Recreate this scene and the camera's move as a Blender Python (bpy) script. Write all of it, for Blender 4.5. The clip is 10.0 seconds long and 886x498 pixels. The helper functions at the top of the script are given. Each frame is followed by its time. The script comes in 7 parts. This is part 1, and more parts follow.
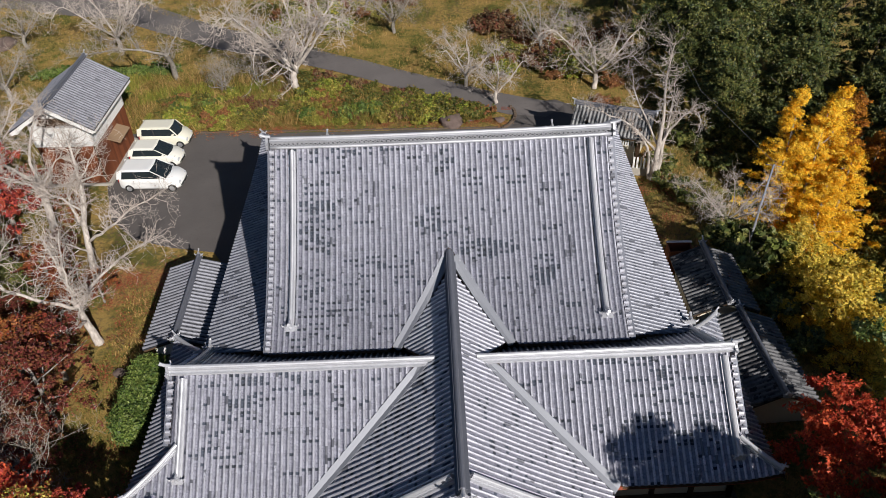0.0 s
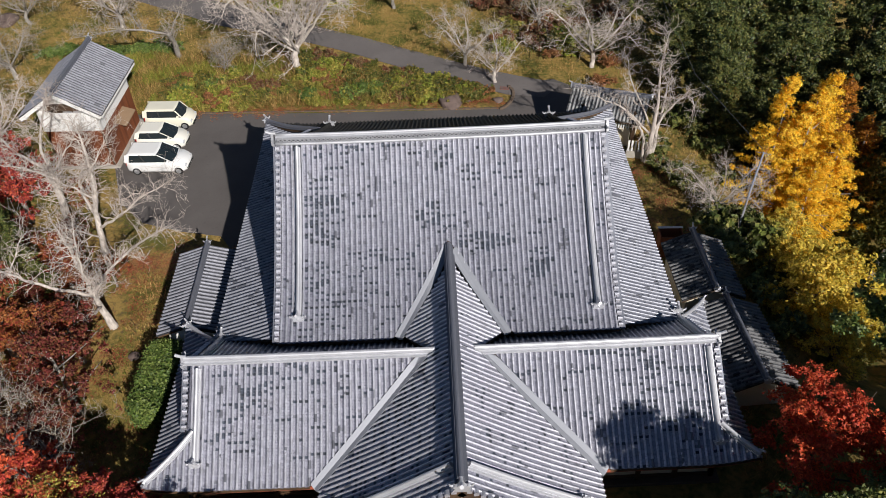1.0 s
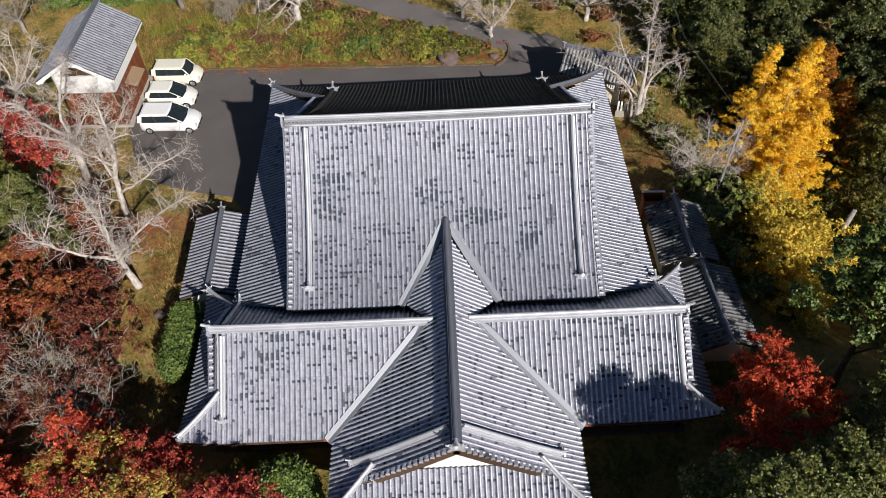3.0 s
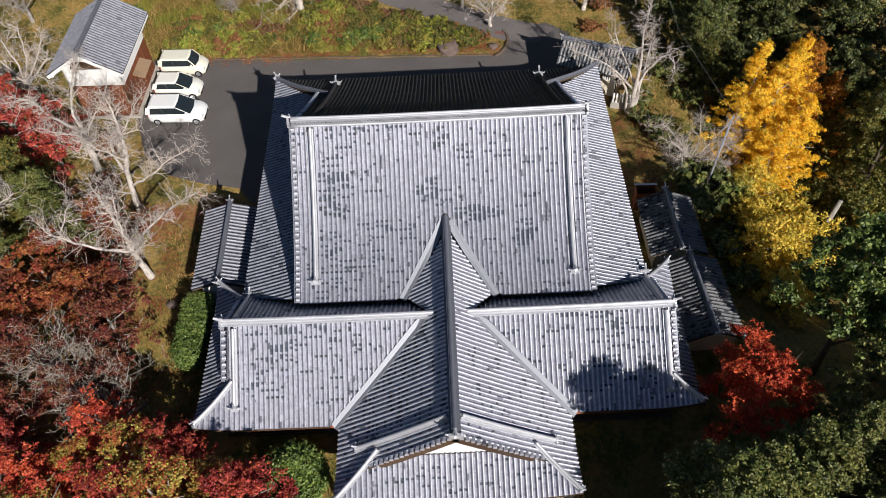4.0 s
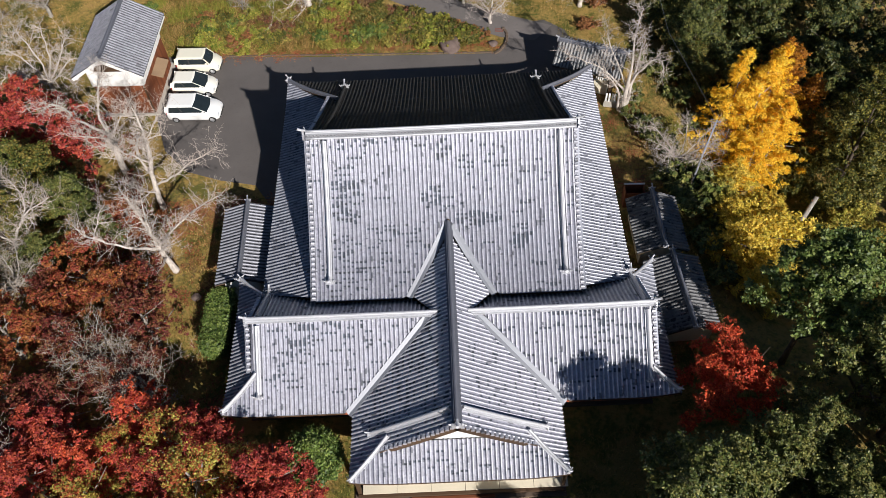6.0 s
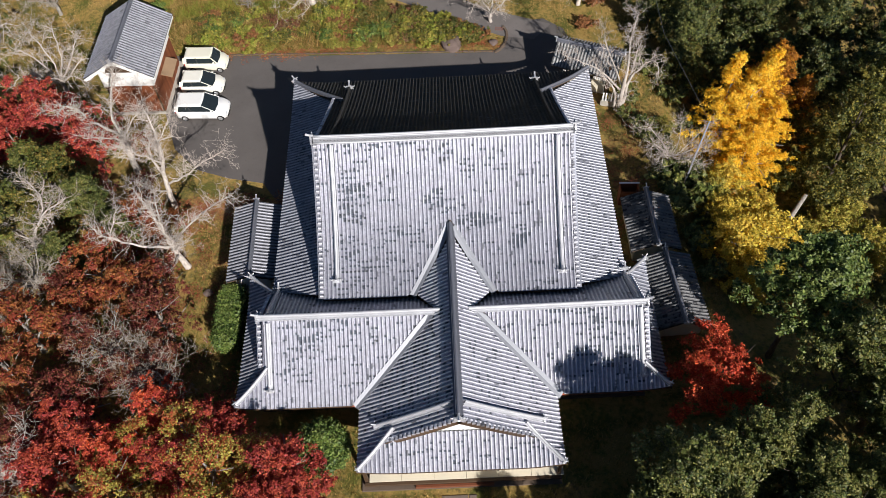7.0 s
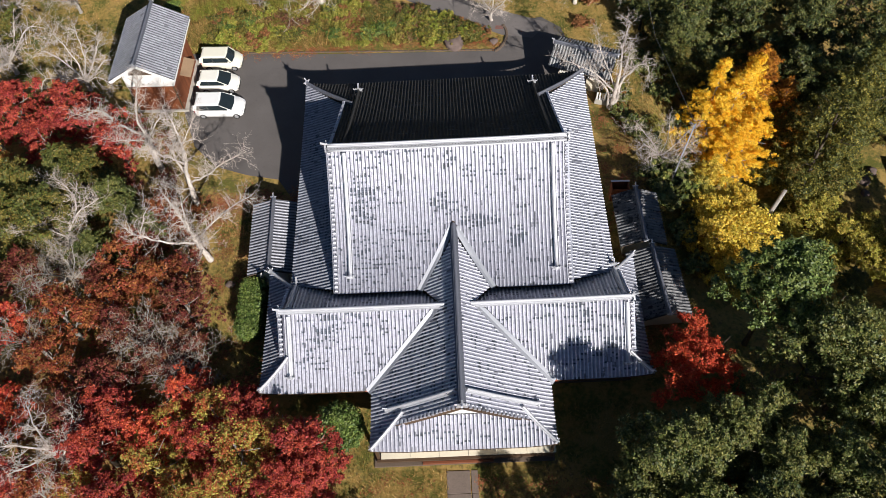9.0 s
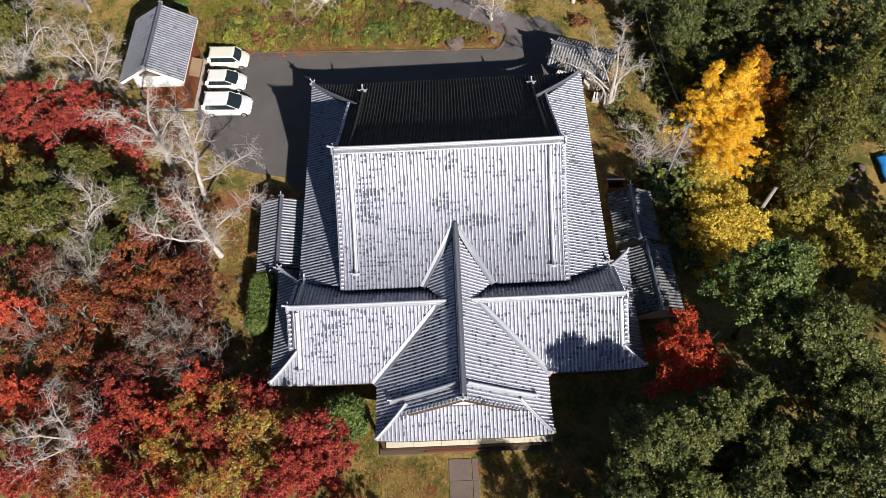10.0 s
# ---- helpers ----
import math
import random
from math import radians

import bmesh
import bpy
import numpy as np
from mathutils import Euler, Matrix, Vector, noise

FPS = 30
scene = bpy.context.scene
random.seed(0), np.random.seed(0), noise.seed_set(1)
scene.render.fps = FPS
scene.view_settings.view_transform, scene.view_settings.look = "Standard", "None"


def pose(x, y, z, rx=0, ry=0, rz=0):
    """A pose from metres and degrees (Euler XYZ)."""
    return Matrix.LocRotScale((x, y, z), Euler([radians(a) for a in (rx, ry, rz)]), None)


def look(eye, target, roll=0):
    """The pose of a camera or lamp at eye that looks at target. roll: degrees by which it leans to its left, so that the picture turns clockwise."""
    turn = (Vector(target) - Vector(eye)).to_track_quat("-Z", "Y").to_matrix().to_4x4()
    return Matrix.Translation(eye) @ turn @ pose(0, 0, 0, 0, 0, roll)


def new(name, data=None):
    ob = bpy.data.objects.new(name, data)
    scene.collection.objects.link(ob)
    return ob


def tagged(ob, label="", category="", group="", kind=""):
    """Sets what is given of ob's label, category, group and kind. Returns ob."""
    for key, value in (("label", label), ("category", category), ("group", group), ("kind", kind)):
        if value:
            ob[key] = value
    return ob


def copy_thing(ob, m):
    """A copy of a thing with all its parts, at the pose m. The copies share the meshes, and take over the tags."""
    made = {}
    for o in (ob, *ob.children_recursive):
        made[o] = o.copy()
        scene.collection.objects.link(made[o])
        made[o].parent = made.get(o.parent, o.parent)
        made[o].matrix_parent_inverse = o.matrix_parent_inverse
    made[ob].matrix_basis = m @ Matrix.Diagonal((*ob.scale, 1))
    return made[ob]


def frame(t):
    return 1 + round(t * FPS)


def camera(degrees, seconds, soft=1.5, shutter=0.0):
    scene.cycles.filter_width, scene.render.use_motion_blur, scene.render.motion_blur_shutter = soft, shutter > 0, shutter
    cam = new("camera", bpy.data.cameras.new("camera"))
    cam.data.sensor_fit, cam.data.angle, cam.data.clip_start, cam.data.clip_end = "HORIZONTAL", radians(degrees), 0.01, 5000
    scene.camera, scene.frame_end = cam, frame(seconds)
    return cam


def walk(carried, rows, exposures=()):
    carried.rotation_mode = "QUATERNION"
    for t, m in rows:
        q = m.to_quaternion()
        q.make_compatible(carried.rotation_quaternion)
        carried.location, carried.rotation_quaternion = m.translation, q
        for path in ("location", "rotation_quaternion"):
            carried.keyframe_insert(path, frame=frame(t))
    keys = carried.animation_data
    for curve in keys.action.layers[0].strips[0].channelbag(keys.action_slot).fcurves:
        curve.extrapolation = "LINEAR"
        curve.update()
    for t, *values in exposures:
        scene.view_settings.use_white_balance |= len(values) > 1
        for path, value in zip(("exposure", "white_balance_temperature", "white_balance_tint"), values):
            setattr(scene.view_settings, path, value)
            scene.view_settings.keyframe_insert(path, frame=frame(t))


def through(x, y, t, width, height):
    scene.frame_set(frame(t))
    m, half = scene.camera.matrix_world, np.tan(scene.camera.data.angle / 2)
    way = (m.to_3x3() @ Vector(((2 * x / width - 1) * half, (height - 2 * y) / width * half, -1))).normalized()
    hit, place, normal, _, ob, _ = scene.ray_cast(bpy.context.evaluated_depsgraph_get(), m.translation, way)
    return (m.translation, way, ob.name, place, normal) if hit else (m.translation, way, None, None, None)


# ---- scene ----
cam = camera(58.4, 10.0, soft=0.65)
METRES, EYE, TILT, LEAN, TURN = 24.0, 28.9, -56.0, 0.0, -0.1
EXPOSURES = [(0.0, 0.10), (2.5, 0.22), (5.0, 0.34), (7.5, 0.45), (10.0, 0.53)]
ROWS = [
    (0.0, 0.0, 0.0, 0.0, 0.7, 17.25, 2.26),
    (0.5, 0.0018, -0.0425, 0.0269, 0.7, 15.58, 2.3),
    (1.0, 0.0038, -0.0837, 0.0521, 0.71, 13.94, 2.34),
    (1.5, 0.0056, -0.1244, 0.0773, 0.71, 12.29, 2.37),
    (2.0, 0.0085, -0.1649, 0.1029, 0.7, 10.59, 2.39),
    (2.5, 0.0118, -0.2057, 0.1273, 0.71, 8.91, 2.41),
    (4.0, 0.0192, -0.3337, 0.2036, 0.75, 5.0, 2.47),
    (4.5, 0.02, -0.3755, 0.2288, 0.78, 4.21, 2.47),
    (5.0, 0.0204, -0.4181, 0.253, 0.77, 3.37, 2.48),
    (5.5, 0.0209, -0.4611, 0.2773, 0.79, 2.56, 2.48),
    (7.0, 0.0185, -0.591, 0.3529, 0.79, 0.22, 2.51),
    (7.5, 0.0184, -0.6351, 0.3786, 0.81, -0.51, 2.52),
    (8.0, 0.0176, -0.68, 0.4047, 0.81, -1.24, 2.54),
    (8.5, 0.0171, -0.7244, 0.4308, 0.82, -1.94, 2.55),
    (9.0, 0.0173, -0.7695, 0.4564, 0.86, -2.63, 2.58),
    (9.5, 0.0171, -0.8144, 0.483, 0.87, -3.3, 2.59),
    (10.0, 0.0174, -0.8599, 0.5092, 0.9, -3.98, 2.62),
]
walk(cam, [(t, pose(0, 0, EYE, TILT, LEAN, TURN) @ pose(METRES * x, METRES * y, METRES * z, 90 + pitch, roll, yaw)) for t, x, y, z, yaw, pitch, roll in ROWS], EXPOSURES)

# ---- sky and sun: late autumn, sun low in the south, a little to the east of the hall's axis ----
SUN_TO = Vector((0.442, -0.89, 0.622)).normalized()
world = bpy.data.worlds.new("sky")
scene.world = world
world.use_nodes = True
sky = world.node_tree.nodes.new("ShaderNodeTexSky")
sky.sky_type, sky.sun_disc = "NISHITA", False
sky.sun_elevation, sky.sun_rotation = radians(32.0), radians(153.6)
sky.air_density, sky.dust_density, sky.ozone_density = 0.9, 0.1, 4.0
background = world.node_tree.nodes["Background"]
background.inputs["Strength"].default_value = 0.039
world.node_tree.links.new(sky.outputs["Color"], background.inputs["Color"])
sun_data = bpy.data.lights.new("sun", "SUN")
sun_data.energy, sun_data.angle, sun_data.color = 5.0, radians(0.55), (1.0, 0.955, 0.918)
sun = new("sun", sun_data)
sun.matrix_world = look(SUN_TO * 200, (0, 0, 0))

# ---- materials ----
class Nodes:
    """A node material under construction."""

    def __init__(self, name, rough=0.6, metal=0.0, spec=0.5):
        self.mat = bpy.data.materials.new(name)
        self.mat.use_nodes = True
        self.tree = self.mat.node_tree
        self.bsdf = self.tree.nodes["Principled BSDF"]
        self.bsdf.inputs["Roughness"].default_value = rough
        self.bsdf.inputs["Metallic"].default_value = metal
        self.bsdf.inputs["Specular IOR Level"].default_value = spec
        self.pos = self.node("ShaderNodeNewGeometry").outputs["Position"]

    def node(self, kind, operation="", data_type="", blend_type=""):
        n = self.tree.nodes.new(kind)
        if data_type:
            n.data_type = data_type
        if operation:
            n.operation = operation
        if blend_type:
            n.blend_type = blend_type
        return n

    def link(self, a, b):
        self.tree.links.new(a, b)

    def put(self, socket, value):
        if isinstance(value, bpy.types.NodeSocket):
            self.link(value, socket)
        else:
            socket.default_value = value

    def noise(self, scale, detail=3.0, rough=0.6, vector=None, distortion=0.0):
        n = self.node("ShaderNodeTexNoise")
        n.inputs["Scale"].default_value, n.inputs["Detail"].default_value = scale, detail
        n.inputs["Roughness"].default_value, n.inputs["Distortion"].default_value = rough, distortion
        self.link(vector or self.pos, n.inputs["Vector"])
        return n.outputs["Fac"]

    def stretch(self, x, y, z):
        n = self.node("ShaderNodeVectorMath", operation="MULTIPLY")
        self.link(self.pos, n.inputs[0])
        n.inputs[1].default_value = (x, y, z)
        return n.outputs[0]

    def math(self, op, a, b=0.0, c=0.0):
        n = self.node("ShaderNodeMath", operation=op)
        for s, v in zip(n.inputs, (a, b, c)):
            self.put(s, v)
        return n.outputs[0]

    def step(self, value, lo, hi):
        n = self.node("ShaderNodeMapRange")
        self.put(n.inputs["Value"], value)
        n.inputs["From Min"].default_value, n.inputs["From Max"].default_value = lo, hi
        return n.outputs["Result"]

    def mix(self, fac, a, b, blend="MIX"):
        n = self.node("ShaderNodeMix", data_type="RGBA", blend_type=blend)
        self.put(n.inputs[0], fac)
        for s, v in ((n.inputs[6], a), (n.inputs[7], b)):
            self.put(s, (*v, 1.0) if isinstance(v, tuple) else v)
        return n.outputs[2]

    def rand(self):
        """A number of its own for every piece, joined or single."""
        a = self.node("ShaderNodeNewGeometry").outputs["Random Per Island"]
        b = self.node("ShaderNodeObjectInfo").outputs["Random"]
        return self.math("FRACT", self.math("ADD", a, b))

    def color(self, value):
        self.put(self.bsdf.inputs["Base Color"], (*value, 1.0) if isinstance(value, tuple) else value)

    def bump(self, height, strength=0.3, distance=0.02):
        n = self.node("ShaderNodeBump")
        n.inputs["Strength"].default_value, n.inputs["Distance"].default_value = strength, distance
        self.link(height, n.inputs["Height"])
        self.link(n.outputs["Normal"], self.bsdf.inputs["Normal"])


def simple(name, base, rough=0.6, metal=0.0, spec=0.5, vary=0.25, scale=6.0, bump=0.15):
    """A plain surface with fine grain and broad stains."""
    m = Nodes(name, rough, metal, spec)
    fine, broad = m.noise(scale * 6), m.noise(scale * 0.35, 4)
    dark = tuple(c * (1 - vary) for c in base)
    light = tuple(min(1.0, c * (1 + vary * 0.6)) for c in base)
    m.color(m.mix(m.math("MULTIPLY_ADD", fine, 0.5, m.math("MULTIPLY", broad, 0.6)), dark, light))
    m.put(m.bsdf.inputs["Roughness"], m.math("MULTIPLY_ADD", broad, 0.2, rough - 0.1))
    if bump:
        m.bump(fine, bump, 0.01)
    return m.mat


def tile_material(name, light, dark, patch, spec=0.6, rough=0.4, metal=0.6, floor=0.985):
    """Smoked clay roof tile: silver sheen, single darker tiles gathered in patches and rows."""
    m = Nodes(name, rough, metal, spec)
    r = m.rand()
    cluster = m.step(m.noise(0.33, 3, 0.7), 0.49, 0.55)
    rows = m.step(m.noise(1.0, 2, 0.5, m.stretch(0.8, 3.2, 0)), 0.56, 0.61)
    both = m.math("MAXIMUM", cluster, m.math("MULTIPLY", rows, 0.9))
    holes = m.step(m.noise(1.3, 2, 0.5), 0.40, 0.52)
    chosen = m.step(m.math("MULTIPLY_ADD", m.math("MULTIPLY", both, holes), patch, r), floor, floor + 0.004)
    tone = m.mix(m.math("FRACT", m.math("MULTIPLY", r, 7.13)), tuple(c * 0.84 for c in light), tuple(c * 1.14 for c in light))
    grime = m.step(m.noise(1.1, 5, 0.7), 0.35, 0.75)
    tone = m.mix(m.math("MULTIPLY", grime, 0.30), tone, tuple(c * 0.55 for c in light))
    fleck = m.step(m.noise(17, 3, 0.75), 0.55, 0.64)
    tone = m.mix(m.math("MULTIPLY", fleck, 0.7), tone, tuple(c * 0.35 for c in light))
    shade = m.math("MULTIPLY_ADD", m.math("FRACT", m.math("MULTIPLY", r, 31.7)), 0.25, 0.75)
    m.color(m.mix(m.math("MULTIPLY", chosen, shade), tone, dark))
    m.put(m.bsdf.inputs["Roughness"], m.math("MULTIPLY_ADD", grime, 0.18, rough))
    m.bump(m.noise(40, 2), 0.15, 0.004)
    return m.mat


def leaf_material(name, a, b, c, spec=0.3, through=0.25):
    """Leaves of three shades, thin enough to let some light through."""
    m = Nodes(name, 0.55, 0.0, spec)
    r = m.rand()
    where = m.step(m.noise(0.55, 2), 0.38, 0.62)
    col = m.mix(m.step(m.math("ADD", m.math("MULTIPLY", r, 0.6), m.math("MULTIPLY", where, 0.4)), 0.1, 0.9), a, b)
    spot = m.math("MULTIPLY_ADD", m.noise(0.9, 2), 0.9, m.math("MULTIPLY", m.math("FRACT", m.math("MULTIPLY", r, 5.7)), 0.5))
    col = m.mix(m.step(spot, 0.68, 0.78), col, c)
    tone = m.math("MULTIPLY_ADD", m.math("FRACT", m.math("MULTIPLY", r, 13.1)), 0.85, 0.58)
    col = m.mix(1.0, col, tone, "MULTIPLY")
    m.color(col)
    if through:
        t = m.node("ShaderNodeBsdfTranslucent")
        m.link(col, t.inputs["Color"])
        mx = m.node("ShaderNodeMixShader")
        mx.inputs[0].default_value = through
        m.link(m.bsdf.outputs[0], mx.inputs[1])
        m.link(t.outputs[0], mx.inputs[2])
        m.link(mx.outputs[0], m.tree.nodes["Material Output"].inputs["Surface"])
    return m.mat


def bark_material(name, base, pale):
    m = Nodes(name, 0.85, 0.0, 0.2)
    n = m.noise(9, 4, 0.65, m.stretch(1.0, 1.0, 0.35))
    m.color(m.mix(m.step(n, 0.3, 0.7), base, pale))
    m.bump(n, 0.4, 0.02)
    return m.mat


def wood_material(name, base, dark, rough=0.65, board=0.18):
    """Upright boards, weathered unevenly."""
    m = Nodes(name, rough, 0.0, 0.3)
    r = m.rand()
    g = m.noise(5, 4, 0.6, m.stretch(4, 4, 0.4))
    m.color(m.mix(m.math("MULTIPLY_ADD", r, 0.5, m.math("MULTIPLY", g, 0.6)), dark, base))
    m.bump(g, 0.25, 0.01)
    return m.mat


def ground_material():
    """Dry autumn grass, greener patches, bare earth and fallen leaves."""
    m = Nodes("dry_grass", 0.95, 0.0, 0.1)
    fine, mid, broad, wide = m.noise(30, 3, 0.7), m.noise(3.5, 4, 0.65), m.noise(0.45, 4, 0.6), m.noise(0.09, 3, 0.55)
    straw = m.mix(fine, (0.21, 0.135, 0.04), (0.48, 0.33, 0.11))
    green = m.mix(fine, (0.05, 0.058, 0.014), (0.17, 0.175, 0.042))
    earth = m.mix(fine, (0.10, 0.065, 0.035), (0.24, 0.16, 0.09))
    col = m.mix(m.step(m.math("ADD", m.math("MULTIPLY", broad, 0.6), m.math("MULTIPLY", mid, 0.4)), 0.45, 0.57), straw, green)
    col = m.mix(m.step(m.math("ADD", m.math("MULTIPLY", wide, 0.5), m.math("MULTIPLY", mid, 0.5)), 0.54, 0.63), col, earth)
    leaf = m.step(m.noise(24, 3, 0.6), 0.58, 0.66)
    col = m.mix(m.math("MULTIPLY", leaf, 0.35), col, (0.30, 0.12, 0.035))
    m.color(col)
    m.bump(m.math("ADD", fine, mid), 0.8, 0.06)
    return m.mat


def asphalt_material(name, base):
    m = Nodes(name, 0.85, 0.0, 0.3)
    fine, mid, broad = m.noise(160, 2, 0.6), m.noise(4, 4), m.noise(0.35, 4)
    col = m.mix(fine, tuple(c * 0.72 for c in base), tuple(c * 1.2 for c in base))
    col = m.mix(m.math("MULTIPLY", m.step(broad, 0.35, 0.7), 0.35), col, tuple(c * 1.5 for c in base))
    col = m.mix(m.math("MULTIPLY", m.step(mid, 0.58, 0.7), 0.3), col, tuple(c * 0.6 for c in base))
    litter = m.step(m.noise(22, 2, 0.5), 0.70, 0.74)
    m.color(m.mix(m.math("MULTIPLY", litter, 0.35), col, (0.22, 0.11, 0.05)))
    m.bump(fine, 0.3, 0.004)
    return m.mat


TILE = tile_material("smoked_tile", (0.65, 0.65, 0.705), (0.16, 0.165, 0.185), 0.06, 0.35, 0.42, 0.72, 0.992)
TILE_NEW = tile_material("newer_smoked_tile", (0.33, 0.335, 0.375), (0.15, 0.155, 0.17), 0.0, 0.4, 0.50, 0.4)
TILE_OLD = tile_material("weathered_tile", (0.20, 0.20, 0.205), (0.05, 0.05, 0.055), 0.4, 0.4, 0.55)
TILE_LICHEN = tile_material("lichened_tile", (0.36, 0.36, 0.355), (0.10, 0.10, 0.10), 0.2, 0.4, 0.6, 0.2)
# Pans are toned below the covers, painting in shade between the rows.
TILE_PAN = tile_material("pan_tile", (0.38, 0.38, 0.44), (0.20, 0.205, 0.23), 0.05, 0.35, 0.42, 0.72, 0.985)
# Darker copies of the tile, standing for the weaker light on side slopes.
TILE_SIDE = tile_material("shade_toned_side_tile", (0.44, 0.45, 0.50), (0.13, 0.135, 0.155), 0.10, 0.35, 0.46, 0.6, 0.985)
TILE_SIDE_PAN = tile_material("shade_toned_side_pan", (0.24, 0.25, 0.30), (0.13, 0.135, 0.155), 0.10, 0.35, 0.46, 0.6, 0.98)
# Near-black tone puts the unlit north slope's shade into the colour.
TILE_NORTH_SHADE = tile_material("shade_darkened_tile", (0.046, 0.045, 0.045), (0.025, 0.025, 0.025), 0.2, 0.25, 0.62, 0.0, 0.97)
TILE_WORN = tile_material("dark_pan_tile", (0.075, 0.088, 0.115), (0.04, 0.045, 0.055), 0.3, 0.4, 0.5, 0.4, 0.9)
# Dark pans paint in the shade between cover rows on the small roofs.
TILE_GAP_SHADE = tile_material("gap_shade_tile", (0.12, 0.122, 0.135), (0.05, 0.05, 0.06), 0.3, 0.4, 0.55, 0.4, 0.98)
RIDGE = simple("ridge_tile", (0.58, 0.585, 0.61), 0.48, 0.5, 0.5, 0.4, 3.0)
RIDGE_BODY = simple("ridge_body_tile", (0.46, 0.465, 0.49), 0.5, 0.5, 0.5, 0.4, 3.0)
RIDGE_DARK = simple("ridge_tile_dark", (0.21, 0.22, 0.255), 0.5, 0.5, 0.5, 0.35, 3.0)
FLASHING = simple("zinc_flashing", (0.30, 0.31, 0.34), 0.5, 0.3, 0.5, 0.12, 2.0, 0.05)
PLASTER = simple("white_plaster", (0.78, 0.77, 0.74), 0.85, 0.0, 0.2, 0.12, 2.0)
CREAM = simple("cream_plaster", (0.66, 0.60, 0.47), 0.85, 0.0, 0.2, 0.18, 2.0)
WOOD_RED = wood_material("red_brown_boards", (0.26, 0.085, 0.035), (0.10, 0.03, 0.014))
WOOD_DARK = wood_material("dark_timber", (0.11, 0.065, 0.035), (0.035, 0.02, 0.012))
WOOD_EAVE = simple("eave_red_timber", (0.34, 0.09, 0.05), 0.7, 0.0, 0.3, 0.4, 4.0)
EARTHSTONE = simple("soiled_stone", (0.13, 0.095, 0.07), 0.9, 0.0, 0.2, 0.5, 3.0)
STONE = simple("granite", (0.40, 0.37, 0.32), 0.85, 0.0, 0.3, 0.3, 5.0)
PAVING = simple("paving_stone", (0.17, 0.13, 0.105), 0.85, 0.0, 0.3, 0.65, 1.6)
GROUND = ground_material()
ASPHALT = asphalt_material("asphalt", (0.108, 0.097, 0.091))
ROADTAR = asphalt_material("old_road_asphalt", (0.145, 0.130, 0.122))
TWIG = bark_material("twig_bark", (0.34, 0.28, 0.24), (0.64, 0.57, 0.50))
BARK_PALE = bark_material("pale_bark", (0.32, 0.275, 0.24), (0.64, 0.58, 0.52))
BARK_GREY = bark_material("grey_bark", (0.16, 0.14, 0.12), (0.38, 0.35, 0.31))
BARK_DARK = bark_material("dark_bark", (0.05, 0.04, 0.03), (0.14, 0.11, 0.085))
TWIG_DULL = bark_material("dull_twig_bark", (0.22, 0.185, 0.15), (0.44, 0.385, 0.32))
LEAF_GINKGO = leaf_material("ginkgo_leaves", (0.88, 0.58, 0.035), (0.96, 0.78, 0.12), (0.88, 0.52, 0.025), 0.3, 0.4)
LEAF_RED = leaf_material("red_maple_leaves", (0.19, 0.028, 0.028), (0.46, 0.068, 0.06), (0.50, 0.10, 0.05), 0.3, 0.3)
LEAF_SCARLET = leaf_material("scarlet_maple_leaves", (0.46, 0.08, 0.04), (0.72, 0.16, 0.06), (0.46, 0.06, 0.045), 0.3, 0.3)
LEAF_RUST = leaf_material("rust_leaves", (0.22, 0.085, 0.03), (0.42, 0.16, 0.045), (0.30, 0.058, 0.035), 0.3, 0.3)
LEAF_WINE = leaf_material("wine_leaves", (0.12, 0.026, 0.024), (0.25, 0.055, 0.042), (0.22, 0.095, 0.04), 0.3, 0.3)
LEAF_YELLOWGREEN = leaf_material("yellow_green_leaves", (0.27, 0.25, 0.05), (0.52, 0.44, 0.09), (0.44, 0.11, 0.045), 0.3, 0.3)
LEAF_GREEN = leaf_material("evergreen_leaves", (0.045, 0.070, 0.014), (0.13, 0.155, 0.032), (0.22, 0.21, 0.055), 0.5, 0.2)
LEAF_SUNNY = leaf_material("sunlit_olive_leaves", (0.048, 0.064, 0.014), (0.155, 0.16, 0.035), (0.27, 0.23, 0.045), 0.4, 0.3)
LEAF_OLIVE = leaf_material("olive_leaves", (0.048, 0.070, 0.016), (0.14, 0.155, 0.03), (0.22, 0.17, 0.038), 0.4, 0.25)
LEAF_DEEP = leaf_material("deep_green_leaves", (0.024, 0.044, 0.012), (0.085, 0.11, 0.024), (0.17, 0.165, 0.04), 0.5, 0.15)
LEAF_HEDGE = leaf_material("clipped_hedge_leaves", (0.045, 0.085, 0.014), (0.115, 0.18, 0.03), (0.18, 0.23, 0.05), 0.5, 0.15)
LEAF_EMBER = leaf_material("ember_maple_leaves", (0.42, 0.06, 0.025), (0.74, 0.15, 0.05), (0.52, 0.07, 0.035), 0.3, 0.3)
LEAF_CITRUS = leaf_material("yellow_green_wood_leaves", (0.26, 0.27, 0.045), (0.50, 0.46, 0.09), (0.55, 0.42, 0.09), 0.3, 0.3)
LEAF_COVER = leaf_material("ground_cover_leaves", (0.11, 0.11, 0.024), (0.29, 0.255, 0.06), (0.26, 0.12, 0.045), 0.2, 0.2)
LEAF_FERN = leaf_material("rusty_fern_leaves", (0.20, 0.10, 0.045), (0.36, 0.18, 0.07), (0.30, 0.12, 0.05), 0.2, 0.2)
HORIZON_DARK = simple("horizon_block", (0.045, 0.055, 0.028), 0.95, 0.0, 0.1, 0.6, 0.12, 0.0)
BOULDER = simple("brown_boulder", (0.15, 0.11, 0.095), 0.9, 0.0, 0.2, 0.5, 3.0)


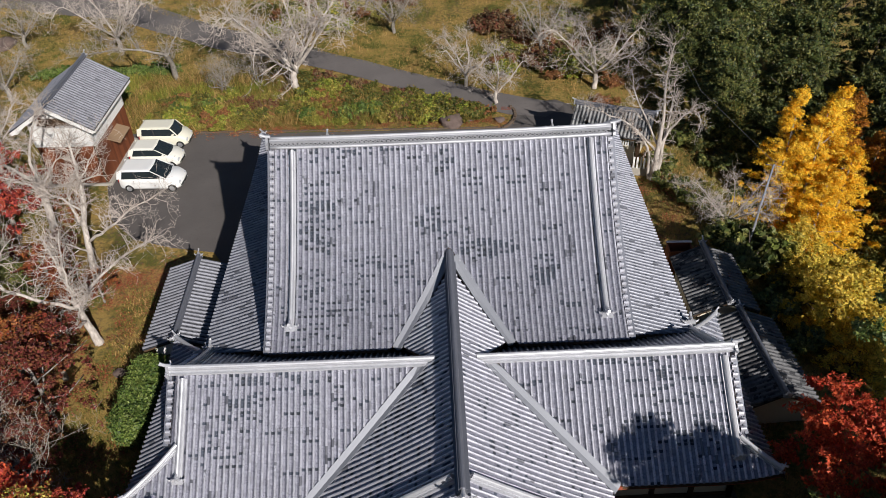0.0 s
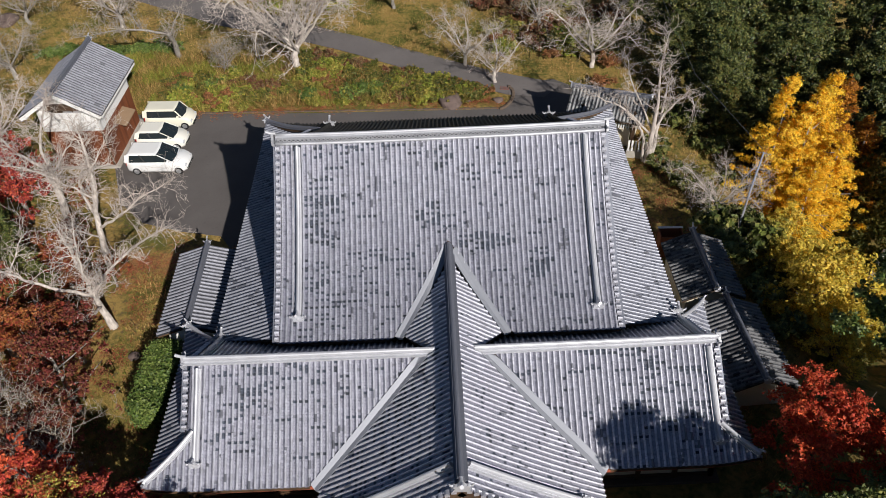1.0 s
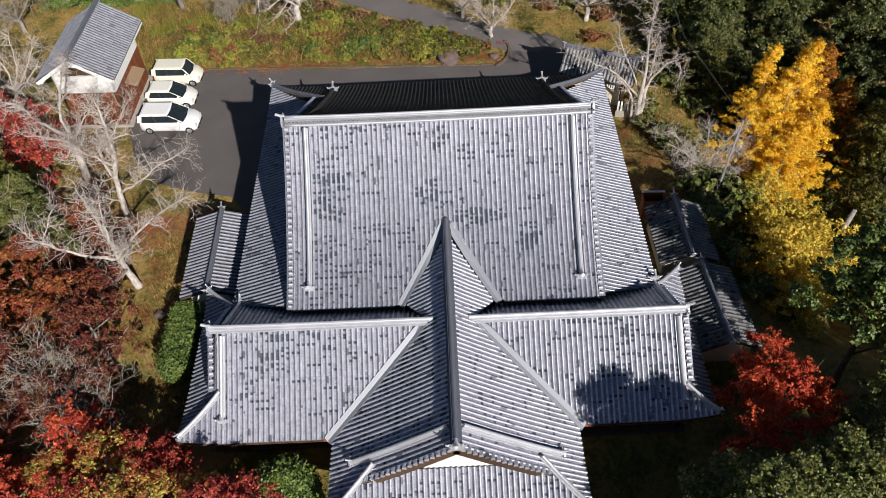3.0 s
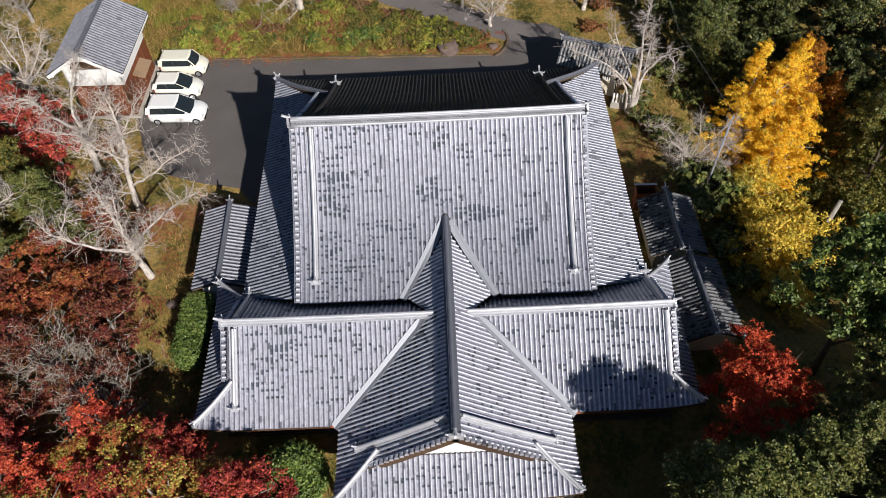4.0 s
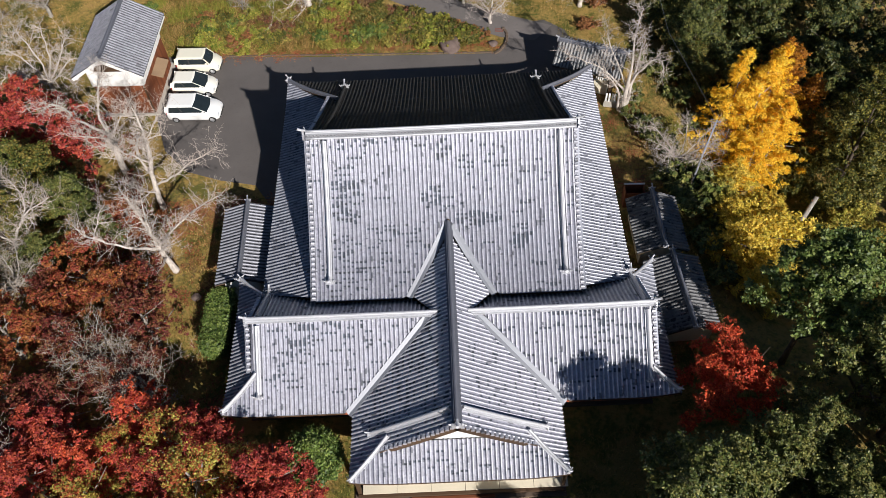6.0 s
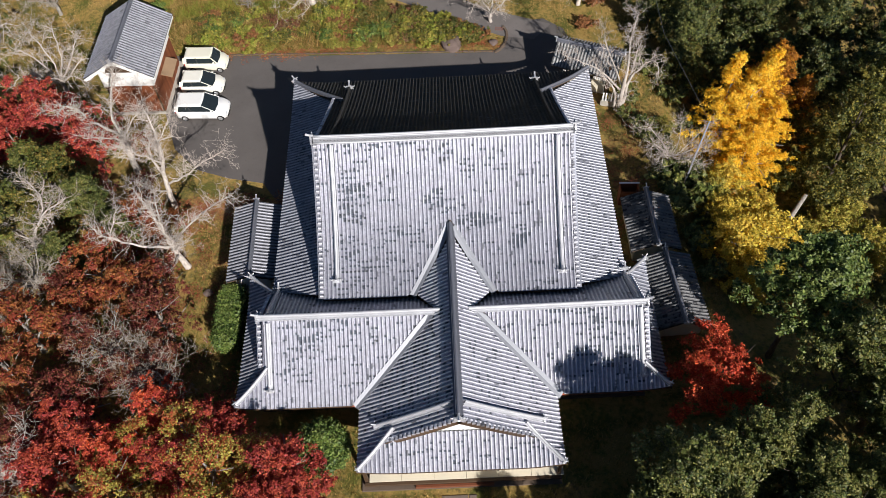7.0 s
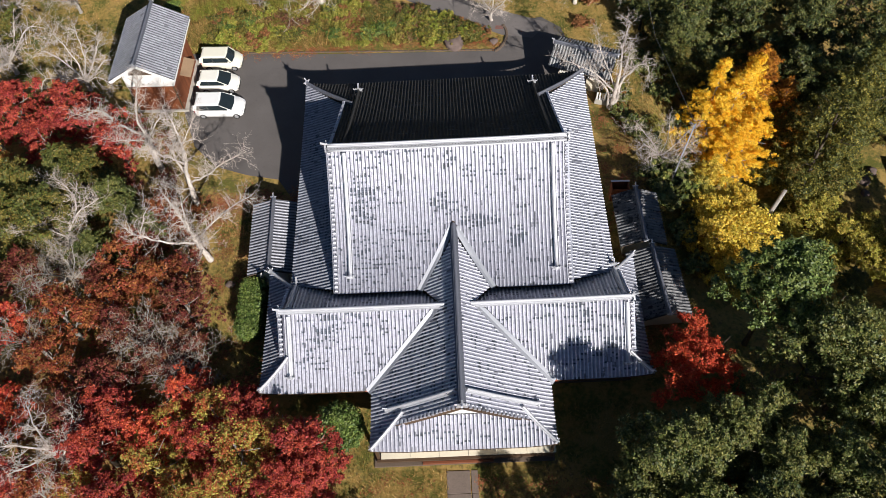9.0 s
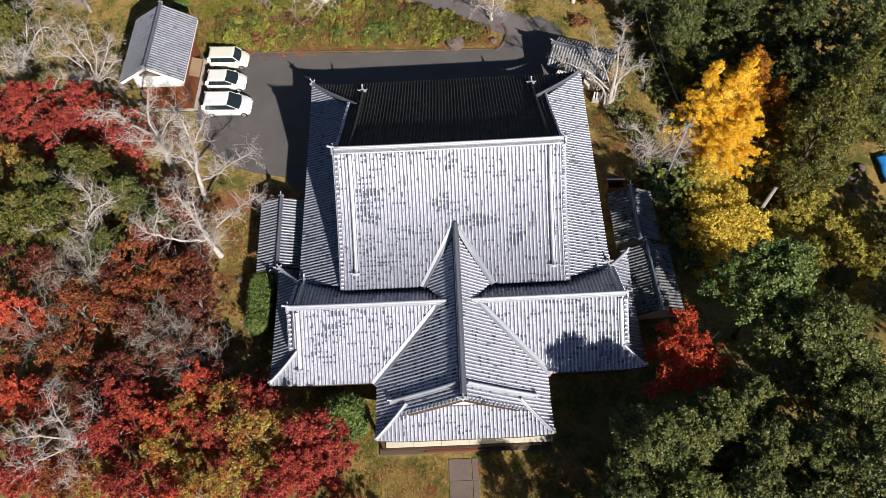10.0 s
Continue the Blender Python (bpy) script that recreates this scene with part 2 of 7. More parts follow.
# ---- building blocks ----
class Geo:
    """Vertices and faces gathered before they become one mesh."""

    def __init__(self):
        self.v, self.f, self.m = [], [], []

    def add(self, verts, faces, slot=0):
        k = len(self.v)
        self.v.extend(verts)
        self.f.extend([tuple(i + k for i in f) for f in faces])
        self.m.extend([slot] * len(faces))

    def box(self, x0, y0, z0, x1, y1, z1, slot=0, bevel=0.0):
        b = bevel
        if not b:
            self.add([(x0, y0, z0), (x1, y0, z0), (x1, y1, z0), (x0, y1, z0), (x0, y0, z1), (x1, y0, z1), (x1, y1, z1), (x0, y1, z1)],
                     [(0, 3, 2, 1), (4, 5, 6, 7), (0, 1, 5, 4), (1, 2, 6, 5), (2, 3, 7, 6), (3, 0, 4, 7)], slot)
        else:
            self.add([(x0, y0, z0), (x1, y0, z0), (x1, y1, z0), (x0, y1, z0), (x0, y0, z1 - b), (x1, y0, z1 - b), (x1, y1, z1 - b), (x0, y1, z1 - b),
                      (x0 + b, y0 + b, z1), (x1 - b, y0 + b, z1), (x1 - b, y1 - b, z1), (x0 + b, y1 - b, z1)],
                     [(0, 3, 2, 1), (8, 9, 10, 11), (0, 1, 5, 4), (1, 2, 6, 5), (2, 3, 7, 6), (3, 0, 4, 7), (4, 5, 9, 8), (5, 6, 10, 9), (6, 7, 11, 10), (7, 4, 8, 11)], slot)

    def prism(self, poly, z0, z1, slot=0):
        """A flat outline (x, y), counter-clockwise, raised from z0 to z1."""
        n = len(poly)
        self.add([(x, y, z0) for x, y in poly] + [(x, y, z1) for x, y in poly],
                 [tuple(range(n - 1, -1, -1)), tuple(range(n, 2 * n))] + [(i, (i + 1) % n, n + (i + 1) % n, n + i) for i in range(n)], slot)

    def sweep(self, path, outline, slot=0, closed=True):
        """An outline (across, up) carried along a path of points; across stays level."""
        n, k = len(outline), len(path)
        verts = []
        for i, p in enumerate(path):
            a, b = Vector(path[max(i - 1, 0)]), Vector(path[min(i + 1, k - 1)])
            d = (b - a).normalized()
            side = Vector((d.y, -d.x, 0)).normalized()
            up = side.cross(d).normalized()
            scale = p[3] if len(p) > 3 else 1.0
            verts += [tuple(Vector(p[:3]) + side * (u * scale) + up * (w * scale)) for u, w in outline]
        faces = [(i * n + j, i * n + (j + 1) % n, (i + 1) * n + (j + 1) % n, (i + 1) * n + j) for i in range(k - 1) for j in range(n if closed else n - 1)]
        if closed:
            faces += [tuple(range(n - 1, -1, -1)), tuple((k - 1) * n + j for j in range(n))]
        self.add(verts, faces, slot)

    def tube(self, path, sides=6, slot=0):
        """A round limb along points (x, y, z, radius)."""
        k, verts = len(path), []
        side = None
        for i, p in enumerate(path):
            d = (Vector(path[min(i + 1, k - 1)][:3]) - Vector(path[max(i - 1, 0)][:3])).normalized()
            if side is None:
                side = d.orthogonal().normalized()
            side = (side - d * side.dot(d)).normalized()
            other = d.cross(side)
            for j in range(sides):
                a = 2 * math.pi * j / sides
                verts.append(tuple(Vector(p[:3]) + (side * math.cos(a) + other * math.sin(a)) * p[3]))
        faces = [(i * sides + j, i * sides + (j + 1) % sides, (i + 1) * sides + (j + 1) % sides, (i + 1) * sides + j) for i in range(k - 1) for j in range(sides)]
        faces += [tuple(range(sides - 1, -1, -1)), tuple((k - 1) * sides + j for j in range(sides))]
        self.add(verts, faces, slot)

    def mesh(self, name, materials, smooth=False):
        me = bpy.data.meshes.new(name)
        me.from_pydata([tuple(v) for v in self.v], [], self.f)
        for m in materials if isinstance(materials, (list, tuple)) else [materials]:
            me.materials.append(m)
        me.polygons.foreach_set("material_index", self.m)
        if smooth:
            me.polygons.foreach_set("use_smooth", [True] * len(self.f))
        me.update()
        return me


def part(name, geo, material, parent, label="", smooth=False, kind=""):
    ob = new(name, geo.mesh(name, material, smooth) if isinstance(geo, Geo) else geo)
    ob.parent = parent
    return tagged(ob, label, kind=kind)


def thing(name, label, category, at=None, group="", kind=""):
    ob = new(name)
    ob.empty_display_size = 0.3
    if at is not None:
        ob.matrix_world = at
    return tagged(ob, label, category, group, kind)


def solid(name, geo, material, label, category, group="", kind="", smooth=False):
    return tagged(new(name, geo.mesh(name, material, smooth)), label, category, group, kind)


# ---- ground, road, car park ----
def lift(x, y):
    """Lie of the land: level round the hall, rising gently behind the car park and to the east wood."""
    def ease(v):
        v = min(1.0, max(0.0, v))
        return v * v * (3 - 2 * v)
    z = 0.02 * max(0.0, y - 56) + 0.05 * max(0.0, -x - 34)
    z -= 5.5 * ease((x - 16.5) / 8.0) * ease((y - 20.0) / 10.0)
    rough = noise.noise(Vector((x * 0.25, y * 0.25, 3.0))) * 0.10 + noise.noise(Vector((x * 0.9, y * 0.9, 7.0))) * 0.03
    level = min(1.0, max(0.0, max(y - 51.5, -x - 24, x - 15, 12 - y) / 4.0))
    return z + rough * level


def ground_sheet():
    g = Geo()
    xs = [-3000, -600, -160] + [-90 + 1.5 * i for i in range(121)] + [160, 600, 3000]
    ys = [-3000, -600, -120] + [-36 + 1.5 * i for i in range(95)] + [180, 600, 3000]
    nx = len(xs)
    g.add([(x, y, (lift(x, y) if abs(x) < 130 and -60 < y < 150 else 3.0) - 0.02) for y in ys for x in xs],
          [(j * nx + i, j * nx + i + 1, (j + 1) * nx + i + 1, (j + 1) * nx + i) for j in range(len(ys) - 1) for i in range(nx - 1)])
    return solid("ground", g, GROUND, "dry autumn grass and bare earth with fallen leaves", "ground", kind="structure", smooth=True)


def hills():
    """Unseen ring of dark hills, added to keep the bright horizon off the roofs."""
    g, n, m = Geo(), 96, 7
    for i in range(n):
        a = 2 * math.pi * i / n
        for k in range(m):
            t = k / (m - 1)
            r = 150 + 190 * t
            z = (58 + 14 * noise.noise(Vector((3 * math.cos(a), 3 * math.sin(a), t)))) * t ** 0.7 + (2 + 3 * noise.noise(Vector((r * 0.08, 20 * a, 1))))
            g.v.append((r * math.cos(a), 30 + r * math.sin(a), z - (8 if k == 0 else 0)))
    for i in range(n):
        for k in range(m - 1):
            g.f.append((i * m + k, i * m + k + 1, (i + 1) % n * m + k + 1, (i + 1) % n * m + k))
            g.m.append(0)
    return solid("backdrop", g, HORIZON_DARK, "unseen dark ring of hills, added to block the horizon", "hills", kind="structure", smooth=True)


def ribbon(name, left, right, material, label, up=0.012, steps=6):
    """A strip between two edges of points, laid on the land."""
    g, rows = Geo(), []
    for i in range(len(left) - 1):
        for k in range(steps + (i == len(left) - 2)):
            t = k / steps
            rows.append([(left[i][c] * (1 - t) + left[i + 1][c] * t, right[i][c] * (1 - t) + right[i + 1][c] * t) for c in (0, 1)])
    n = 6
    for (ax, bx), (ay, by) in rows:
        for j in range(n + 1):
            x, y = ax + (bx - ax) * j / n, ay + (by - ay) * j / n
            g.v.append((x, y, lift(x, y) + up))
    for i in range(len(rows) - 1):
        for j in range(n):
            g.f.append((i * (n + 1) + j, (i + 1) * (n + 1) + j, (i + 1) * (n + 1) + j + 1, i * (n + 1) + j + 1))
            g.m.append(0)
    return solid(name, g, material, label, name, kind="structure", smooth=True)


ground_sheet()
car_park = Geo()
car_park.prism([(-22.0, 44.3), (-20.6, 40.4), (-18.6, 38.2), (-16.0, 37.2), (-13.4, 36.6), (-11.6, 33.8), (-9.2, 33.8), (-9.2, 42.0), (9.0, 42.0), (12.4, 45.0), (10.6, 52.0), (9.0, 53.4),
                (6.2, 53.0), (5.4, 50.6), (4.6, 49.5), (-9.4, 50.05), (-17.7, 50.6), (-22.2, 50.9)], -0.1, 0.006)
solid("car_park", car_park, ASPHALT, "worn dark asphalt car park beside the temple hall", "car park", kind="structure")
ribbon("road", [(9.6, 52.6), (6.4, 54.0), (1.4, 56.8), (-5.5, 61.0), (-12.0, 64.8), (-20.0, 69.6), (-29.6, 76.8), (-44.0, 83.0)],
       [(8.0, 50.8), (5.3, 51.4), (0.4, 54.2), (-5.0, 57.6), (-9.7, 60.5), (-18.9, 64.7), (-29.8, 71.9), (-46.0, 76.0)], ROADTAR, "grey tarred lane curving behind the temple", 0.03)
hills()


# ---- the temple hall: roofs as falls of tile over plan outlines ----
def prof(d, top, a, b):
    return top - a * d + b * d * d


def kick(x, y, corners, reach=3.2, high=0.42):
    """Eaves sweep up towards their corners."""
    return sum(high * max(0.0, 1 - math.hypot(x - cx, y - cy) / reach) ** 2 for cx, cy in corners)


MAIN_Y, MAIN_TOP = 31.15, 10.35
MAIN_CORNERS = [(-10.85, 43.05), (11.1, 43.05)]
BLOCK_Y, BLOCK_TOP = 21.8, 5.65
BLOCK_CORNERS = [(-12.5, 26.4), (12.6, 26.5), (-12.5, 17.45), (12.5, 17.6)]
WING_X, WING_TOP = 0.35, 6.5
WING_CORNERS = [(-5.35, 13.4), (6.05, 13.4)]


def z_main(x, y):
    if y > MAIN_Y:
        return prof(y - MAIN_Y, MAIN_TOP, 0.66, 0.0075) + kick(x, y, MAIN_CORNERS, 3.2, 0.34)
    return prof(MAIN_Y - y, MAIN_TOP, 0.9813, 0.03517)


def z_main_left(x, y):
    return 3.52 + 0.33 * (x + 10.85) + 0.012 * (x + 10.85) ** 2 + kick(x, y, MAIN_CORNERS, 3.2, 0.34)


def z_main_right(x, y):
    return 3.52 + 0.33 * (11.1 - x) + 0.012 * (11.1 - x) ** 2 + kick(x, y, MAIN_CORNERS, 3.2, 0.34)


def z_block(x, y):
    return prof(abs(y - BLOCK_Y), BLOCK_TOP, 0.72, 0.015) + kick(x, y, BLOCK_CORNERS, 2.4)


def z_block_left(x, y):
    return prof(4.35 - (x + 12.5), BLOCK_TOP, 0.72, 0.015) + kick(x, y, BLOCK_CORNERS, 2.4)


def z_block_right(x, y):
    return prof(4.35 - (12.55 - x), BLOCK_TOP, 0.72, 0.015) + kick(x, y, BLOCK_CORNERS, 2.4)


def z_wing(x, y):
    return prof(abs(x - WING_X), WING_TOP, 0.74, 0.0165) + kick(x, y, WING_CORNERS, 2.6)


def z_wing_front(x, y):
    return prof(5.7 - (y - 13.4), WING_TOP, 0.74, 0.0165) + kick(x, y, WING_CORNERS, 2.6)


PITCH, COURSE, PAN, ROUND = 0.245, 0.28, 0.10, 0.053


def spans(outline, fall, u):
    """Where the line at u across the fall lies inside the outline, from high to low."""
    across = (-fall[1], fall[0])
    pts = [(x * across[0] + y * across[1], x * fall[0] + y * fall[1]) for x, y in outline]
    cuts = []
    for (u0, v0), (u1, v1) in zip(pts, pts[1:] + pts[:1]):
        if (u0 <= u) != (u1 <= u):
            cuts.append(v0 + (v1 - v0) * (u - u0) / (u1 - u0))
    cuts.sort()
    return list(zip(cuts[::2], cuts[1::2]))


def columns(outline, fall, pitch=PITCH):
    across = (-fall[1], fall[0])
    us = [x * across[0] + y * across[1] for x, y in outline]
    n = max(1, round((max(us) - min(us)) / pitch))
    step = (max(us) - min(us)) / n
    for i in range(n):
        yield min(us) + (i + 0.5) * step, step


def worn_chance(x, y, stains, base):
    """How likely a pan tile here is a dark one: single ones anywhere, gathered in the stained patches."""
    p = base
    for sx, sy, rx, ry, much in stains:
        d = ((x - sx) / rx) ** 2 + ((y - sy) / ry) ** 2
        if d < 1.6:
            p = max(p, much * (1.1 - 0.55 * d))
    return p


def roof_deck(g, outline, fall, zf, thick=0.2, pitch=PITCH, course=PAN, stains=(), base=0.0):
    """Hollow pan tiles in stepped courses between the round columns, over a closed deck; slot 2 takes the dark ones."""
    across = (-fall[1], fall[0])
    rnd = random.Random(len(g.v) + 17)
    luck = {}

    def at(u, v, dz):
        x, y = across[0] * u + fall[0] * v, across[1] * u + fall[1] * v
        return (x, y, zf(x, y) + dz)

    covers = list(columns(outline, fall, pitch))
    half = covers[0][1] / 2
    edges = [covers[0][0] - half] + [u for u, _ in covers] + [covers[-1][0] + half]
    for c, (lo, hi) in enumerate(zip(edges, edges[1:])):
        u = (lo + hi) / 2
        for v0, v1 in spans(outline, fall, u):
            side = []
            for e in (lo + 0.004, u, hi - 0.004):
                s = [p for p in spans(outline, fall, e) if p[0] < v1 and p[1] > v0]
                side.append(s[0] if s else (v0, v1))
            first = math.floor(v0 / course) + 1
            cuts = [v0] + [k * course for k in range(first, math.ceil(v1 / course)) if v0 + 0.02 < k * course < v1 - 0.02] + [v1]
            n = len(cuts) - 1
            top = []
            for k, v in enumerate(cuts):
                ends = [s[0] if k == 0 else s[1] if k == n else min(max(v, s[0]), s[1]) for s in side]
                top.append([at(e, end, sink) for e, end, sink in zip((lo, u, hi), ends, (0.0, -0.048, 0.0))])
            for k in range(n):
                a, b = top[k], top[k + 1]
                q = len(g.v)
                g.v += [(p[0], p[1], p[2] - 0.003) for p in a] + [(p[0], p[1], p[2] + 0.014) for p in b] + [(p[0], p[1], p[2] - 0.02) for p in b]
                g.f += [(q, q + 3, q + 4, q + 1), (q + 1, q + 4, q + 5, q + 2), (q + 3, q + 6, q + 7, q + 4), (q + 4, q + 7, q + 8, q + 5)]
                row = first + k
                dash = (row, (c + row * 5) // (2 + row % 3))
                if dash not in luck:
                    luck[dash] = rnd.random()
                p = 0.88 if luck[dash] < worn_chance(b[1][0], b[1][1], stains, base) else 0.008
                slot = 2 if rnd.random() < p else 0
                # Risers keep the lighter slot: a painted highlight along each lip.
                g.m += [slot, slot, 0, 0]
            q = len(g.v)
            some = sorted({round(n * k / max(1, n // 4)) for k in range(max(1, n // 4) + 1)})
            for k in some:
                ends = (top[k][0], top[k][2])
                g.v += [(p[0], p[1], p[2] - 0.075) for p in ends] + [(p[0], p[1], p[2] - thick) for p in ends]
            for k in range(len(some) - 1):
                w = q + 4 * k
                g.f += [(w, w + 4, w + 5, w + 1), (w + 2, w + 3, w + 7, w + 6)]
            w = q + 4 * (len(some) - 1)
            g.f += [(q, q + 1, q + 3, q + 2), (w + 1, w, w + 2, w + 3)]
            g.m += [1] * (2 * len(some))


HALF = [(math.cos(math.pi * k / 5), math.sin(math.pi * k / 5)) for k in range(6)]


TALL = 1.2


def round_tile_mesh(name, material, length=COURSE, r=ROUND):
    """One round cover tile: a half pipe on its bed, with a closed lip at the lower end."""
    g = Geo()
    v = [(-r * c * 0.97, 0, r * s * 0.96 * TALL) for c, s in HALF] + [(-r * c, -length - 0.004, r * s * TALL) for c, s in HALF]
    g.add(v, [(k, k + 1, k + 7, k + 6) for k in range(5)] + [(6, 7, 8, 9, 10, 11)])
    return g.mesh(name, material, False)


def tile_runs(outline, fall, zf, pitch=PITCH, course=COURSE):
    """The seat of every cover tile: its upper end, the way down, the way across and the normal."""
    across = Vector((-fall[1], fall[0], 0))
    for u, step in columns(outline, fall, pitch):
        for v0, v1 in spans(outline, fall, u):
            n = max(1, round((v1 - v0) / course))
            pts = []
            for k in range(n + 1):
                v = v0 + (v1 - v0) * k / n
                x, y = across.x * u + fall[0] * v, across.y * u + fall[1] * v
                pts.append(Vector((x, y, zf(x, y) + 0.02)))
            for k in range(n):
                down = pts[k + 1] - pts[k]
                yield pts[k], down, across, k == n - 1


def tile_field(g, outline, fall, zf, pitch=PITCH, course=COURSE, r=ROUND, tall=TALL):
    """Round cover tiles butted end to end down the fall, a little out of line; the eave tile is a size larger."""
    rnd = random.Random(5)
    for p, down, across, last in tile_runs(outline, fall, zf, pitch, course):
        d = down.normalized()
        up = across.cross(d).normalized()
        if up.z < 0:
            up = -up
        p = p - up * 0.02
        top, low = p + across * rnd.uniform(-0.004, 0.004), p + down + d * 0.004 + across * rnd.uniform(-0.004, 0.004)
        a, b = r * 0.93, r * (1.16 if last else 1.05)
        rise = rnd.uniform(-0.004, 0.004)
        v = [tuple(top + across * (a * c) + up * (a * s * tall + rise)) for c, s in HALF] + [tuple(low + across * (b * c) + up * (b * s * tall + rise)) for c, s in HALF]
        g.add(v, [(k + 1, k, k + 6, k + 7) for k in range(5)] + [(11, 10, 9, 8, 7, 6)])


MAIN_FRONT = [(-7.45, 31.15), (-7.45, 23.4), (-2.34, 23.4), (0.33, 27.35), (3.04, 23.4), (7.75, 23.4), (7.75, 31.15)]
MAIN_REAR = [(-7.45, 31.15), (7.75, 31.15), (7.75, 39.7), (11.1, 43.05), (-10.85, 43.05), (-7.45, 39.65)]
MAIN_LEFT = [(-10.85, 43.05), (-7.3, 39.5), (-7.3, 23.7), (-10.85, 24.95)]
MAIN_RIGHT = [(11.1, 43.05), (11.1, 25.0), (7.6, 23.7), (7.6, 39.55)]
BLOCK_FL = [(-10.9, 21.8), (-10.9, 19.05), (-12.5, 17.45), (-5.78, 17.45), (-1.24, 21.8)]
BLOCK_FR = [(1.94, 21.8), (6.48, 17.6), (12.5, 17.6), (11.3, 18.8), (11.3, 21.8)]
BLOCK_RL = [(-10.9, 21.8), (-0.6, 21.8), (-1.95, 23.55), (-7.5, 23.8), (-10.85, 25.0), (-12.5, 26.4), (-10.9, 24.8)]
BLOCK_RR = [(1.3, 21.8), (11.3, 21.8), (11.3, 25.2), (12.6, 26.5), (11.1, 25.1), (7.8, 23.8), (2.6, 23.55)]
BLOCK_L = [(-12.5, 17.45), (-10.75, 19.2), (-10.75, 24.65), (-12.5, 26.4)]
BLOCK_R = [(12.55, 17.55), (12.55, 26.45), (11.15, 25.05), (11.15, 18.95)]
WING_L = [(0.35, 26.6), (-1.8, 23.4), (-0.65, 21.85), (-5.35, 17.28), (-5.35, 13.4), (-3.9, 14.85), (0.35, 14.85)]
WING_R = [(0.35, 26.6), (0.35, 14.85), (4.6, 14.85), (6.05, 13.4), (6.05, 17.45), (1.35, 21.85), (2.5, 23.4)]
WING_F = [(-5.35, 13.4), (6.05, 13.4), (4.2, 15.25), (-3.5, 15.25)]
SOUTH, NORTH, WEST, EAST = (0, -1), (0, 1), (-1, 0), (1, 0)

hall = thing("temple_hall", "large temple hall with grey tiled hip-and-gable roofs", "temple", pose(0.15, 27, 0))
# patches of dark pan tiles: middle, reach across and along, share of dark tiles
MAIN_STAINS = [(-5.5, 28.35, 0.8, 1.25, 0.8), (-5.55, 26.2, 0.9, 1.0, 0.5), (0.25, 28.3, 1.5, 0.5, 0.55), (2.1, 27.2, 1.2, 0.36, 0.65), (4.4, 26.25, 0.62, 0.56, 0.75), (5.9, 25.05, 0.9, 0.42, 0.4),
               (-3.3, 30.65, 2.2, 0.28, 0.35), (0.2, 30.4, 0.43, 0.5, 0.45), (2.65, 30.1, 1.5, 0.7, 0.2), (-4.7, 30.7, 1.45, 0.42, 0.3), (-0.6, 25.85, 0.43, 0.28, 0.5), (-3.3, 24.4, 2.2, 0.56, 0.22),
               (-5.1, 24.8, 1.6, 0.83, 0.35), (-3.2, 26.55, 2.2, 1.1, 0.14), (5.4, 28.5, 1.1, 1.1, 0.12), (3.0, 23.85, 0.36, 0.2, 0.4), (5.8, 23.75, 1.1, 0.33, 0.35)]
SIDE_STAINS = [(-8.6, 33.6, 0.7, 0.5, 0.7), (-8.8, 30.0, 0.8, 1.0, 0.6), (-9.3, 36.5, 1.2, 1.6, 0.25), (-8.9, 27.4, 1.2, 1.4, 0.25)]
RANGE_STAINS = [(-7.65, 20.6, 1.6, 1.0, 0.32), (-6.75, 21.4, 2.0, 0.32, 0.4), (-8.2, 19.45, 2.4, 1.0, 0.2), (-5.8, 19.9, 1.6, 1.3, 0.2), (8.6, 21.1, 1.6, 0.8, 0.4), (8.2, 19.7, 1.6, 0.8, 0.32), (6.9, 21.2, 2.4, 1.3, 0.16), (9.9, 19.9, 0.8, 1.3, 0.4),
                (-4.65, 21.3, 0.22, 0.14, 0.9), (-4.35, 21.1, 0.22, 0.12, 0.9), (-4.0, 20.93, 0.22, 0.12, 0.9), (-3.7, 20.73, 0.22, 0.12, 0.9), (-3.4, 20.55, 0.22, 0.12, 0.9)]
ENTRANCE_STAINS = [(-2.0, 19.5, 2.4, 2.4, 0.30), (-0.7, 16.9, 1.0, 1.6, 0.40), (2.65, 18.5, 2.0, 2.0, 0.13), (0.45, 14.6, 4.5, 0.8, 0.14), (-3.6, 16.4, 1.2, 1.0, 0.25)]
ROOFS = {
    "main_roof": [(MAIN_FRONT, SOUTH, z_main, MAIN_STAINS)],
    "side_roof": [(MAIN_LEFT, WEST, z_main_left, SIDE_STAINS), (MAIN_RIGHT, EAST, z_main_right, ())],
    "corner_roof": [(BLOCK_L, WEST, z_block_left, ()), (BLOCK_R, EAST, z_block_right, ())],
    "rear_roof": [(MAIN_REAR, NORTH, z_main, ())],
    "west_range_roof": [(BLOCK_FL, SOUTH, z_block, RANGE_STAINS), (BLOCK_RL, NORTH, z_block, ())],
    "east_range_roof": [(BLOCK_FR, SOUTH, z_block, RANGE_STAINS), (BLOCK_RR, NORTH, z_block, ())],
    "entrance_roof": [(WING_L, WEST, z_wing, ENTRANCE_STAINS), (WING_R, EAST, z_wing, ENTRANCE_STAINS), (WING_F, SOUTH, z_wing_front, ENTRANCE_STAINS)],
}


def placed(ob, parent):
    """Keeps an object built in the world's place under its parent."""
    ob.parent = parent
    ob.matrix_parent_inverse = parent.matrix_world.inverted()
    return ob


def hall_part(name, geo, material, parent=None, label="", smooth=False, kind=""):
    ob = new(name, geo.mesh(name, material, smooth))
    tagged(ob, label, kind=kind)
    return placed(ob, parent or hall)


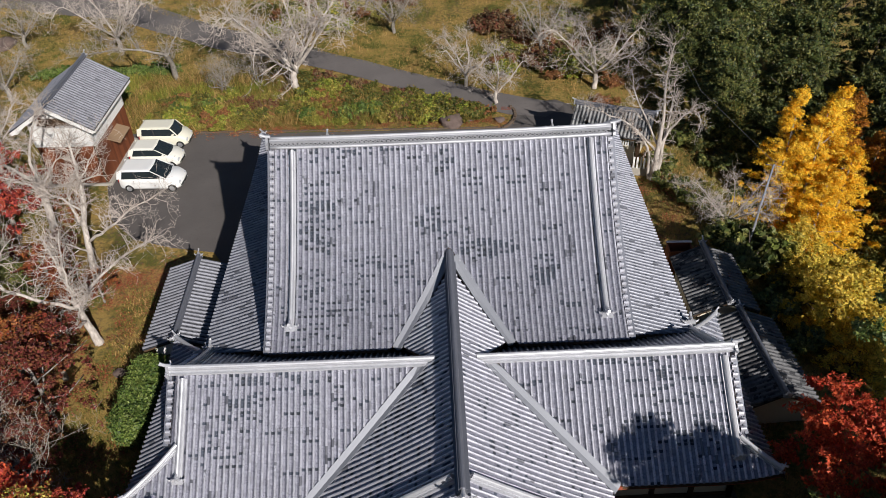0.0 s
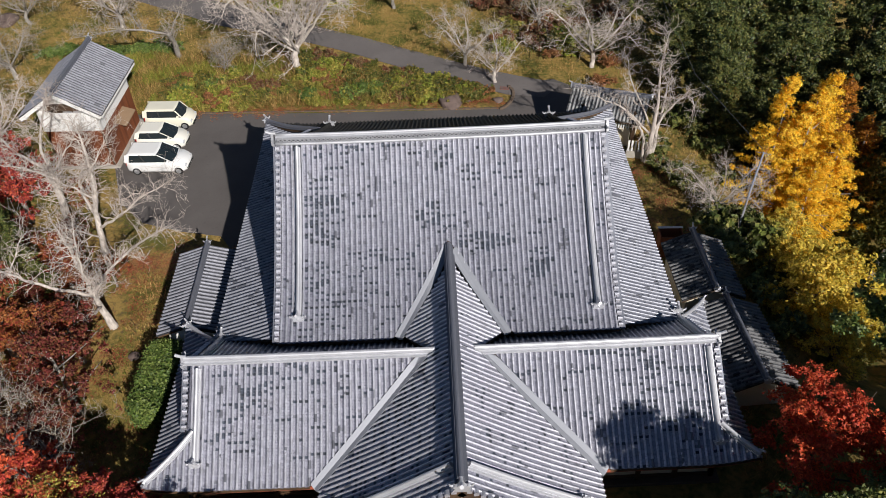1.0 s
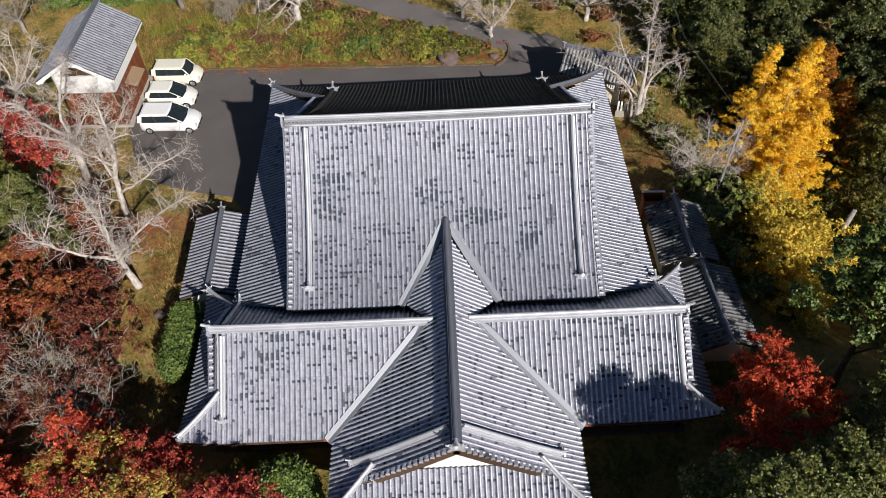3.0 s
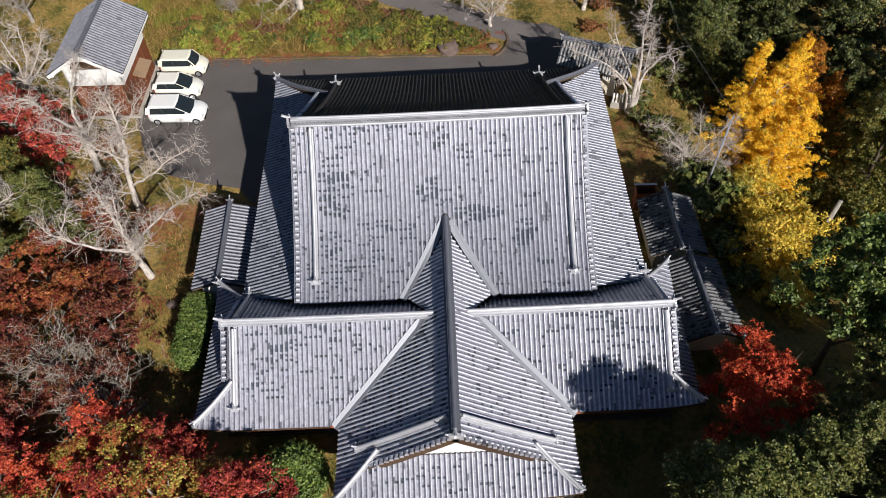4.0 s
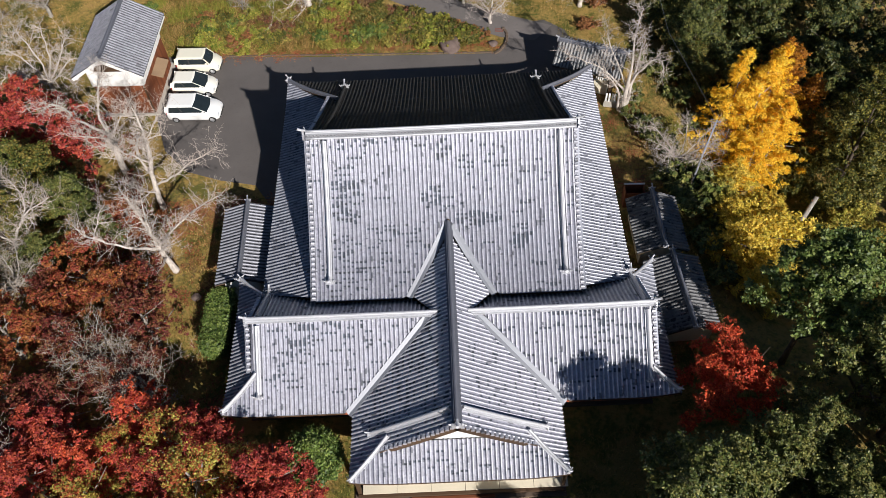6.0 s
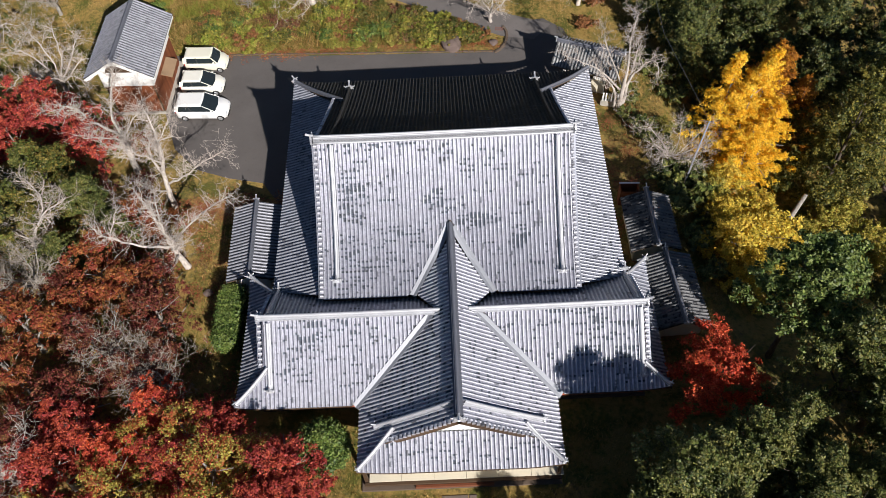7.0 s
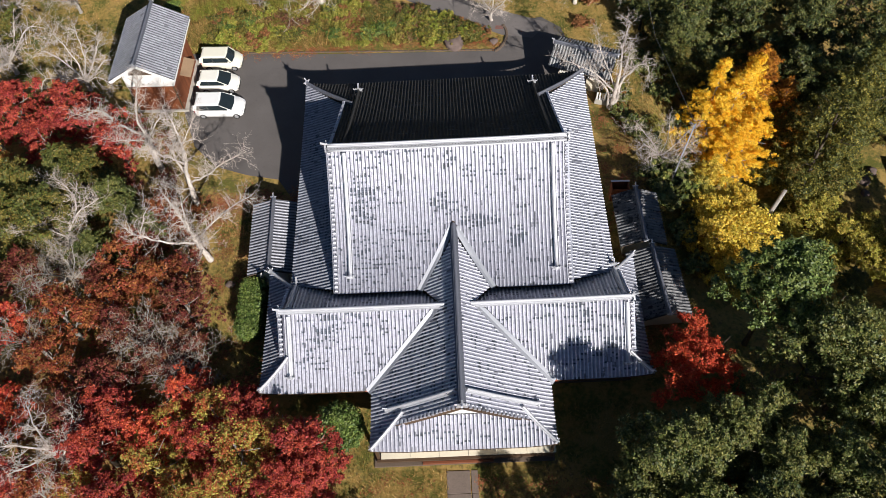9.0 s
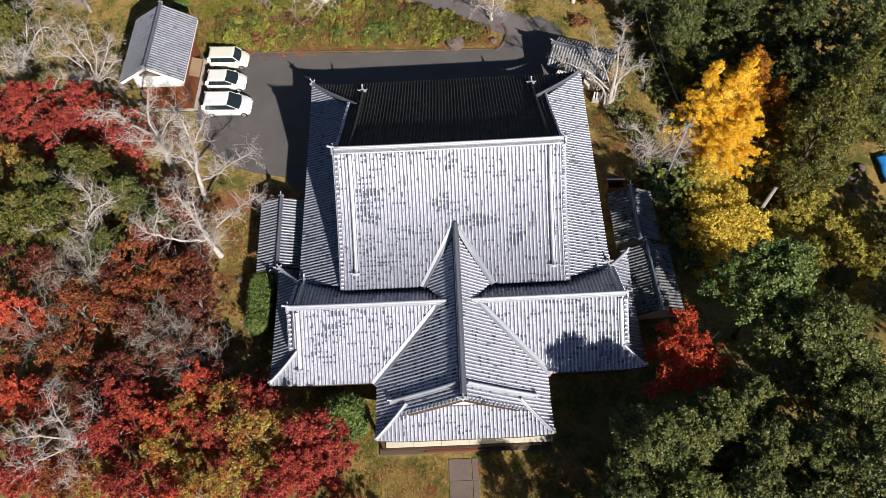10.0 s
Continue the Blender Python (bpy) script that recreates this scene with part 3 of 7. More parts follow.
hall.matrix_world = pose(0.15, 27, 0)
bpy.context.view_layer.update()
DECKS = {}
SIDE_SHADE = (TILE_SIDE, TILE_SIDE_PAN, "grey tiled side slope, coloured darker for weaker light")
ROOF_TILES = {"rear_roof": (TILE_NORTH_SHADE, TILE_NORTH_SHADE, "tiled roof slope facing north, coloured dark for its shade"), "side_roof": SIDE_SHADE, "corner_roof": SIDE_SHADE}
for roof_name, falls in ROOFS.items():
    deck = Geo()
    for outline, fall, zf, stains in falls:
        roof_deck(deck, outline, fall, zf, stains=stains, base=0.028)
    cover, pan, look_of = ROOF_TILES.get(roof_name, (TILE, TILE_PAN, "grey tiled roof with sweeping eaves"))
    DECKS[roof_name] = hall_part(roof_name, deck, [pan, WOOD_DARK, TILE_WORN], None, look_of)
bpy.context.view_layer.update()


# ---- ridges, ornaments, verges, flashing, walls of the hall ----
def ridge_outline(w, h, layers=3, cap=0.09):
    """Half-width w, height h: stacked flat courses under a round cap."""
    right, body = [], h - cap * 1.2
    for i in range(layers):
        wi = w * (1 - 0.4 * i / max(1, layers - 1)) if layers > 1 else w
        z0, z1 = body * i / layers, body * (i + 1) / layers
        right += [(wi * 0.8, z0), (wi * 0.8, z1 - 0.055), (wi, z1 - 0.05), (wi, z1)]
    right += [(cap * math.cos(a), body + cap * 1.2 * math.sin(a)) for a in (0.0, 0.5, 1.0)]
    return right + [(0, h)] + [(-u, z) for u, z in reversed(right)]


def ridge(parent, path, w, h, layers=3, cap=0.09, material=None, label="", name="ridge"):
    g = Geo()
    g.sweep(path, ridge_outline(w, h, layers, cap))
    return hall_part(name, g, material or RIDGE, parent, label)


def line(a, b, n, zf, dz=0.0):
    """Points on a roof between two places in plan."""
    return [(a[0] + (b[0] - a[0]) * i / n, a[1] + (b[1] - a[1]) * i / n, zf(a[0] + (b[0] - a[0]) * i / n, a[1] + (b[1] - a[1]) * i / n) + dz) for i in range(n + 1)]


def ornament_mesh():
    """Ridge-end tile: a horned shield with a boss and a round tile thrust out above it."""
    g = Geo()
    half = [(0.30, 0.0), (0.36, 0.10), (0.30, 0.22), (0.37, 0.34), (0.27, 0.42), (0.20, 0.36), (0.12, 0.46), (0.07, 0.60), (0.0, 0.66)]
    outline = half + [(-x, z) for x, z in reversed(half[:-1])]
    n = len(outline)
    g.add([(x, 0.0, z) for x, z in outline] + [(x * 0.86, -0.12, z * 0.92 + 0.02) for x, z in outline],
          [tuple(range(n)), tuple(range(2 * n - 1, n - 1, -1))] + [(i, n + i, n + (i + 1) % n, (i + 1) % n) for i in range(n)])
    for k in range(6):
        a, b = math.pi * k / 3, math.pi * (k + 1) / 3
        g.add([(0, -0.19, 0.26), (0.12 * math.cos(a), -0.12, 0.26 + 0.12 * math.sin(a)), (0.12 * math.cos(b), -0.12, 0.26 + 0.12 * math.sin(b))], [(0, 1, 2)])
    g.tube([(0, 0.12, 0.60, 0.07), (0, -0.12, 0.62, 0.075), (0, -0.30, 0.70, 0.08), (0, -0.36, 0.74, 0.085)], 8)
    for s in (-1, 1):
        g.tube([(s * 0.30, -0.03, 0.30, 0.06), (s * 0.42, -0.05, 0.36, 0.05), (s * 0.46, -0.05, 0.46, 0.025)], 5)
    return g.mesh("ridge_end_tile", RIDGE)


ORNAMENT = ornament_mesh()
RECESS_SHADE = simple("recess_shade", (0.03, 0.03, 0.033), 0.8, 0.0, 0.3)


def ornament(parent, x, y, z, facing, size=1.0):
    """facing: degrees from south towards east."""
    ob = new("ridge_end_tile", ORNAMENT)
    ob.matrix_world = pose(x, y, z, 0, 0, facing) @ Matrix.Diagonal((size, size, size, 1))
    return placed(ob, parent)


main, wing = DECKS["main_roof"], DECKS["entrance_roof"]
west, east = DECKS["west_range_roof"], DECKS["east_range_roof"]

# main ridge: bright foot course, pierced band, stacked courses, round cap
def crest(t, high, low):
    return low + (high - low) * abs(2 * t - 1) ** 3


main_ridge = Geo()
top_line = [(-7.55 + 15.4 * i / 30, MAIN_Y, crest(i / 30, 10.30, 10.22)) for i in range(31)]
main_profile = [(0.22, -0.06), (0.22, 0.05), (0.18, 0.09), (0.13, 0.09), (0.13, 0.25), (0.18, 0.27), (0.18, 0.31), (0.13, 0.33), (0.10, 0.36)]
main_ridge.sweep(top_line, main_profile + [(0.0, 0.40)] + [(-u, z) for u, z in reversed(main_profile)])
hall_part("ridge", main_ridge, RIDGE_BODY, main, "tall ridge with a pierced tile band")
for s in (-1, 1):
    roll = Geo()
    roll.tube([(x, MAIN_Y + s * 0.24, z + 0.04, 0.075) for x, y, z in top_line], 8)
    hall_part("ridge_foot", roll, RIDGE, main, "bright round course at the ridge's foot", smooth=True)
cap_roll = Geo()
cap_roll.tube([(x, MAIN_Y, z + 0.38, 0.085) for x, y, z in top_line], 8)
hall_part("ridge_cap", cap_roll, RIDGE, main, "round cap tiles", smooth=True)
lattice = Geo()
for i in range(76):
    x = -7.4 + 0.2 * i
    z = crest(min(1, max(0, (x + 7.55) / 15.4)), 10.30, 10.22)
    for s in (-1, 1):
        for lean in (-1, 1):
            lattice.sweep([(x - 0.09 * lean, MAIN_Y + s * 0.15, z + 0.10), (x, MAIN_Y + s * 0.16, z + 0.17), (x + 0.09 * lean, MAIN_Y + s * 0.15, z + 0.245)], [(0.02, -0.02), (0.02, 0.02), (-0.02, 0.02), (-0.02, -0.02)])
hall_part("ridge_band", lattice, RIDGE_BODY, main, "pierced wave tiles", kind="stuff")
# Near-black strips paint in the shade behind the pierced tiles.
for s in (-1, 1):
    back = Geo()
    back.box(-7.5, MAIN_Y + s * 0.137 - 0.005, 10.33, 7.8, MAIN_Y + s * 0.137 + 0.005, 10.46)
    hall_part("band_backing", back, RECESS_SHADE, main, "near-black strip standing for shade behind the wave tiles")
for x, face in ((-7.62, -90), (7.92, 90)):
    ornament(main, x, MAIN_Y, 10.2, face, 0.95)

# ridges that run down the slopes inside the verges, and hip ridges to the corners
for x in (-6.56, 6.90):
    ridge(main, line((x, 30.9), (x, 24.45), 14, z_main, 0.0), 0.14, 0.29, 2)
    ornament(main, x, 24.35, z_main(x, 24.3) - 0.02, 0, 0.8)
    # Rear ridges reuse the tile coloured dark for the north side's shade.
    ridge(main, line((x, 31.4), (x, 41.3), 16, z_main, 0.0), 0.15, 0.28, 2, 0.09, TILE_NORTH_SHADE)
    ornament(main, x, 41.4, z_main(x, 41.4) - 0.02, 180, 0.85)
for a, b, face in (((-6.75, 38.95), (-10.75, 42.95), 225), ((7.0, 38.95), (11.0, 42.95), 135)):
    ridge(main, line(a, b, 14, z_main, 0.02), 0.14, 0.26, 2, 0.09, RIDGE_DARK)
    ornament(main, b[0], b[1], z_main(*b), face, 0.65)

# front range
for x0, x1, tag in ((-11.0, -0.45, -90), (11.4, 1.2, 90)):
    block = west if x0 < 0 else east
    ridge(block, [(x0 + (x1 - x0) * i / 12, BLOCK_Y, 5.60 + 0.08 * (1 - i / 12) ** 3) for i in range(13)], 0.21, 0.40, 2, 0.1)
    ornament(block, x0, BLOCK_Y, 5.55, tag, 0.9)
for x, side in ((-10.45, -1), (11.0, 1)):
    block = west if x < 0 else east
    ridge(block, line((x, 21.6), (x, 18.35), 8, z_block), 0.16, 0.28, 2)
    ornament(block, x, 18.28, z_block(x, 18.3) - 0.02, 0, 0.7)
    ridge(block, line((x, 22.0), (x, 24.85 if side < 0 else 25.25), 8, z_block), 0.16, 0.28, 2)
    ornament(block, x, 24.95 if side < 0 else 25.35, z_block(x, 25.0), 180, 0.8)
for a, b, face in (((-10.5, 19.45), (-12.35, 17.6), -45), ((11.1, 18.95), (12.4, 17.7), 45), ((-10.75, 24.65), (-12.45, 26.35), 225), ((11.1, 25.0), (12.55, 26.45), 135)):
    block = west if a[0] < 0 else east
    ridge(block, line(a, b, 10, z_block, 0.02), 0.13, 0.26, 2)
    ornament(block, b[0], b[1], z_block(*b), face, 0.55)

# entrance range
ridge(wing, [(WING_X - 0.03 * (i / 14), 14.95 + 12.15 * i / 14, 6.44 + 0.10 * abs(1 - i / 14) ** 4 + 0.16 * (i / 14) ** 3) for i in range(15)], 0.25, 0.56, 3, 0.1, RIDGE_DARK, "dark rounded ridge")
ornament(wing, WING_X, 14.85, 6.42, 0, 0.95)
for s, x_end in ((-1, -4.3), (1, 5.0)):
    path = [(WING_X + s * 0.22, 15.85), (x_end, 15.85)]
    ridge(wing, line(*path, 12, z_wing), 0.17, 0.30, 2)
    ornament(wing, x_end + s * 0.05, 15.85, z_wing(x_end, 15.85), 90 * s, 0.6)
for a, b, face in (((-3.25, 15.5), (-5.25, 13.5), -45), ((4.0, 15.5), (5.95, 13.5), 45)):
    ridge(wing, line(a, b, 10, z_wing, 0.03), 0.13, 0.27, 2)
    ornament(wing, b[0], b[1], z_wing(*b), face, 0.5)

# zinc valleys between the ranges
def valley(parent, a, b, za, zb, w=0.22, steps=10):
    g = Geo()
    d = Vector((b[0] - a[0], b[1] - a[1], 0)).normalized()
    side = Vector((-d.y, d.x, 0))
    for i in range(steps + 1):
        t = i / steps
        x, y = a[0] + (b[0] - a[0]) * t, a[1] + (b[1] - a[1]) * t
        for k in (-1, 0, 1):
            px, py = x + side.x * w * k, y + side.y * w * k
            top = max(za(px, py), zb(px, py)) + (0.045 if k == 0 else 0.075)
            g.v += [(px, py, top), (px, py, top - 0.12)]
    for i in range(steps):
        q = 6 * i
        for c0, c1 in ((0, 2), (2, 4)):
            g.f += [(q + c0, q + c1, q + 6 + c1, q + 6 + c0), (q + c0 + 1, q + 6 + c0 + 1, q + 6 + c1 + 1, q + c1 + 1)]
        g.f += [(q, q + 6, q + 7, q + 1), (q + 4, q + 5, q + 11, q + 10)]
        g.m += [0] * 6
    g.f += [(0, 1, 3, 2), (2, 3, 5, 4)]
    g.m += [0, 0]
    return hall_part("valley_flashing", g, FLASHING, parent, "pale zinc valley strip")


valley(wing, (0.20, 26.9), (-2.06, 23.38), z_main, z_wing, 0.20)
valley(wing, (0.50, 26.9), (2.76, 23.38), z_main, z_wing, 0.20)
valley(wing, (-0.90, 21.75), (-5.56, 17.36), z_block, z_wing, 0.21)
valley(wing, (1.60, 21.75), (6.26, 17.5), z_block, z_wing, 0.21)

# gable ends: plaster walls, bargeboards
def gable(parent, pts, thick, axis, material, label):
    """An upright gable face through points (x, y, z)."""
    g = Geo()
    n = len(pts)
    off = (thick, 0, 0) if axis == "x" else (0, thick, 0)
    g.add(list(pts) + [(x + off[0], y + off[1], z + off[2]) for x, y, z in pts], [tuple(range(n)), tuple(range(2 * n - 1, n - 1, -1))] + [(i, n + i, n + (i + 1) % n, (i + 1) % n) for i in range(n)])
    return hall_part("gable_wall", g, material, parent, label)


for x in (-6.95, 7.2):
    ys = [23.6 + 16.2 * i / 16 for i in range(17)]
    gable(main, [(x, 23.6, 3.6)] + [(x, y, z_main(0, y) - 0.22) for y in ys] + [(x, 39.8, 3.6)], 0.12, "x", PLASTER, "white plaster gable")
for x in (-10.5, 10.9):
    block = west if x < 0 else east
    ys = [19.0 + 5.6 * i / 8 for i in range(9)]
    gable(block, [(x, 19.0, 3.0)] + [(x, y, z_block(0, y) - 0.22) for y in ys] + [(x, 24.6, 3.0)], 0.12, "x", PLASTER, "white plaster gable")
xs = [-3.3 + 7.3 * i / 12 for i in range(13)]
gable(wing, [(-3.3, 15.32, 3.7)] + [(x, 15.32, z_wing(x, 16.5) - 0.2) for x in xs] + [(4.0, 15.32, 3.7)], 0.12, "y", PLASTER, "white plaster gable")
barge = Geo()
for s in (-1, 1):
    barge.sweep([(WING_X + s * 3.6 * i / 10, 14.84, z_wing(WING_X + s * 3.6 * i / 10, 16.5) - 0.16) for i in range(11)], [(-0.04, -0.30), (0.04, -0.30), (0.04, 0.1), (-0.04, 0.1)])
hall_part("bargeboard", barge, WOOD_DARK, wing, "dark timber bargeboard")

# verge tiles: short round tiles laid across the gable edges
def verge_mesh():
    g = Geo()
    r = 0.095
    g.add([(-0.03, -r * c * 0.9, r * s * 0.9) for c, s in HALF] + [(0.17, -r * c, r * s + 0.01) for c, s in HALF] + [(0.17, -r, -0.10), (0.17, r, -0.10), (-0.03, r, -0.1), (-0.03, -r, -0.1)],
          [(k + 1, k, k + 6, k + 7) for k in range(5)] + [(6, 12, 13, 11, 10, 9, 8, 7), (6, 0, 15, 12), (5, 11, 13, 14)])
    return g.mesh("verge_tile", TILE)


VERGE = verge_mesh()


def verge_row(parent, start, end, zf, out, step=0.25, dz=0.03):
    """out: degrees of the way in which the tiles point."""
    n = round(math.dist(start, end) / step)
    for i in range(n):
        t = (i + 0.5) / n
        x, y = start[0] + (end[0] - start[0]) * t, start[1] + (end[1] - start[1]) * t
        ob = new("verge_tile", VERGE)
        ob.matrix_world = pose(x, y, zf(x, y) + dz, 0, 0, out)
        placed(ob, parent)


verge_row(main, (-7.42, 31.0), (-7.42, 23.45), z_main, 180)
verge_row(main, (7.72, 31.0), (7.72, 23.45), z_main, 0)
verge_row(main, (-7.42, 31.4), (-7.42, 39.6), z_main, 180)
verge_row(main, (7.72, 31.4), (7.72, 39.6), z_main, 0)
verge_row(west, (-10.87, 21.6), (-10.87, 19.5), z_block, 180)
verge_row(east, (11.27, 21.6), (11.27, 19.1), z_block, 0)
verge_row(west, (-10.87, 22.0), (-10.87, 24.5), z_block, 180)
verge_row(east, (11.27, 22.0), (11.27, 24.9), z_block, 0)
verge_row(wing, (WING_X - 0.15, 14.95), (-3.7, 14.95), lambda x, y: z_wing(x, 16.5), -90)
verge_row(wing, (WING_X + 0.15, 14.95), (4.4, 14.95), lambda x, y: z_wing(x, 16.5), -90)
for a, b, base in (((-7.6, 31.1), (-7.6, 23.45), main), ((7.9, 31.1), (7.9, 23.45), main), ((-11.03, 21.8), (-11.03, 19.5), west), ((11.43, 21.8), (11.43, 19.1), east)):
    board = Geo()
    board.sweep(line(a, b, 10, z_main if base is main else z_block, -0.06), [(-0.10, -0.14), (0.10, -0.14), (0.10, 0.05), (-0.10, 0.05)])
    hall_part("verge_board", board, RIDGE_DARK, base, "dark verge course")


# eave boards under the tile edges
def eave(parent, a, b, zf, material, n=14, drop=0.2):
    g = Geo()
    g.sweep(line(a, b, n, zf, -drop), [(0.05, -0.09), (0.05, 0.07), (-0.07, 0.07), (-0.07, -0.09)])
    return hall_part("eave_board", g, material, parent, "timber eave board")


eave(west, (-12.4, 17.52), (-5.5, 17.52), z_block, WOOD_EAVE)
eave(east, (6.2, 17.66), (12.4, 17.66), z_block, WOOD_EAVE)
eave(wing, (-5.25, 13.47), (5.95, 13.47), z_wing_front, WOOD_DARK)
eave(wing, (-5.28, 13.5), (-5.28, 17.4), z_wing, WOOD_DARK)
eave(wing, (5.98, 13.5), (5.98, 17.5), z_wing, WOOD_DARK)
eave(main, (-10.78, 25.2), (-10.78, 42.95), z_main_left, WOOD_DARK)
eave(main, (11.03, 25.2), (11.03, 42.95), z_main_right, WOOD_DARK)
eave(main, (-10.7, 42.98), (11.0, 42.98), z_main, WOOD_DARK)
eave(west, (-12.43, 17.6), (-12.43, 26.3), z_block_left, WOOD_DARK)
eave(east, (12.48, 17.7), (12.48, 26.3), z_block_right, WOOD_DARK)


# walls: plaster panels between posts, each face a part
def wall(a, b, z0, z1, material, label, posts=4, thick=0.16):
    d = Vector((b[0] - a[0], b[1] - a[1], 0))
    n = Vector((d.y, -d.x, 0)).normalized()
    g = Geo()
    g.prism([tuple((Vector((*p, 0)) + n * k)[:2]) for p, k in ((a, -thick), (b, -thick), (b, 0), (a, 0))][::-1], z0, z1)
    body = hall_part("wall", g, material, None, label)
    for i in range(posts + 1):
        p = Vector((*a, 0)) + d * (i / posts)
        q = Geo()
        q.box(p.x - 0.1, p.y - 0.1, z0 - 0.1, p.x + 0.1, p.y + 0.1, z1 + 0.05)
        hall_part("post", q, WOOD_DARK, body)
    q = Geo()
    for z in (z0, z1 - 0.5):
        q.sweep([tuple(Vector((a[0], a[1], z + 0.1)) + n * 0.03), tuple(Vector((b[0], b[1], z + 0.1)) + n * 0.03)], [(-0.05, -0.08), (0.05, -0.08), (0.05, 0.08), (-0.05, 0.08)])
    hall_part("rail", q, WOOD_DARK, body)


# West front wall is coloured dark to stand for eave and tree shade.
wall((-11.2, 18.7), (-4.2, 18.7), 0.3, 2.9, WOOD_DARK, "wall between posts, dark timber colour standing for its shade", 4)
wall((4.9, 18.8), (11.3, 18.8), 0.3, 2.9, CREAM, "cream plaster wall between dark posts", 4)
wall((-4.2, 18.7), (-4.2, 14.6), 0.3, 2.9, CREAM, "cream plaster wall between dark posts", 2)
wall((-4.2, 14.6), (4.9, 14.6), 0.5, 2.9, CREAM, "cream plaster wall between dark posts", 5)
wall((4.9, 14.6), (4.9, 18.8), 0.3, 2.9, CREAM, "cream plaster wall between dark posts", 2)
wall((-11.2, 25.3), (-11.2, 18.7), 0.3, 2.9, PLASTER, "white plaster wall between dark posts", 3)
wall((11.3, 18.8), (11.3, 25.3), 0.3, 2.9, PLASTER, "white plaster wall between dark posts", 3)
wall((-9.9, 42.2), (-9.9, 25.3), 0.3, 3.5, PLASTER, "white plaster wall between dark posts", 7)
wall((10.2, 25.3), (10.2, 42.2), 0.3, 3.5, PLASTER, "white plaster wall between dark posts", 7)
wall((10.2, 42.2), (-9.9, 42.2), 0.3, 3.4, PLASTER, "white plaster wall between dark posts", 8)
plinth = Geo()
plinth.box(-5.40, 13.32, -0.1, 6.1, 18.6, 0.12, 0, 0.02)
plinth.box(-11.6, 18.5, -0.1, 11.7, 26.0, 0.16, 0, 0.02)
plinth.box(-10.3, 25.9, -0.1, 10.6, 42.6, 0.2, 0, 0.02)
hall_part("plinth", plinth, EARTHSTONE, None, "earth-stained foundation kerb")
for i in range(6):
    x0 = -4.95 + i * 1.86
    veranda = Geo()
    veranda.box(x0, 13.72, 0.40, x0 + 1.84, 14.6, 0.46, 0, 0.008)
    hall_part("floor_panel", veranda, CREAM, None, "pale weathered veranda board")
beam = Geo()
beam.box(-5.2, 13.52, 0.26, 6.0, 13.72, 0.42, 0, 0.015)
hall_part("veranda_beam", beam, WOOD_DARK, None, "dark brown front beam")
stepping = Geo()
stepping.box(-2.3, 13.34, 0.12, 2.2, 13.52, 0.30, 0, 0.02)
hall_part("step", stepping, WOOD_RED, None, "red-brown timber step")
for x in (-5.1, 5.9):
    q = Geo()
    q.box(x - 0.1, 13.75, 0.1, x + 0.1, 13.95, 2.9, 0)
    hall_part("veranda_post", q, WOOD_DARK, None)


# ---- small tiled buildings ----
def gable_roof(owner, name, length, half, ridge_z, eave_z, at, tile, pan, label="", pitch=0.25):
    """A straight gabled tile roof along local y, its ridge over the local origin's axis."""
    slope = (ridge_z - eave_z) / half

    def zf(x, y):
        return ridge_z - slope * abs(x) + 0.02 * (abs(x) / half) ** 2

    deck, field = Geo(), Geo()
    slab = Geo()
    slab.sweep([(0, 0.02, 0), (0, length - 0.02, 0)], [(half - 0.04, eave_z - 0.16), (half - 0.04, eave_z - 0.06), (0, ridge_z - 0.06), (-half + 0.04, eave_z - 0.06), (-half + 0.04, eave_z - 0.16), (0, ridge_z - 0.16)])
    left, right = [(0, 0), (0, length), (-half, length), (-half, 0)], [(0, 0), (half, 0), (half, length), (0, length)]
    for outline, fall in ((left, WEST), (right, EAST)):
        roof_deck(deck, outline, fall, zf, 0.05, pitch)
        tile_field(field, outline, fall, zf, pitch, 0.3, 0.072, 1.0)
    roof = part(name, slab, WOOD_DARK, owner, label)
    deck.m = [1] * len(deck.m)
    deck.add(field.v, field.f, 0)
    part("tile_field", deck, [tile, pan], roof, kind="stuff")
    g = Geo()
    g.sweep([(0, -0.05, ridge_z), (0, length / 2, ridge_z - 0.03), (0, length + 0.05, ridge_z)], ridge_outline(0.16, 0.30, 2, 0.08))
    part("ridge", g, RIDGE_DARK, roof)
    for y, turn in ((-0.08, 0), (length + 0.08, 180)):
        o = new("ridge_end_tile", ORNAMENT)
        o.parent = roof
        o.matrix_local = pose(0, y, ridge_z - 0.05, 0, 0, turn) @ Matrix.Diagonal((0.5, 0.6, 0.6, 1))
    return roof, zf


def house_walls(owner, x0, y0, x1, y1, z0, top, material, label, thick=0.14):
    """Four upright walls, each of its own; top(x) gives the height of the gable ends."""
    for name, pts in (("wall", [(x0, y0), (x0 + thick, y1)]), ("wall", [(x1 - thick, y0), (x1, y1)])):
        g = Geo()
        g.box(pts[0][0], pts[0][1], z0, pts[1][0], pts[1][1], min(top(x0), top(x1)) - 0.05)
        part(name, g, material, owner, label)
    for y in (y0, y1 - thick):
        g = Geo()
        xs = [x0, (x0 + x1) / 2, x1]
        pts = [(x0, z0)] + [(x1, z0)] + [(x, top(x)) for x in reversed(xs)]
        n = len(pts)
        g.add([(x, y, z) for x, z in pts] + [(x, y + thick, z) for x, z in pts], [tuple(range(n)), tuple(range(2 * n - 1, n - 1, -1))] + [(i, n + i, n + (i + 1) % n, (i + 1) % n) for i in range(n)])
        part("gable_wall", g, material, owner, label)


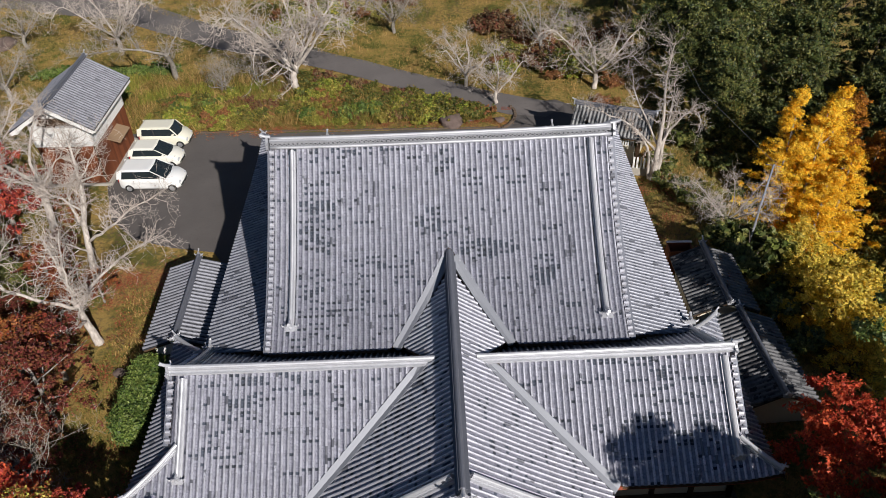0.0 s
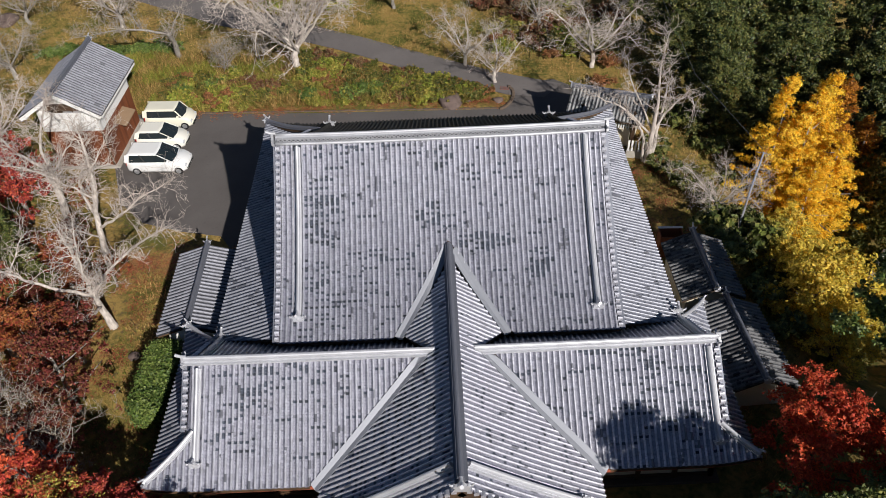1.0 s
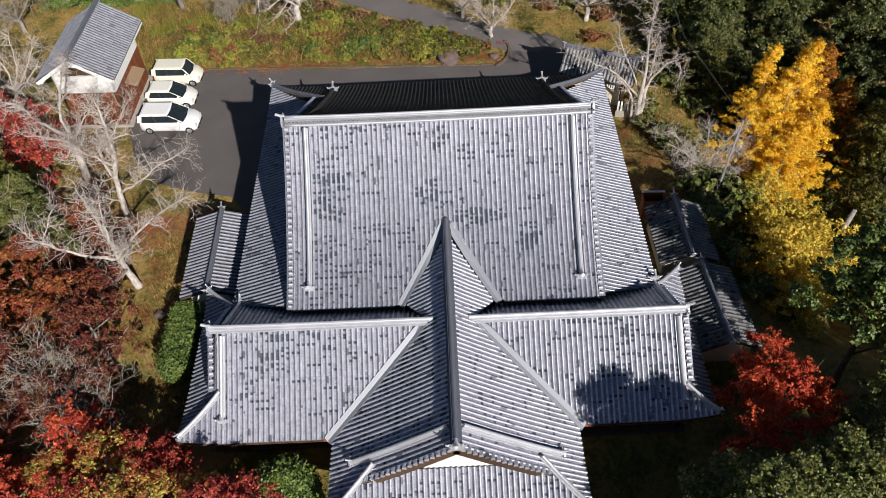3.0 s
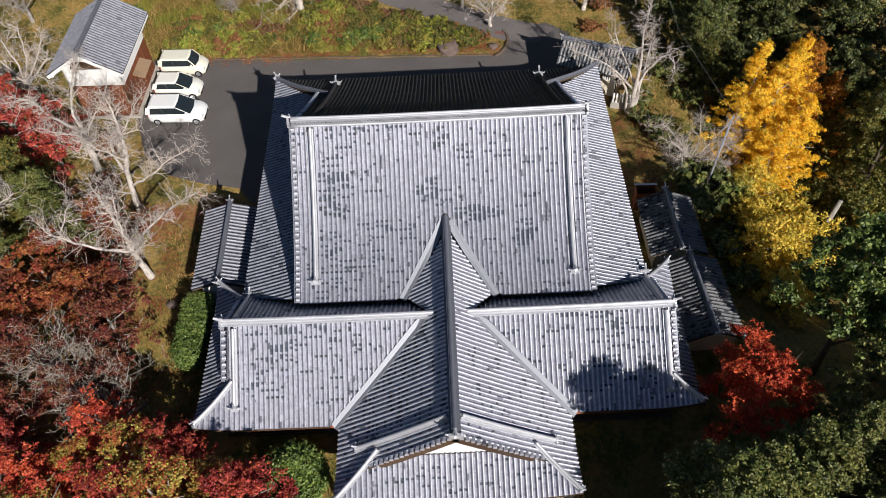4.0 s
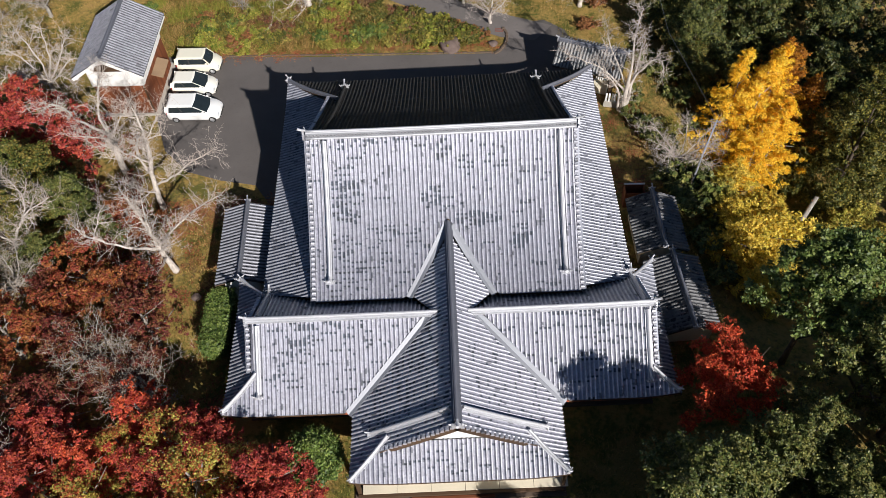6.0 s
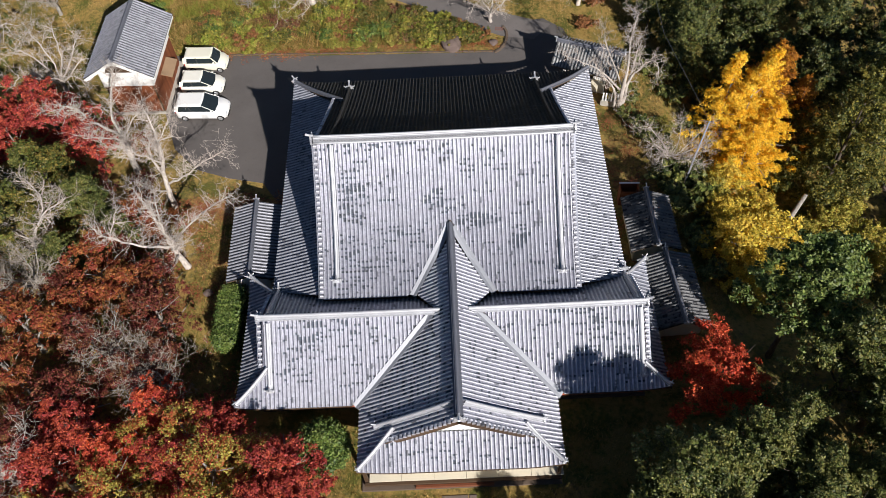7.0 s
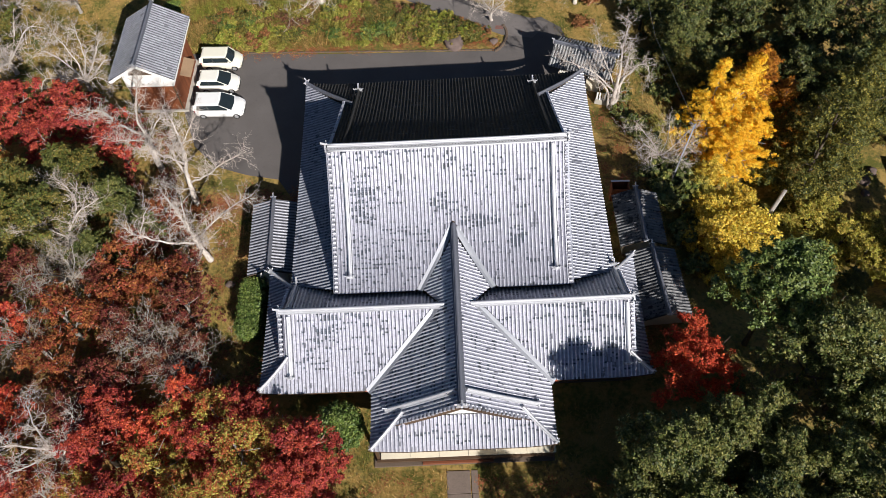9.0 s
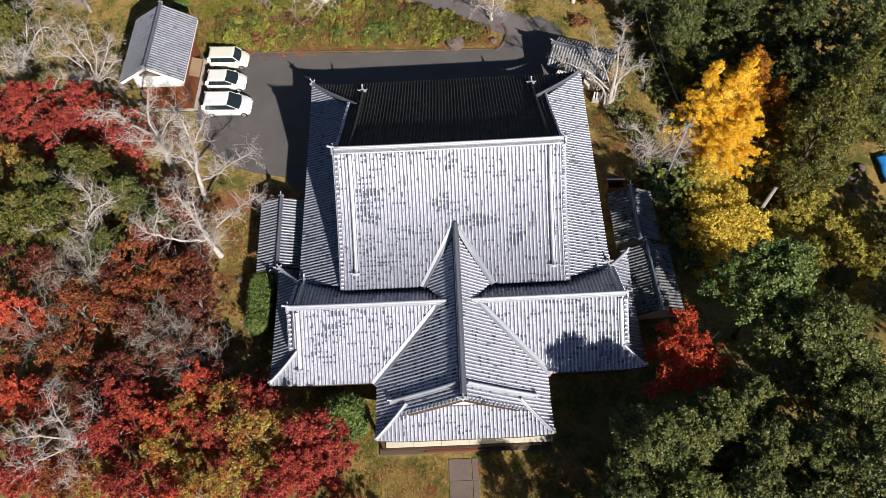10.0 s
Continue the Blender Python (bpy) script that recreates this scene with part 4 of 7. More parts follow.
# storehouse: white plaster above, red-brown boards below, tiled gable roof
store = thing("storehouse", "two-storey storehouse with white plaster gable, red-brown boards and grey tiled roof", "storehouse", pose(-23.85, 43.5, 0, 0, 0, -2))
store_roof, store_z = gable_roof(store, "roof", 7.1, 2.65, 6.25, 4.62, None, TILE_NEW, TILE_GAP_SHADE, "silver-grey tiled gable roof")
house_walls(store, -1.95, 0.9, 1.95, 6.5, 2.95, lambda x: store_z(x, 0) - 0.16, PLASTER, "white plaster upper wall")
for x in (-1.9, 1.78):
    boards = Geo()
    boards.box(x, 0.95, 0.12, x + 0.12, 6.45, 2.95)
    lower = part("lower_wall", boards, WOOD_DARK, store, "timber lower wall")
    if x > 0:
        for i in range(22):
            b = Geo()
            b.box(x + 0.12, 0.97 + i * 0.25, 0.14, x + 0.15, 0.97 + i * 0.25 + 0.235, 2.93, 0, 0.006)
            part("board", b, WOOD_RED, lower)
for y in (0.95, 6.33):
    back = Geo()
    back.box(-1.78, y, 0.12, 1.78, y + 0.12, 2.95)
    boarded = part("lower_wall", back, WOOD_DARK, store, "dark brown boarded wall")
    if y < 2:
        for i in range(14):
            b = Geo()
            b.box(-1.77 + i * 0.253, y - 0.03, 0.14, -1.77 + i * 0.253 + 0.238, y, 2.93, 0, 0.006)
            part("board", b, WOOD_RED, boarded)
foot = Geo()
foot.box(-2.1, 0.75, -0.05, 2.25, 6.7, 0.14, 0, 0.02)
part("foundation", foot, STONE, store, "pale concrete foundation strip")
for s in (-1, 1):
    rake = Geo()
    rake.sweep([(s * 0.02, 0.02, 6.13), (s * 2.62, 0.02, 4.50)], [(-0.05, -0.16), (0.05, -0.16), (0.05, 0.06), (-0.05, 0.06)])
    part("bargeboard", rake, PLASTER, store, "white plastered bargeboard")
    rim = Geo()
    rim.box(s * 2.45 - 0.2, 0.1, 4.38, s * 2.45 + 0.2, 7.0, 4.50)
    part("soffit", rim, PLASTER, store, "white plastered eave")
shutter = Geo()
shutter.prism([(-0.95, 0.80), (0.95, 0.80), (0.95, 0.90), (-0.95, 0.90)], 4.42, 4.98)
win = part("window", shutter, WOOD_DARK, store, "dark loft opening with a half-open shutter")
hood = Geo()
hood.add([(-1.05, 0.9, 5.02), (1.05, 0.9, 5.02), (1.05, 0.42, 4.82), (-1.05, 0.42, 4.82), (-1.05, 0.9, 4.97), (1.05, 0.9, 4.97), (1.05, 0.42, 4.77), (-1.05, 0.42, 4.77)],
         [(0, 3, 2, 1), (4, 5, 6, 7), (3, 7, 6, 2), (0, 1, 5, 4), (0, 4, 7, 3), (1, 2, 6, 5)])
part("hood", hood, WOOD_DARK, win, "brown boarded window hood")
for x in (-0.1, 0.55):
    pane = Geo()
    pane.box(x, 0.74, 4.44, x + 0.55, 0.79, 4.74, 0, 0.01)
    part("pane", pane, RIDGE, win, "grey glazed sash")
awning = Geo()
awning.add([(1.92, 2.6, 2.5), (1.92, 4.6, 2.5), (2.75, 4.6, 2.2), (2.75, 2.6, 2.2), (1.92, 2.6, 2.43), (1.92, 4.6, 2.43), (2.75, 4.6, 2.13), (2.75, 2.6, 2.13)],
           [(0, 3, 2, 1), (4, 5, 6, 7), (0, 1, 5, 4), (2, 3, 7, 6), (1, 2, 6, 5), (3, 0, 4, 7)])
part("awning", awning, simple("weathered_board", (0.30, 0.20, 0.12), 0.8, 0.0, 0.3, 0.4, 4.0), store, "small weathered board awning over the door")

# west annex: low tiled corridor beside the hall
annex = thing("annex", "low corridor annex with grey tiled gable roof", "annex", pose(-12.78, 26.75, 0, 0, 0, 1.0))
annex_roof, annex_z = gable_roof(annex, "roof", 6.1, 1.62, 2.62, 2.05, None, TILE_NEW, TILE_GAP_SHADE, "grey tiled gable roof")
house_walls(annex, -1.15, 0.3, 1.1, 5.8, 0.0, lambda x: annex_z(x, 0) - 0.16, PLASTER, "white plaster wall")

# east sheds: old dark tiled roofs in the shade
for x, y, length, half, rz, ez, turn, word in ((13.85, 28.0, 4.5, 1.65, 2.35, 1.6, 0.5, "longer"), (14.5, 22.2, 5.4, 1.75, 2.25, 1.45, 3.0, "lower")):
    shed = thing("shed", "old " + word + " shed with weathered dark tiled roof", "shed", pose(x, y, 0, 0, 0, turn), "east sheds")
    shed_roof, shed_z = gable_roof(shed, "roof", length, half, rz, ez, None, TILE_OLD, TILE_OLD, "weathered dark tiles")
    house_walls(shed, -half + 0.35, 0.3, half - 0.35, length - 0.3, 0.0, lambda px: shed_z(px, 0) - 0.16, CREAM, "grimy plaster wall")
store_box = thing("wooden_bin", "red-brown wooden bin with a pale top rail", "bin", pose(12.95, 33.0, 0, 0, 0, -3))
for name, dims, mat, lab in (("front", (-0.65, 0, 0, 0.65, 0.06, 1.5), WOOD_RED, ""), ("back", (-0.65, 0.7, 0, 0.65, 0.76, 1.6), WOOD_RED, ""), ("side", (-0.65, 0.06, 0, -0.59, 0.7, 1.55), WOOD_RED, ""),
                             ("side", (0.59, 0.06, 0, 0.65, 0.7, 1.55), WOOD_RED, ""), ("rail", (-0.70, 0.68, 1.6, 0.70, 0.80, 1.66), PLASTER, "pale top rail"), ("floor_board", (-0.59, 0.06, 0.05, 0.59, 0.7, 0.12), WOOD_DARK, "")):
    g = Geo()
    g.box(*dims, 0, 0.01)
    part(name, g, mat, store_box, lab)

# gate behind the hall
gate = thing("gate", "small temple gate with weathered tiled roof", "gate", pose(11.75, 45.95, 0, 0, 0, 68) @ pose(0, -2.6, 0))
gate_roof, gate_z = gable_roof(gate, "roof", 5.2, 1.75, 3.15, 2.15, None, TILE_LICHEN, TILE_OLD, "lichen-grey weathered tiles")
for x in (-1.1, 1.1):
    for y in (0.7, 4.2):
        g = Geo()
        g.box(x - 0.12, y - 0.12, 0, x + 0.12, y + 0.12, 2.6)
        part("post", g, WOOD_DARK, gate)
for y in (0.64, 4.14):
    g = Geo()
    g.box(-0.98, y, 0.1, 0.98, y + 0.12, 2.5)
    part("wall", g, CREAM, gate, "cream plaster side wall")
for y in (0.95, 3.35):
    low = Geo()
    low.box(-1.34, y - 0.05, 0.0, -1.22, y + 1.0, 1.35, 0, 0.01)
    front = part("front_wall", low, CREAM, gate, "stained cream plaster front wall")
    for i in range(6):
        g = Geo()
        g.box(-1.33, y + 0.02 + i * 0.16, 1.35, -1.27, y + 0.12 + i * 0.16, 1.85, 0, 0.01)
        part("slat", g, PLASTER, front, "white slat")
fence = thing("slatted_fence", "short white slatted fence beside the gate", "fence", pose(13.1, 42.7, 0, 0, 0, -15))
for i in range(6):
    g = Geo()
    g.box(-0.62 + i * 0.22, 0, 0.55, -0.50 + i * 0.22, 0.05, 1.35, 0, 0.01)
    part("slat", g, PLASTER, fence)
g = Geo()
g.box(-0.7, -0.02, 0, 0.7, 0.22, 0.55, 0, 0.02)
part("base", g, STONE, fence, "rough stone base")


# ---- parked cars ----
def paint(name, base):
    m = Nodes(name, 0.25, 0.0, 0.5)
    m.color(m.mix(m.noise(3, 3), tuple(c * 0.94 for c in base), base))
    m.bsdf.inputs["Coat Weight"].default_value = 0.6
    m.bsdf.inputs["Coat Roughness"].default_value = 0.08
    return m.mat


CAR_GLASS = simple("tinted_car_glass", (0.018, 0.026, 0.030), 0.06, 0.0, 0.6, 0.2, 1.0, 0.0)
RUBBER = simple("tyre_rubber", (0.02, 0.02, 0.02), 0.8, 0.0, 0.3)
ALLOY = simple("alloy", (0.55, 0.55, 0.56), 0.35, 0.8, 0.5, 0.1)
LAMP_CLEAR = simple("headlamp_glass", (0.62, 0.64, 0.66), 0.1, 0.2, 0.6, 0.1, 2.0, 0.0)
LAMP_RED = simple("tail_lamp", (0.35, 0.02, 0.02), 0.2, 0.0, 0.5, 0.1, 2.0, 0.0)
TRIM = simple("black_trim", (0.03, 0.03, 0.03), 0.5, 0.0, 0.4, 0.2, 2.0, 0.0)


def car(label, at, body_mat, length, width, height, hood, slant, tail, belt=1.0):
    """A small car facing local +x: hood length, windscreen slant and tailgate slant in metres."""
    owner = thing("car", label, "car", at, "parked cars")
    l, w = length / 2, width / 2
    zc = 0.22
    nose = belt - 0.28
    stations = [(-l, 0.42, belt - 0.12, 0.86), (-l + 0.10, 0.28, belt - 0.01, 0.95), (-l + 0.5, zc, belt, 1.0), (l - hood - 0.2, zc, belt, 1.0), (l - hood + 0.1, zc, belt - 0.01, 1.0),
                (l - hood * 0.5, zc, belt - 0.07, 0.98), (l - 0.22, 0.26, nose + 0.05, 0.92), (l - 0.05, 0.32, nose - 0.10, 0.80), (l, 0.38, nose - 0.22, 0.70)]
    g = Geo()
    ring = lambda x, b, t, k: [(x, -w * k * 0.96, b), (x, -w * k, b + 0.12), (x, -w * k, t - 0.20), (x, -w * k * 0.97, t - 0.06), (x, -w * k * 0.88, t), (x, 0, t + 0.02),
                               (x, w * k * 0.88, t), (x, w * k * 0.97, t - 0.06), (x, w * k, t - 0.20), (x, w * k, b + 0.12), (x, w * k * 0.96, b)]
    n = 11
    for s in stations:
        g.v += ring(*s)
    for i in range(len(stations) - 1):
        for j in range(n):
            g.f.append((i * n + j, (i + 1) * n + j, (i + 1) * n + (j + 1) % n, i * n + (j + 1) % n))
            g.m.append(0)
    g.f += [tuple(range(n)), tuple(reversed([(len(stations) - 1) * n + j for j in range(n)]))]
    g.m += [0, 0]
    body = part("body", g, body_mat, owner, smooth=True)
    a0, b0 = -l + 0.08, l - hood + 0.12
    a1, b1 = -l + 0.08 + tail, l - hood + 0.12 - slant
    rz, k0, k1 = height - 0.07, w * 0.94, w * 0.86

    def edge(t, side):
        return (a0 + (a1 - a0) * t, side * (k0 + (k1 - k0) * t), belt - 0.02 + (rz - belt + 0.02) * t), (b0 + (b1 - b0) * t, side * (k0 + (k1 - k0) * t), belt - 0.02 + (rz - belt + 0.02) * t)

    g = Geo()
    (p, q), (r, s) = edge(0, -1), edge(0, 1)
    (p1, q1), (r1, s1) = edge(1, -1), edge(1, 1)
    bow0, bow1 = (b0 + 0.12, 0, belt - 0.02), (b1 + 0.06, 0, rz)
    g.add([p, q, s, r, p1, q1, s1, r1, bow0, bow1], [(0, 1, 5, 4), (1, 8, 9, 5), (8, 2, 6, 9), (2, 3, 7, 6), (3, 0, 4, 7), (4, 5, 9, 6, 7), (3, 2, 8, 1, 0)])
    part("glasshouse", g, CAR_GLASS, owner, "dark tinted windows")
    g = Geo()
    rows = []
    for t, z, inset in ((0.0, rz - 0.03, 0.0), (0.0, rz + 0.02, 0.02), (0.0, height, 0.14)):
        rows.append([(a1 - 0.05 + inset, -k1 - 0.02 + inset, z), (b1 - 0.02 - inset, -k1 - 0.02 + inset, z), (b1 + 0.04 - inset, 0, z + 0.005), (b1 - 0.02 - inset, k1 + 0.02 - inset, z), (a1 - 0.05 + inset, k1 + 0.02 - inset, z)])
    g.v = [v for rw in rows for v in rw]
    g.f = [(i * 5 + j, i * 5 + (j + 1) % 5, (i + 1) * 5 + (j + 1) % 5, (i + 1) * 5 + j) for i in range(2) for j in range(5)] + [(10, 11, 12, 13, 14), (4, 3, 2, 1, 0)]
    g.m = [0] * len(g.f)
    part("roof_panel", g, body_mat, owner, smooth=False)
    for side in (-1, 1):
        for u0, u1, wd in ((0.0, 0.0, 0.16), (0.40, 0.42, 0.05), (1.0, 1.0, 0.06)):
            lo, hi = edge(0, side), edge(1, side)
            pa = Vector(lo[0]).lerp(Vector(lo[1]), u0)
            pb = Vector(hi[0]).lerp(Vector(hi[1]), u1)
            g = Geo()
            out = Vector((0, side * 0.012, 0.004))
            d = Vector((wd, 0, 0))
            g.add([tuple(pa - d + out), tuple(pa + d + out), tuple(pb + d + out), tuple(pb - d + out), tuple(pa - d - out), tuple(pa + d - out), tuple(pb + d - out), tuple(pb - d - out)],
                  [(0, 1, 2, 3), (7, 6, 5, 4), (0, 4, 5, 1), (1, 5, 6, 2), (2, 6, 7, 3), (3, 7, 4, 0)])
            part("pillar", g, TRIM if 0 < u0 < 1 else body_mat, owner)
        g = Geo()
        g.box(b0 - 0.35, side * (w + 0.02) - 0.09, belt + 0.02, b0 - 0.20, side * (w + 0.02) + 0.09, belt + 0.14, 0, 0.03)
        part("mirror", g, body_mat, owner)
        g = Geo()
        g.box(l - 0.34, side * w * 0.66 - 0.15, nose - 0.20, l - 0.06, side * w * 0.66 + 0.13, nose - 0.02, 0, 0.05)
        part("headlight", g, LAMP_CLEAR, owner, "clear headlight")
        g = Geo()
        g.box(-l - 0.01, side * w * 0.80 - 0.07, belt - 0.3, -l + 0.1, side * w * 0.80 + 0.07, belt - 0.02, 0, 0.02)
        part("tail_light", g, LAMP_RED, owner, "red tail light")
        for x in (-l + 0.62, l - 0.62):
            g = Geo()
            g.tube([(x, side * (w - 0.17), 0.29, 0.29), (x, side * (w - 0.02), 0.29, 0.29), (x, side * (w + 0.015), 0.29, 0.25)], 18)
            wheel = part("wheel", g, RUBBER, owner, "black tyre")
            g = Geo()
            g.tube([(x, side * (w - 0.02), 0.29, 0.19), (x, side * (w + 0.022), 0.29, 0.18)], 14)
            for k in range(5):
                ang = 2 * math.pi * k / 5
                g.tube([(x, side * (w + 0.03), 0.29, 0.03), (x + 0.16 * math.cos(ang), side * (w + 0.03), 0.29 + 0.16 * math.sin(ang), 0.022)], 4)
            part("rim", g, ALLOY, wheel, "alloy rim")
    g = Geo()
    g.box(l - 0.06, -w * 0.45, 0.36, l + 0.012, w * 0.45, 0.48, 0, 0.02)
    part("grille", g, TRIM, owner, "black grille")
    g = Geo()
    g.box(l - 0.02, -0.17, 0.50, l + 0.02, 0.17, 0.62)
    part("number_plate", g, PLASTER, owner, "plain pale plate")
    return owner


car("cream boxy small car parked beside two others", pose(-19.15, 49.4, 0.006, 0, 0, -3), paint("cream_paint", (0.80, 0.77, 0.63)), 3.45, 1.52, 1.58, 0.80, 0.42, 0.10)
car("pale cream hatchback parked in the middle of the row", pose(-19.1, 46.75, 0.006, 0, 0, -3), paint("pale_cream_paint", (0.82, 0.80, 0.71)), 3.4, 1.52, 1.52, 0.85, 0.85, 0.2)
car("white family wagon parked on dark asphalt", pose(-18.7, 44.05, 0.006, 0, 0, -3), paint("white_paint", (0.84, 0.84, 0.82)), 4.05, 1.72, 1.60, 1.0, 0.95, 0.15)

# ---- yard things ----
for i in range(9):
    for k in range(2):
        g = Geo()
        x0, wide, y0 = (-0.82, 0.72)[k] + 0.015 * ((i * 7 + k) % 3), (1.49, 0.42)[k], 12.9 - 1.45 * i
        g.box(x0, y0 - 1.42, -0.06, x0 + wide, y0, 0.035, 0, 0.012)
        if not i and not k:
            path_thing = thing("stone_path", "straight path of worn grey paving slabs", "path", pose(0.4, 12, 0), kind="structure")
            bpy.context.view_layer.update()
        placed(new("paving_slab", g.mesh("paving_slab", PAVING)), path_thing)
edge = Geo()
for i in range(46):
    x = -17.6 + i * 0.49
    y = 50.62 - (x + 17.6) * 0.049
    edge.box(x, y, -0.05, x + 0.45, y + 0.14, 0.04 + 0.02 * ((i * 5) % 3), 0, 0.02)
for i in range(14):
    a = -1.35 + 0.165 * i
    x, y = 4.55 + 1.45 * math.cos(a) * (0.55 + 0.45 * i / 13), 51.2 + 1.75 * math.sin(a)
    edge.box(x - 0.11, y - 0.13, -0.05, x + 0.11, y + 0.13, 0.11 + 0.02 * ((i * 5) % 3), 0, 0.03)
tagged(solid("kerb", edge, EARTHSTONE, "low soiled stone kerb along the car park", "kerb", kind="structure"))


def rock(x, y, size, seed, label):
    bm = bmesh.new()
    bmesh.ops.create_icosphere(bm, subdivisions=3, radius=size)
    for v in bm.verts:
        n = noise.noise(v.co * (1.2 / size) + Vector((seed, 0, 0)))
        v.co *= 1 + 0.35 * n
        v.co.z *= 0.55
    me = bpy.data.meshes.new("rock")
    bm.to_mesh(me)
    bm.free()
    me.materials.append(BOULDER)
    ob = new("rock", me)
    ob.matrix_world = pose(x, y, lift(x, y) + size * 0.2, 0, 0, seed * 40)
    return tagged(ob, label, "rock")


rock(1.1, 50.5, 0.85, 1, "weathered brown boulder on the grass bank")
rock(4.6, 50.6, 0.35, 2, "small pale stone at the lane corner")
rock(2.4, 50.9, 0.3, 3, "small pale stone on the grass bank")
rock(-16.2, 27.2, 0.3, 4, "small pale stone under a bare tree")
rock(-37.5, 66.5, 0.9, 6, "upright pale boulder beside the lane")
pole_thing = thing("utility_pole", "thin pale metal pole leaning among shrubs", "pole", pose(16.9, 33.8, lift(16.9, 33.8) - 0.1))
g = Geo()
g.tube([(0, 0, 0, 0.07), (0.5, 0.8, 3.3, 0.065), (1.55, 2.6, 4.8, 0.055)], 8)
part("shaft", g, FLASHING, pole_thing, "pale galvanised shaft")
g = Geo()
g.tube([(1.2, 2.8, 4.7, 0.02), (1.9, 2.4, 4.75, 0.02)], 5)
part("crossarm", g, FLASHING, pole_thing)
cable = Geo()
cable.tube([(18.3, 36.4, 4.9, 0.012), (17.2, 46.0, 4.2, 0.012), (17.0, 58.0, 5.5, 0.012)], 4)
solid("cable", cable, RIDGE_DARK, "thin dark overhead cable from the pole", "cable")
log = Geo()
log.tube([(25.1, 33.0, -5.6, 0.24), (25.5, 33.3, -3.6, 0.20), (26.5, 34.3, -1.4, 0.15)], 9)
solid("dead_trunk", log, BARK_GREY, "bleached broken tree trunk standing by the ginkgo", "tree trunk", smooth=True)
TX, TY = 37.7, 36.4
TARP = simple("blue_tarp", (0.02, 0.24, 0.62), 0.4, 0.0, 0.5, 0.3, 2.0)
g = Geo()
for j in range(9):
    for i in range(9):
        x, y = TX + i * 0.35, TY + j * 0.42
        g.v.append((x, y, lift(x, y) + 0.35 + 0.3 * noise.noise(Vector((x * 1.3, y * 1.3, 0)))))
g.f = [(j * 9 + i, j * 9 + i + 1, (j + 1) * 9 + i + 1, (j + 1) * 9 + i) for j in range(8) for i in range(8)]
g.m = [0] * 64
tarp = solid("tarpaulin", g, TARP, "crumpled bright blue tarpaulin on the ground", "tarpaulin", smooth=True)
tarp.modifiers.new("thickness", "SOLIDIFY").thickness = 0.03
rock(35.3, 37.6, 0.5, 7, "pale broken stone beside a blue tarpaulin")
rock(36.2, 38.6, 0.4, 8, "pale broken stone beside a blue tarpaulin")
rock(35.0, 36.4, 0.35, 9, "small pale stone beside a blue tarpaulin")

# drain grating in the lane
drain = thing("drain_cover", "rusty red drain grating set in the lane", "drain cover", pose(5.2, 52.3, 0.03, 0, 0, -8))
g = Geo()
g.box(-0.34, -0.20, -0.02, 0.34, -0.16, 0.02)
g.box(-0.34, 0.16, -0.02, 0.34, 0.20, 0.02)
g.box(-0.34, -0.16, -0.02, -0.30, 0.16, 0.02)
g.box(0.30, -0.16, -0.02, 0.34, 0.16, 0.02)
GRATE = simple("rusty_iron", (0.24, 0.085, 0.06), 0.8, 0.2, 0.4, 0.4, 8.0)
part("frame", g, GRATE, drain)
for i in range(7):
    g = Geo()
    x = -0.26 + i * 0.0867
    g.box(x - 0.02, -0.16, -0.015, x + 0.02, 0.16, 0.015)
    part("bar", g, GRATE, drain)


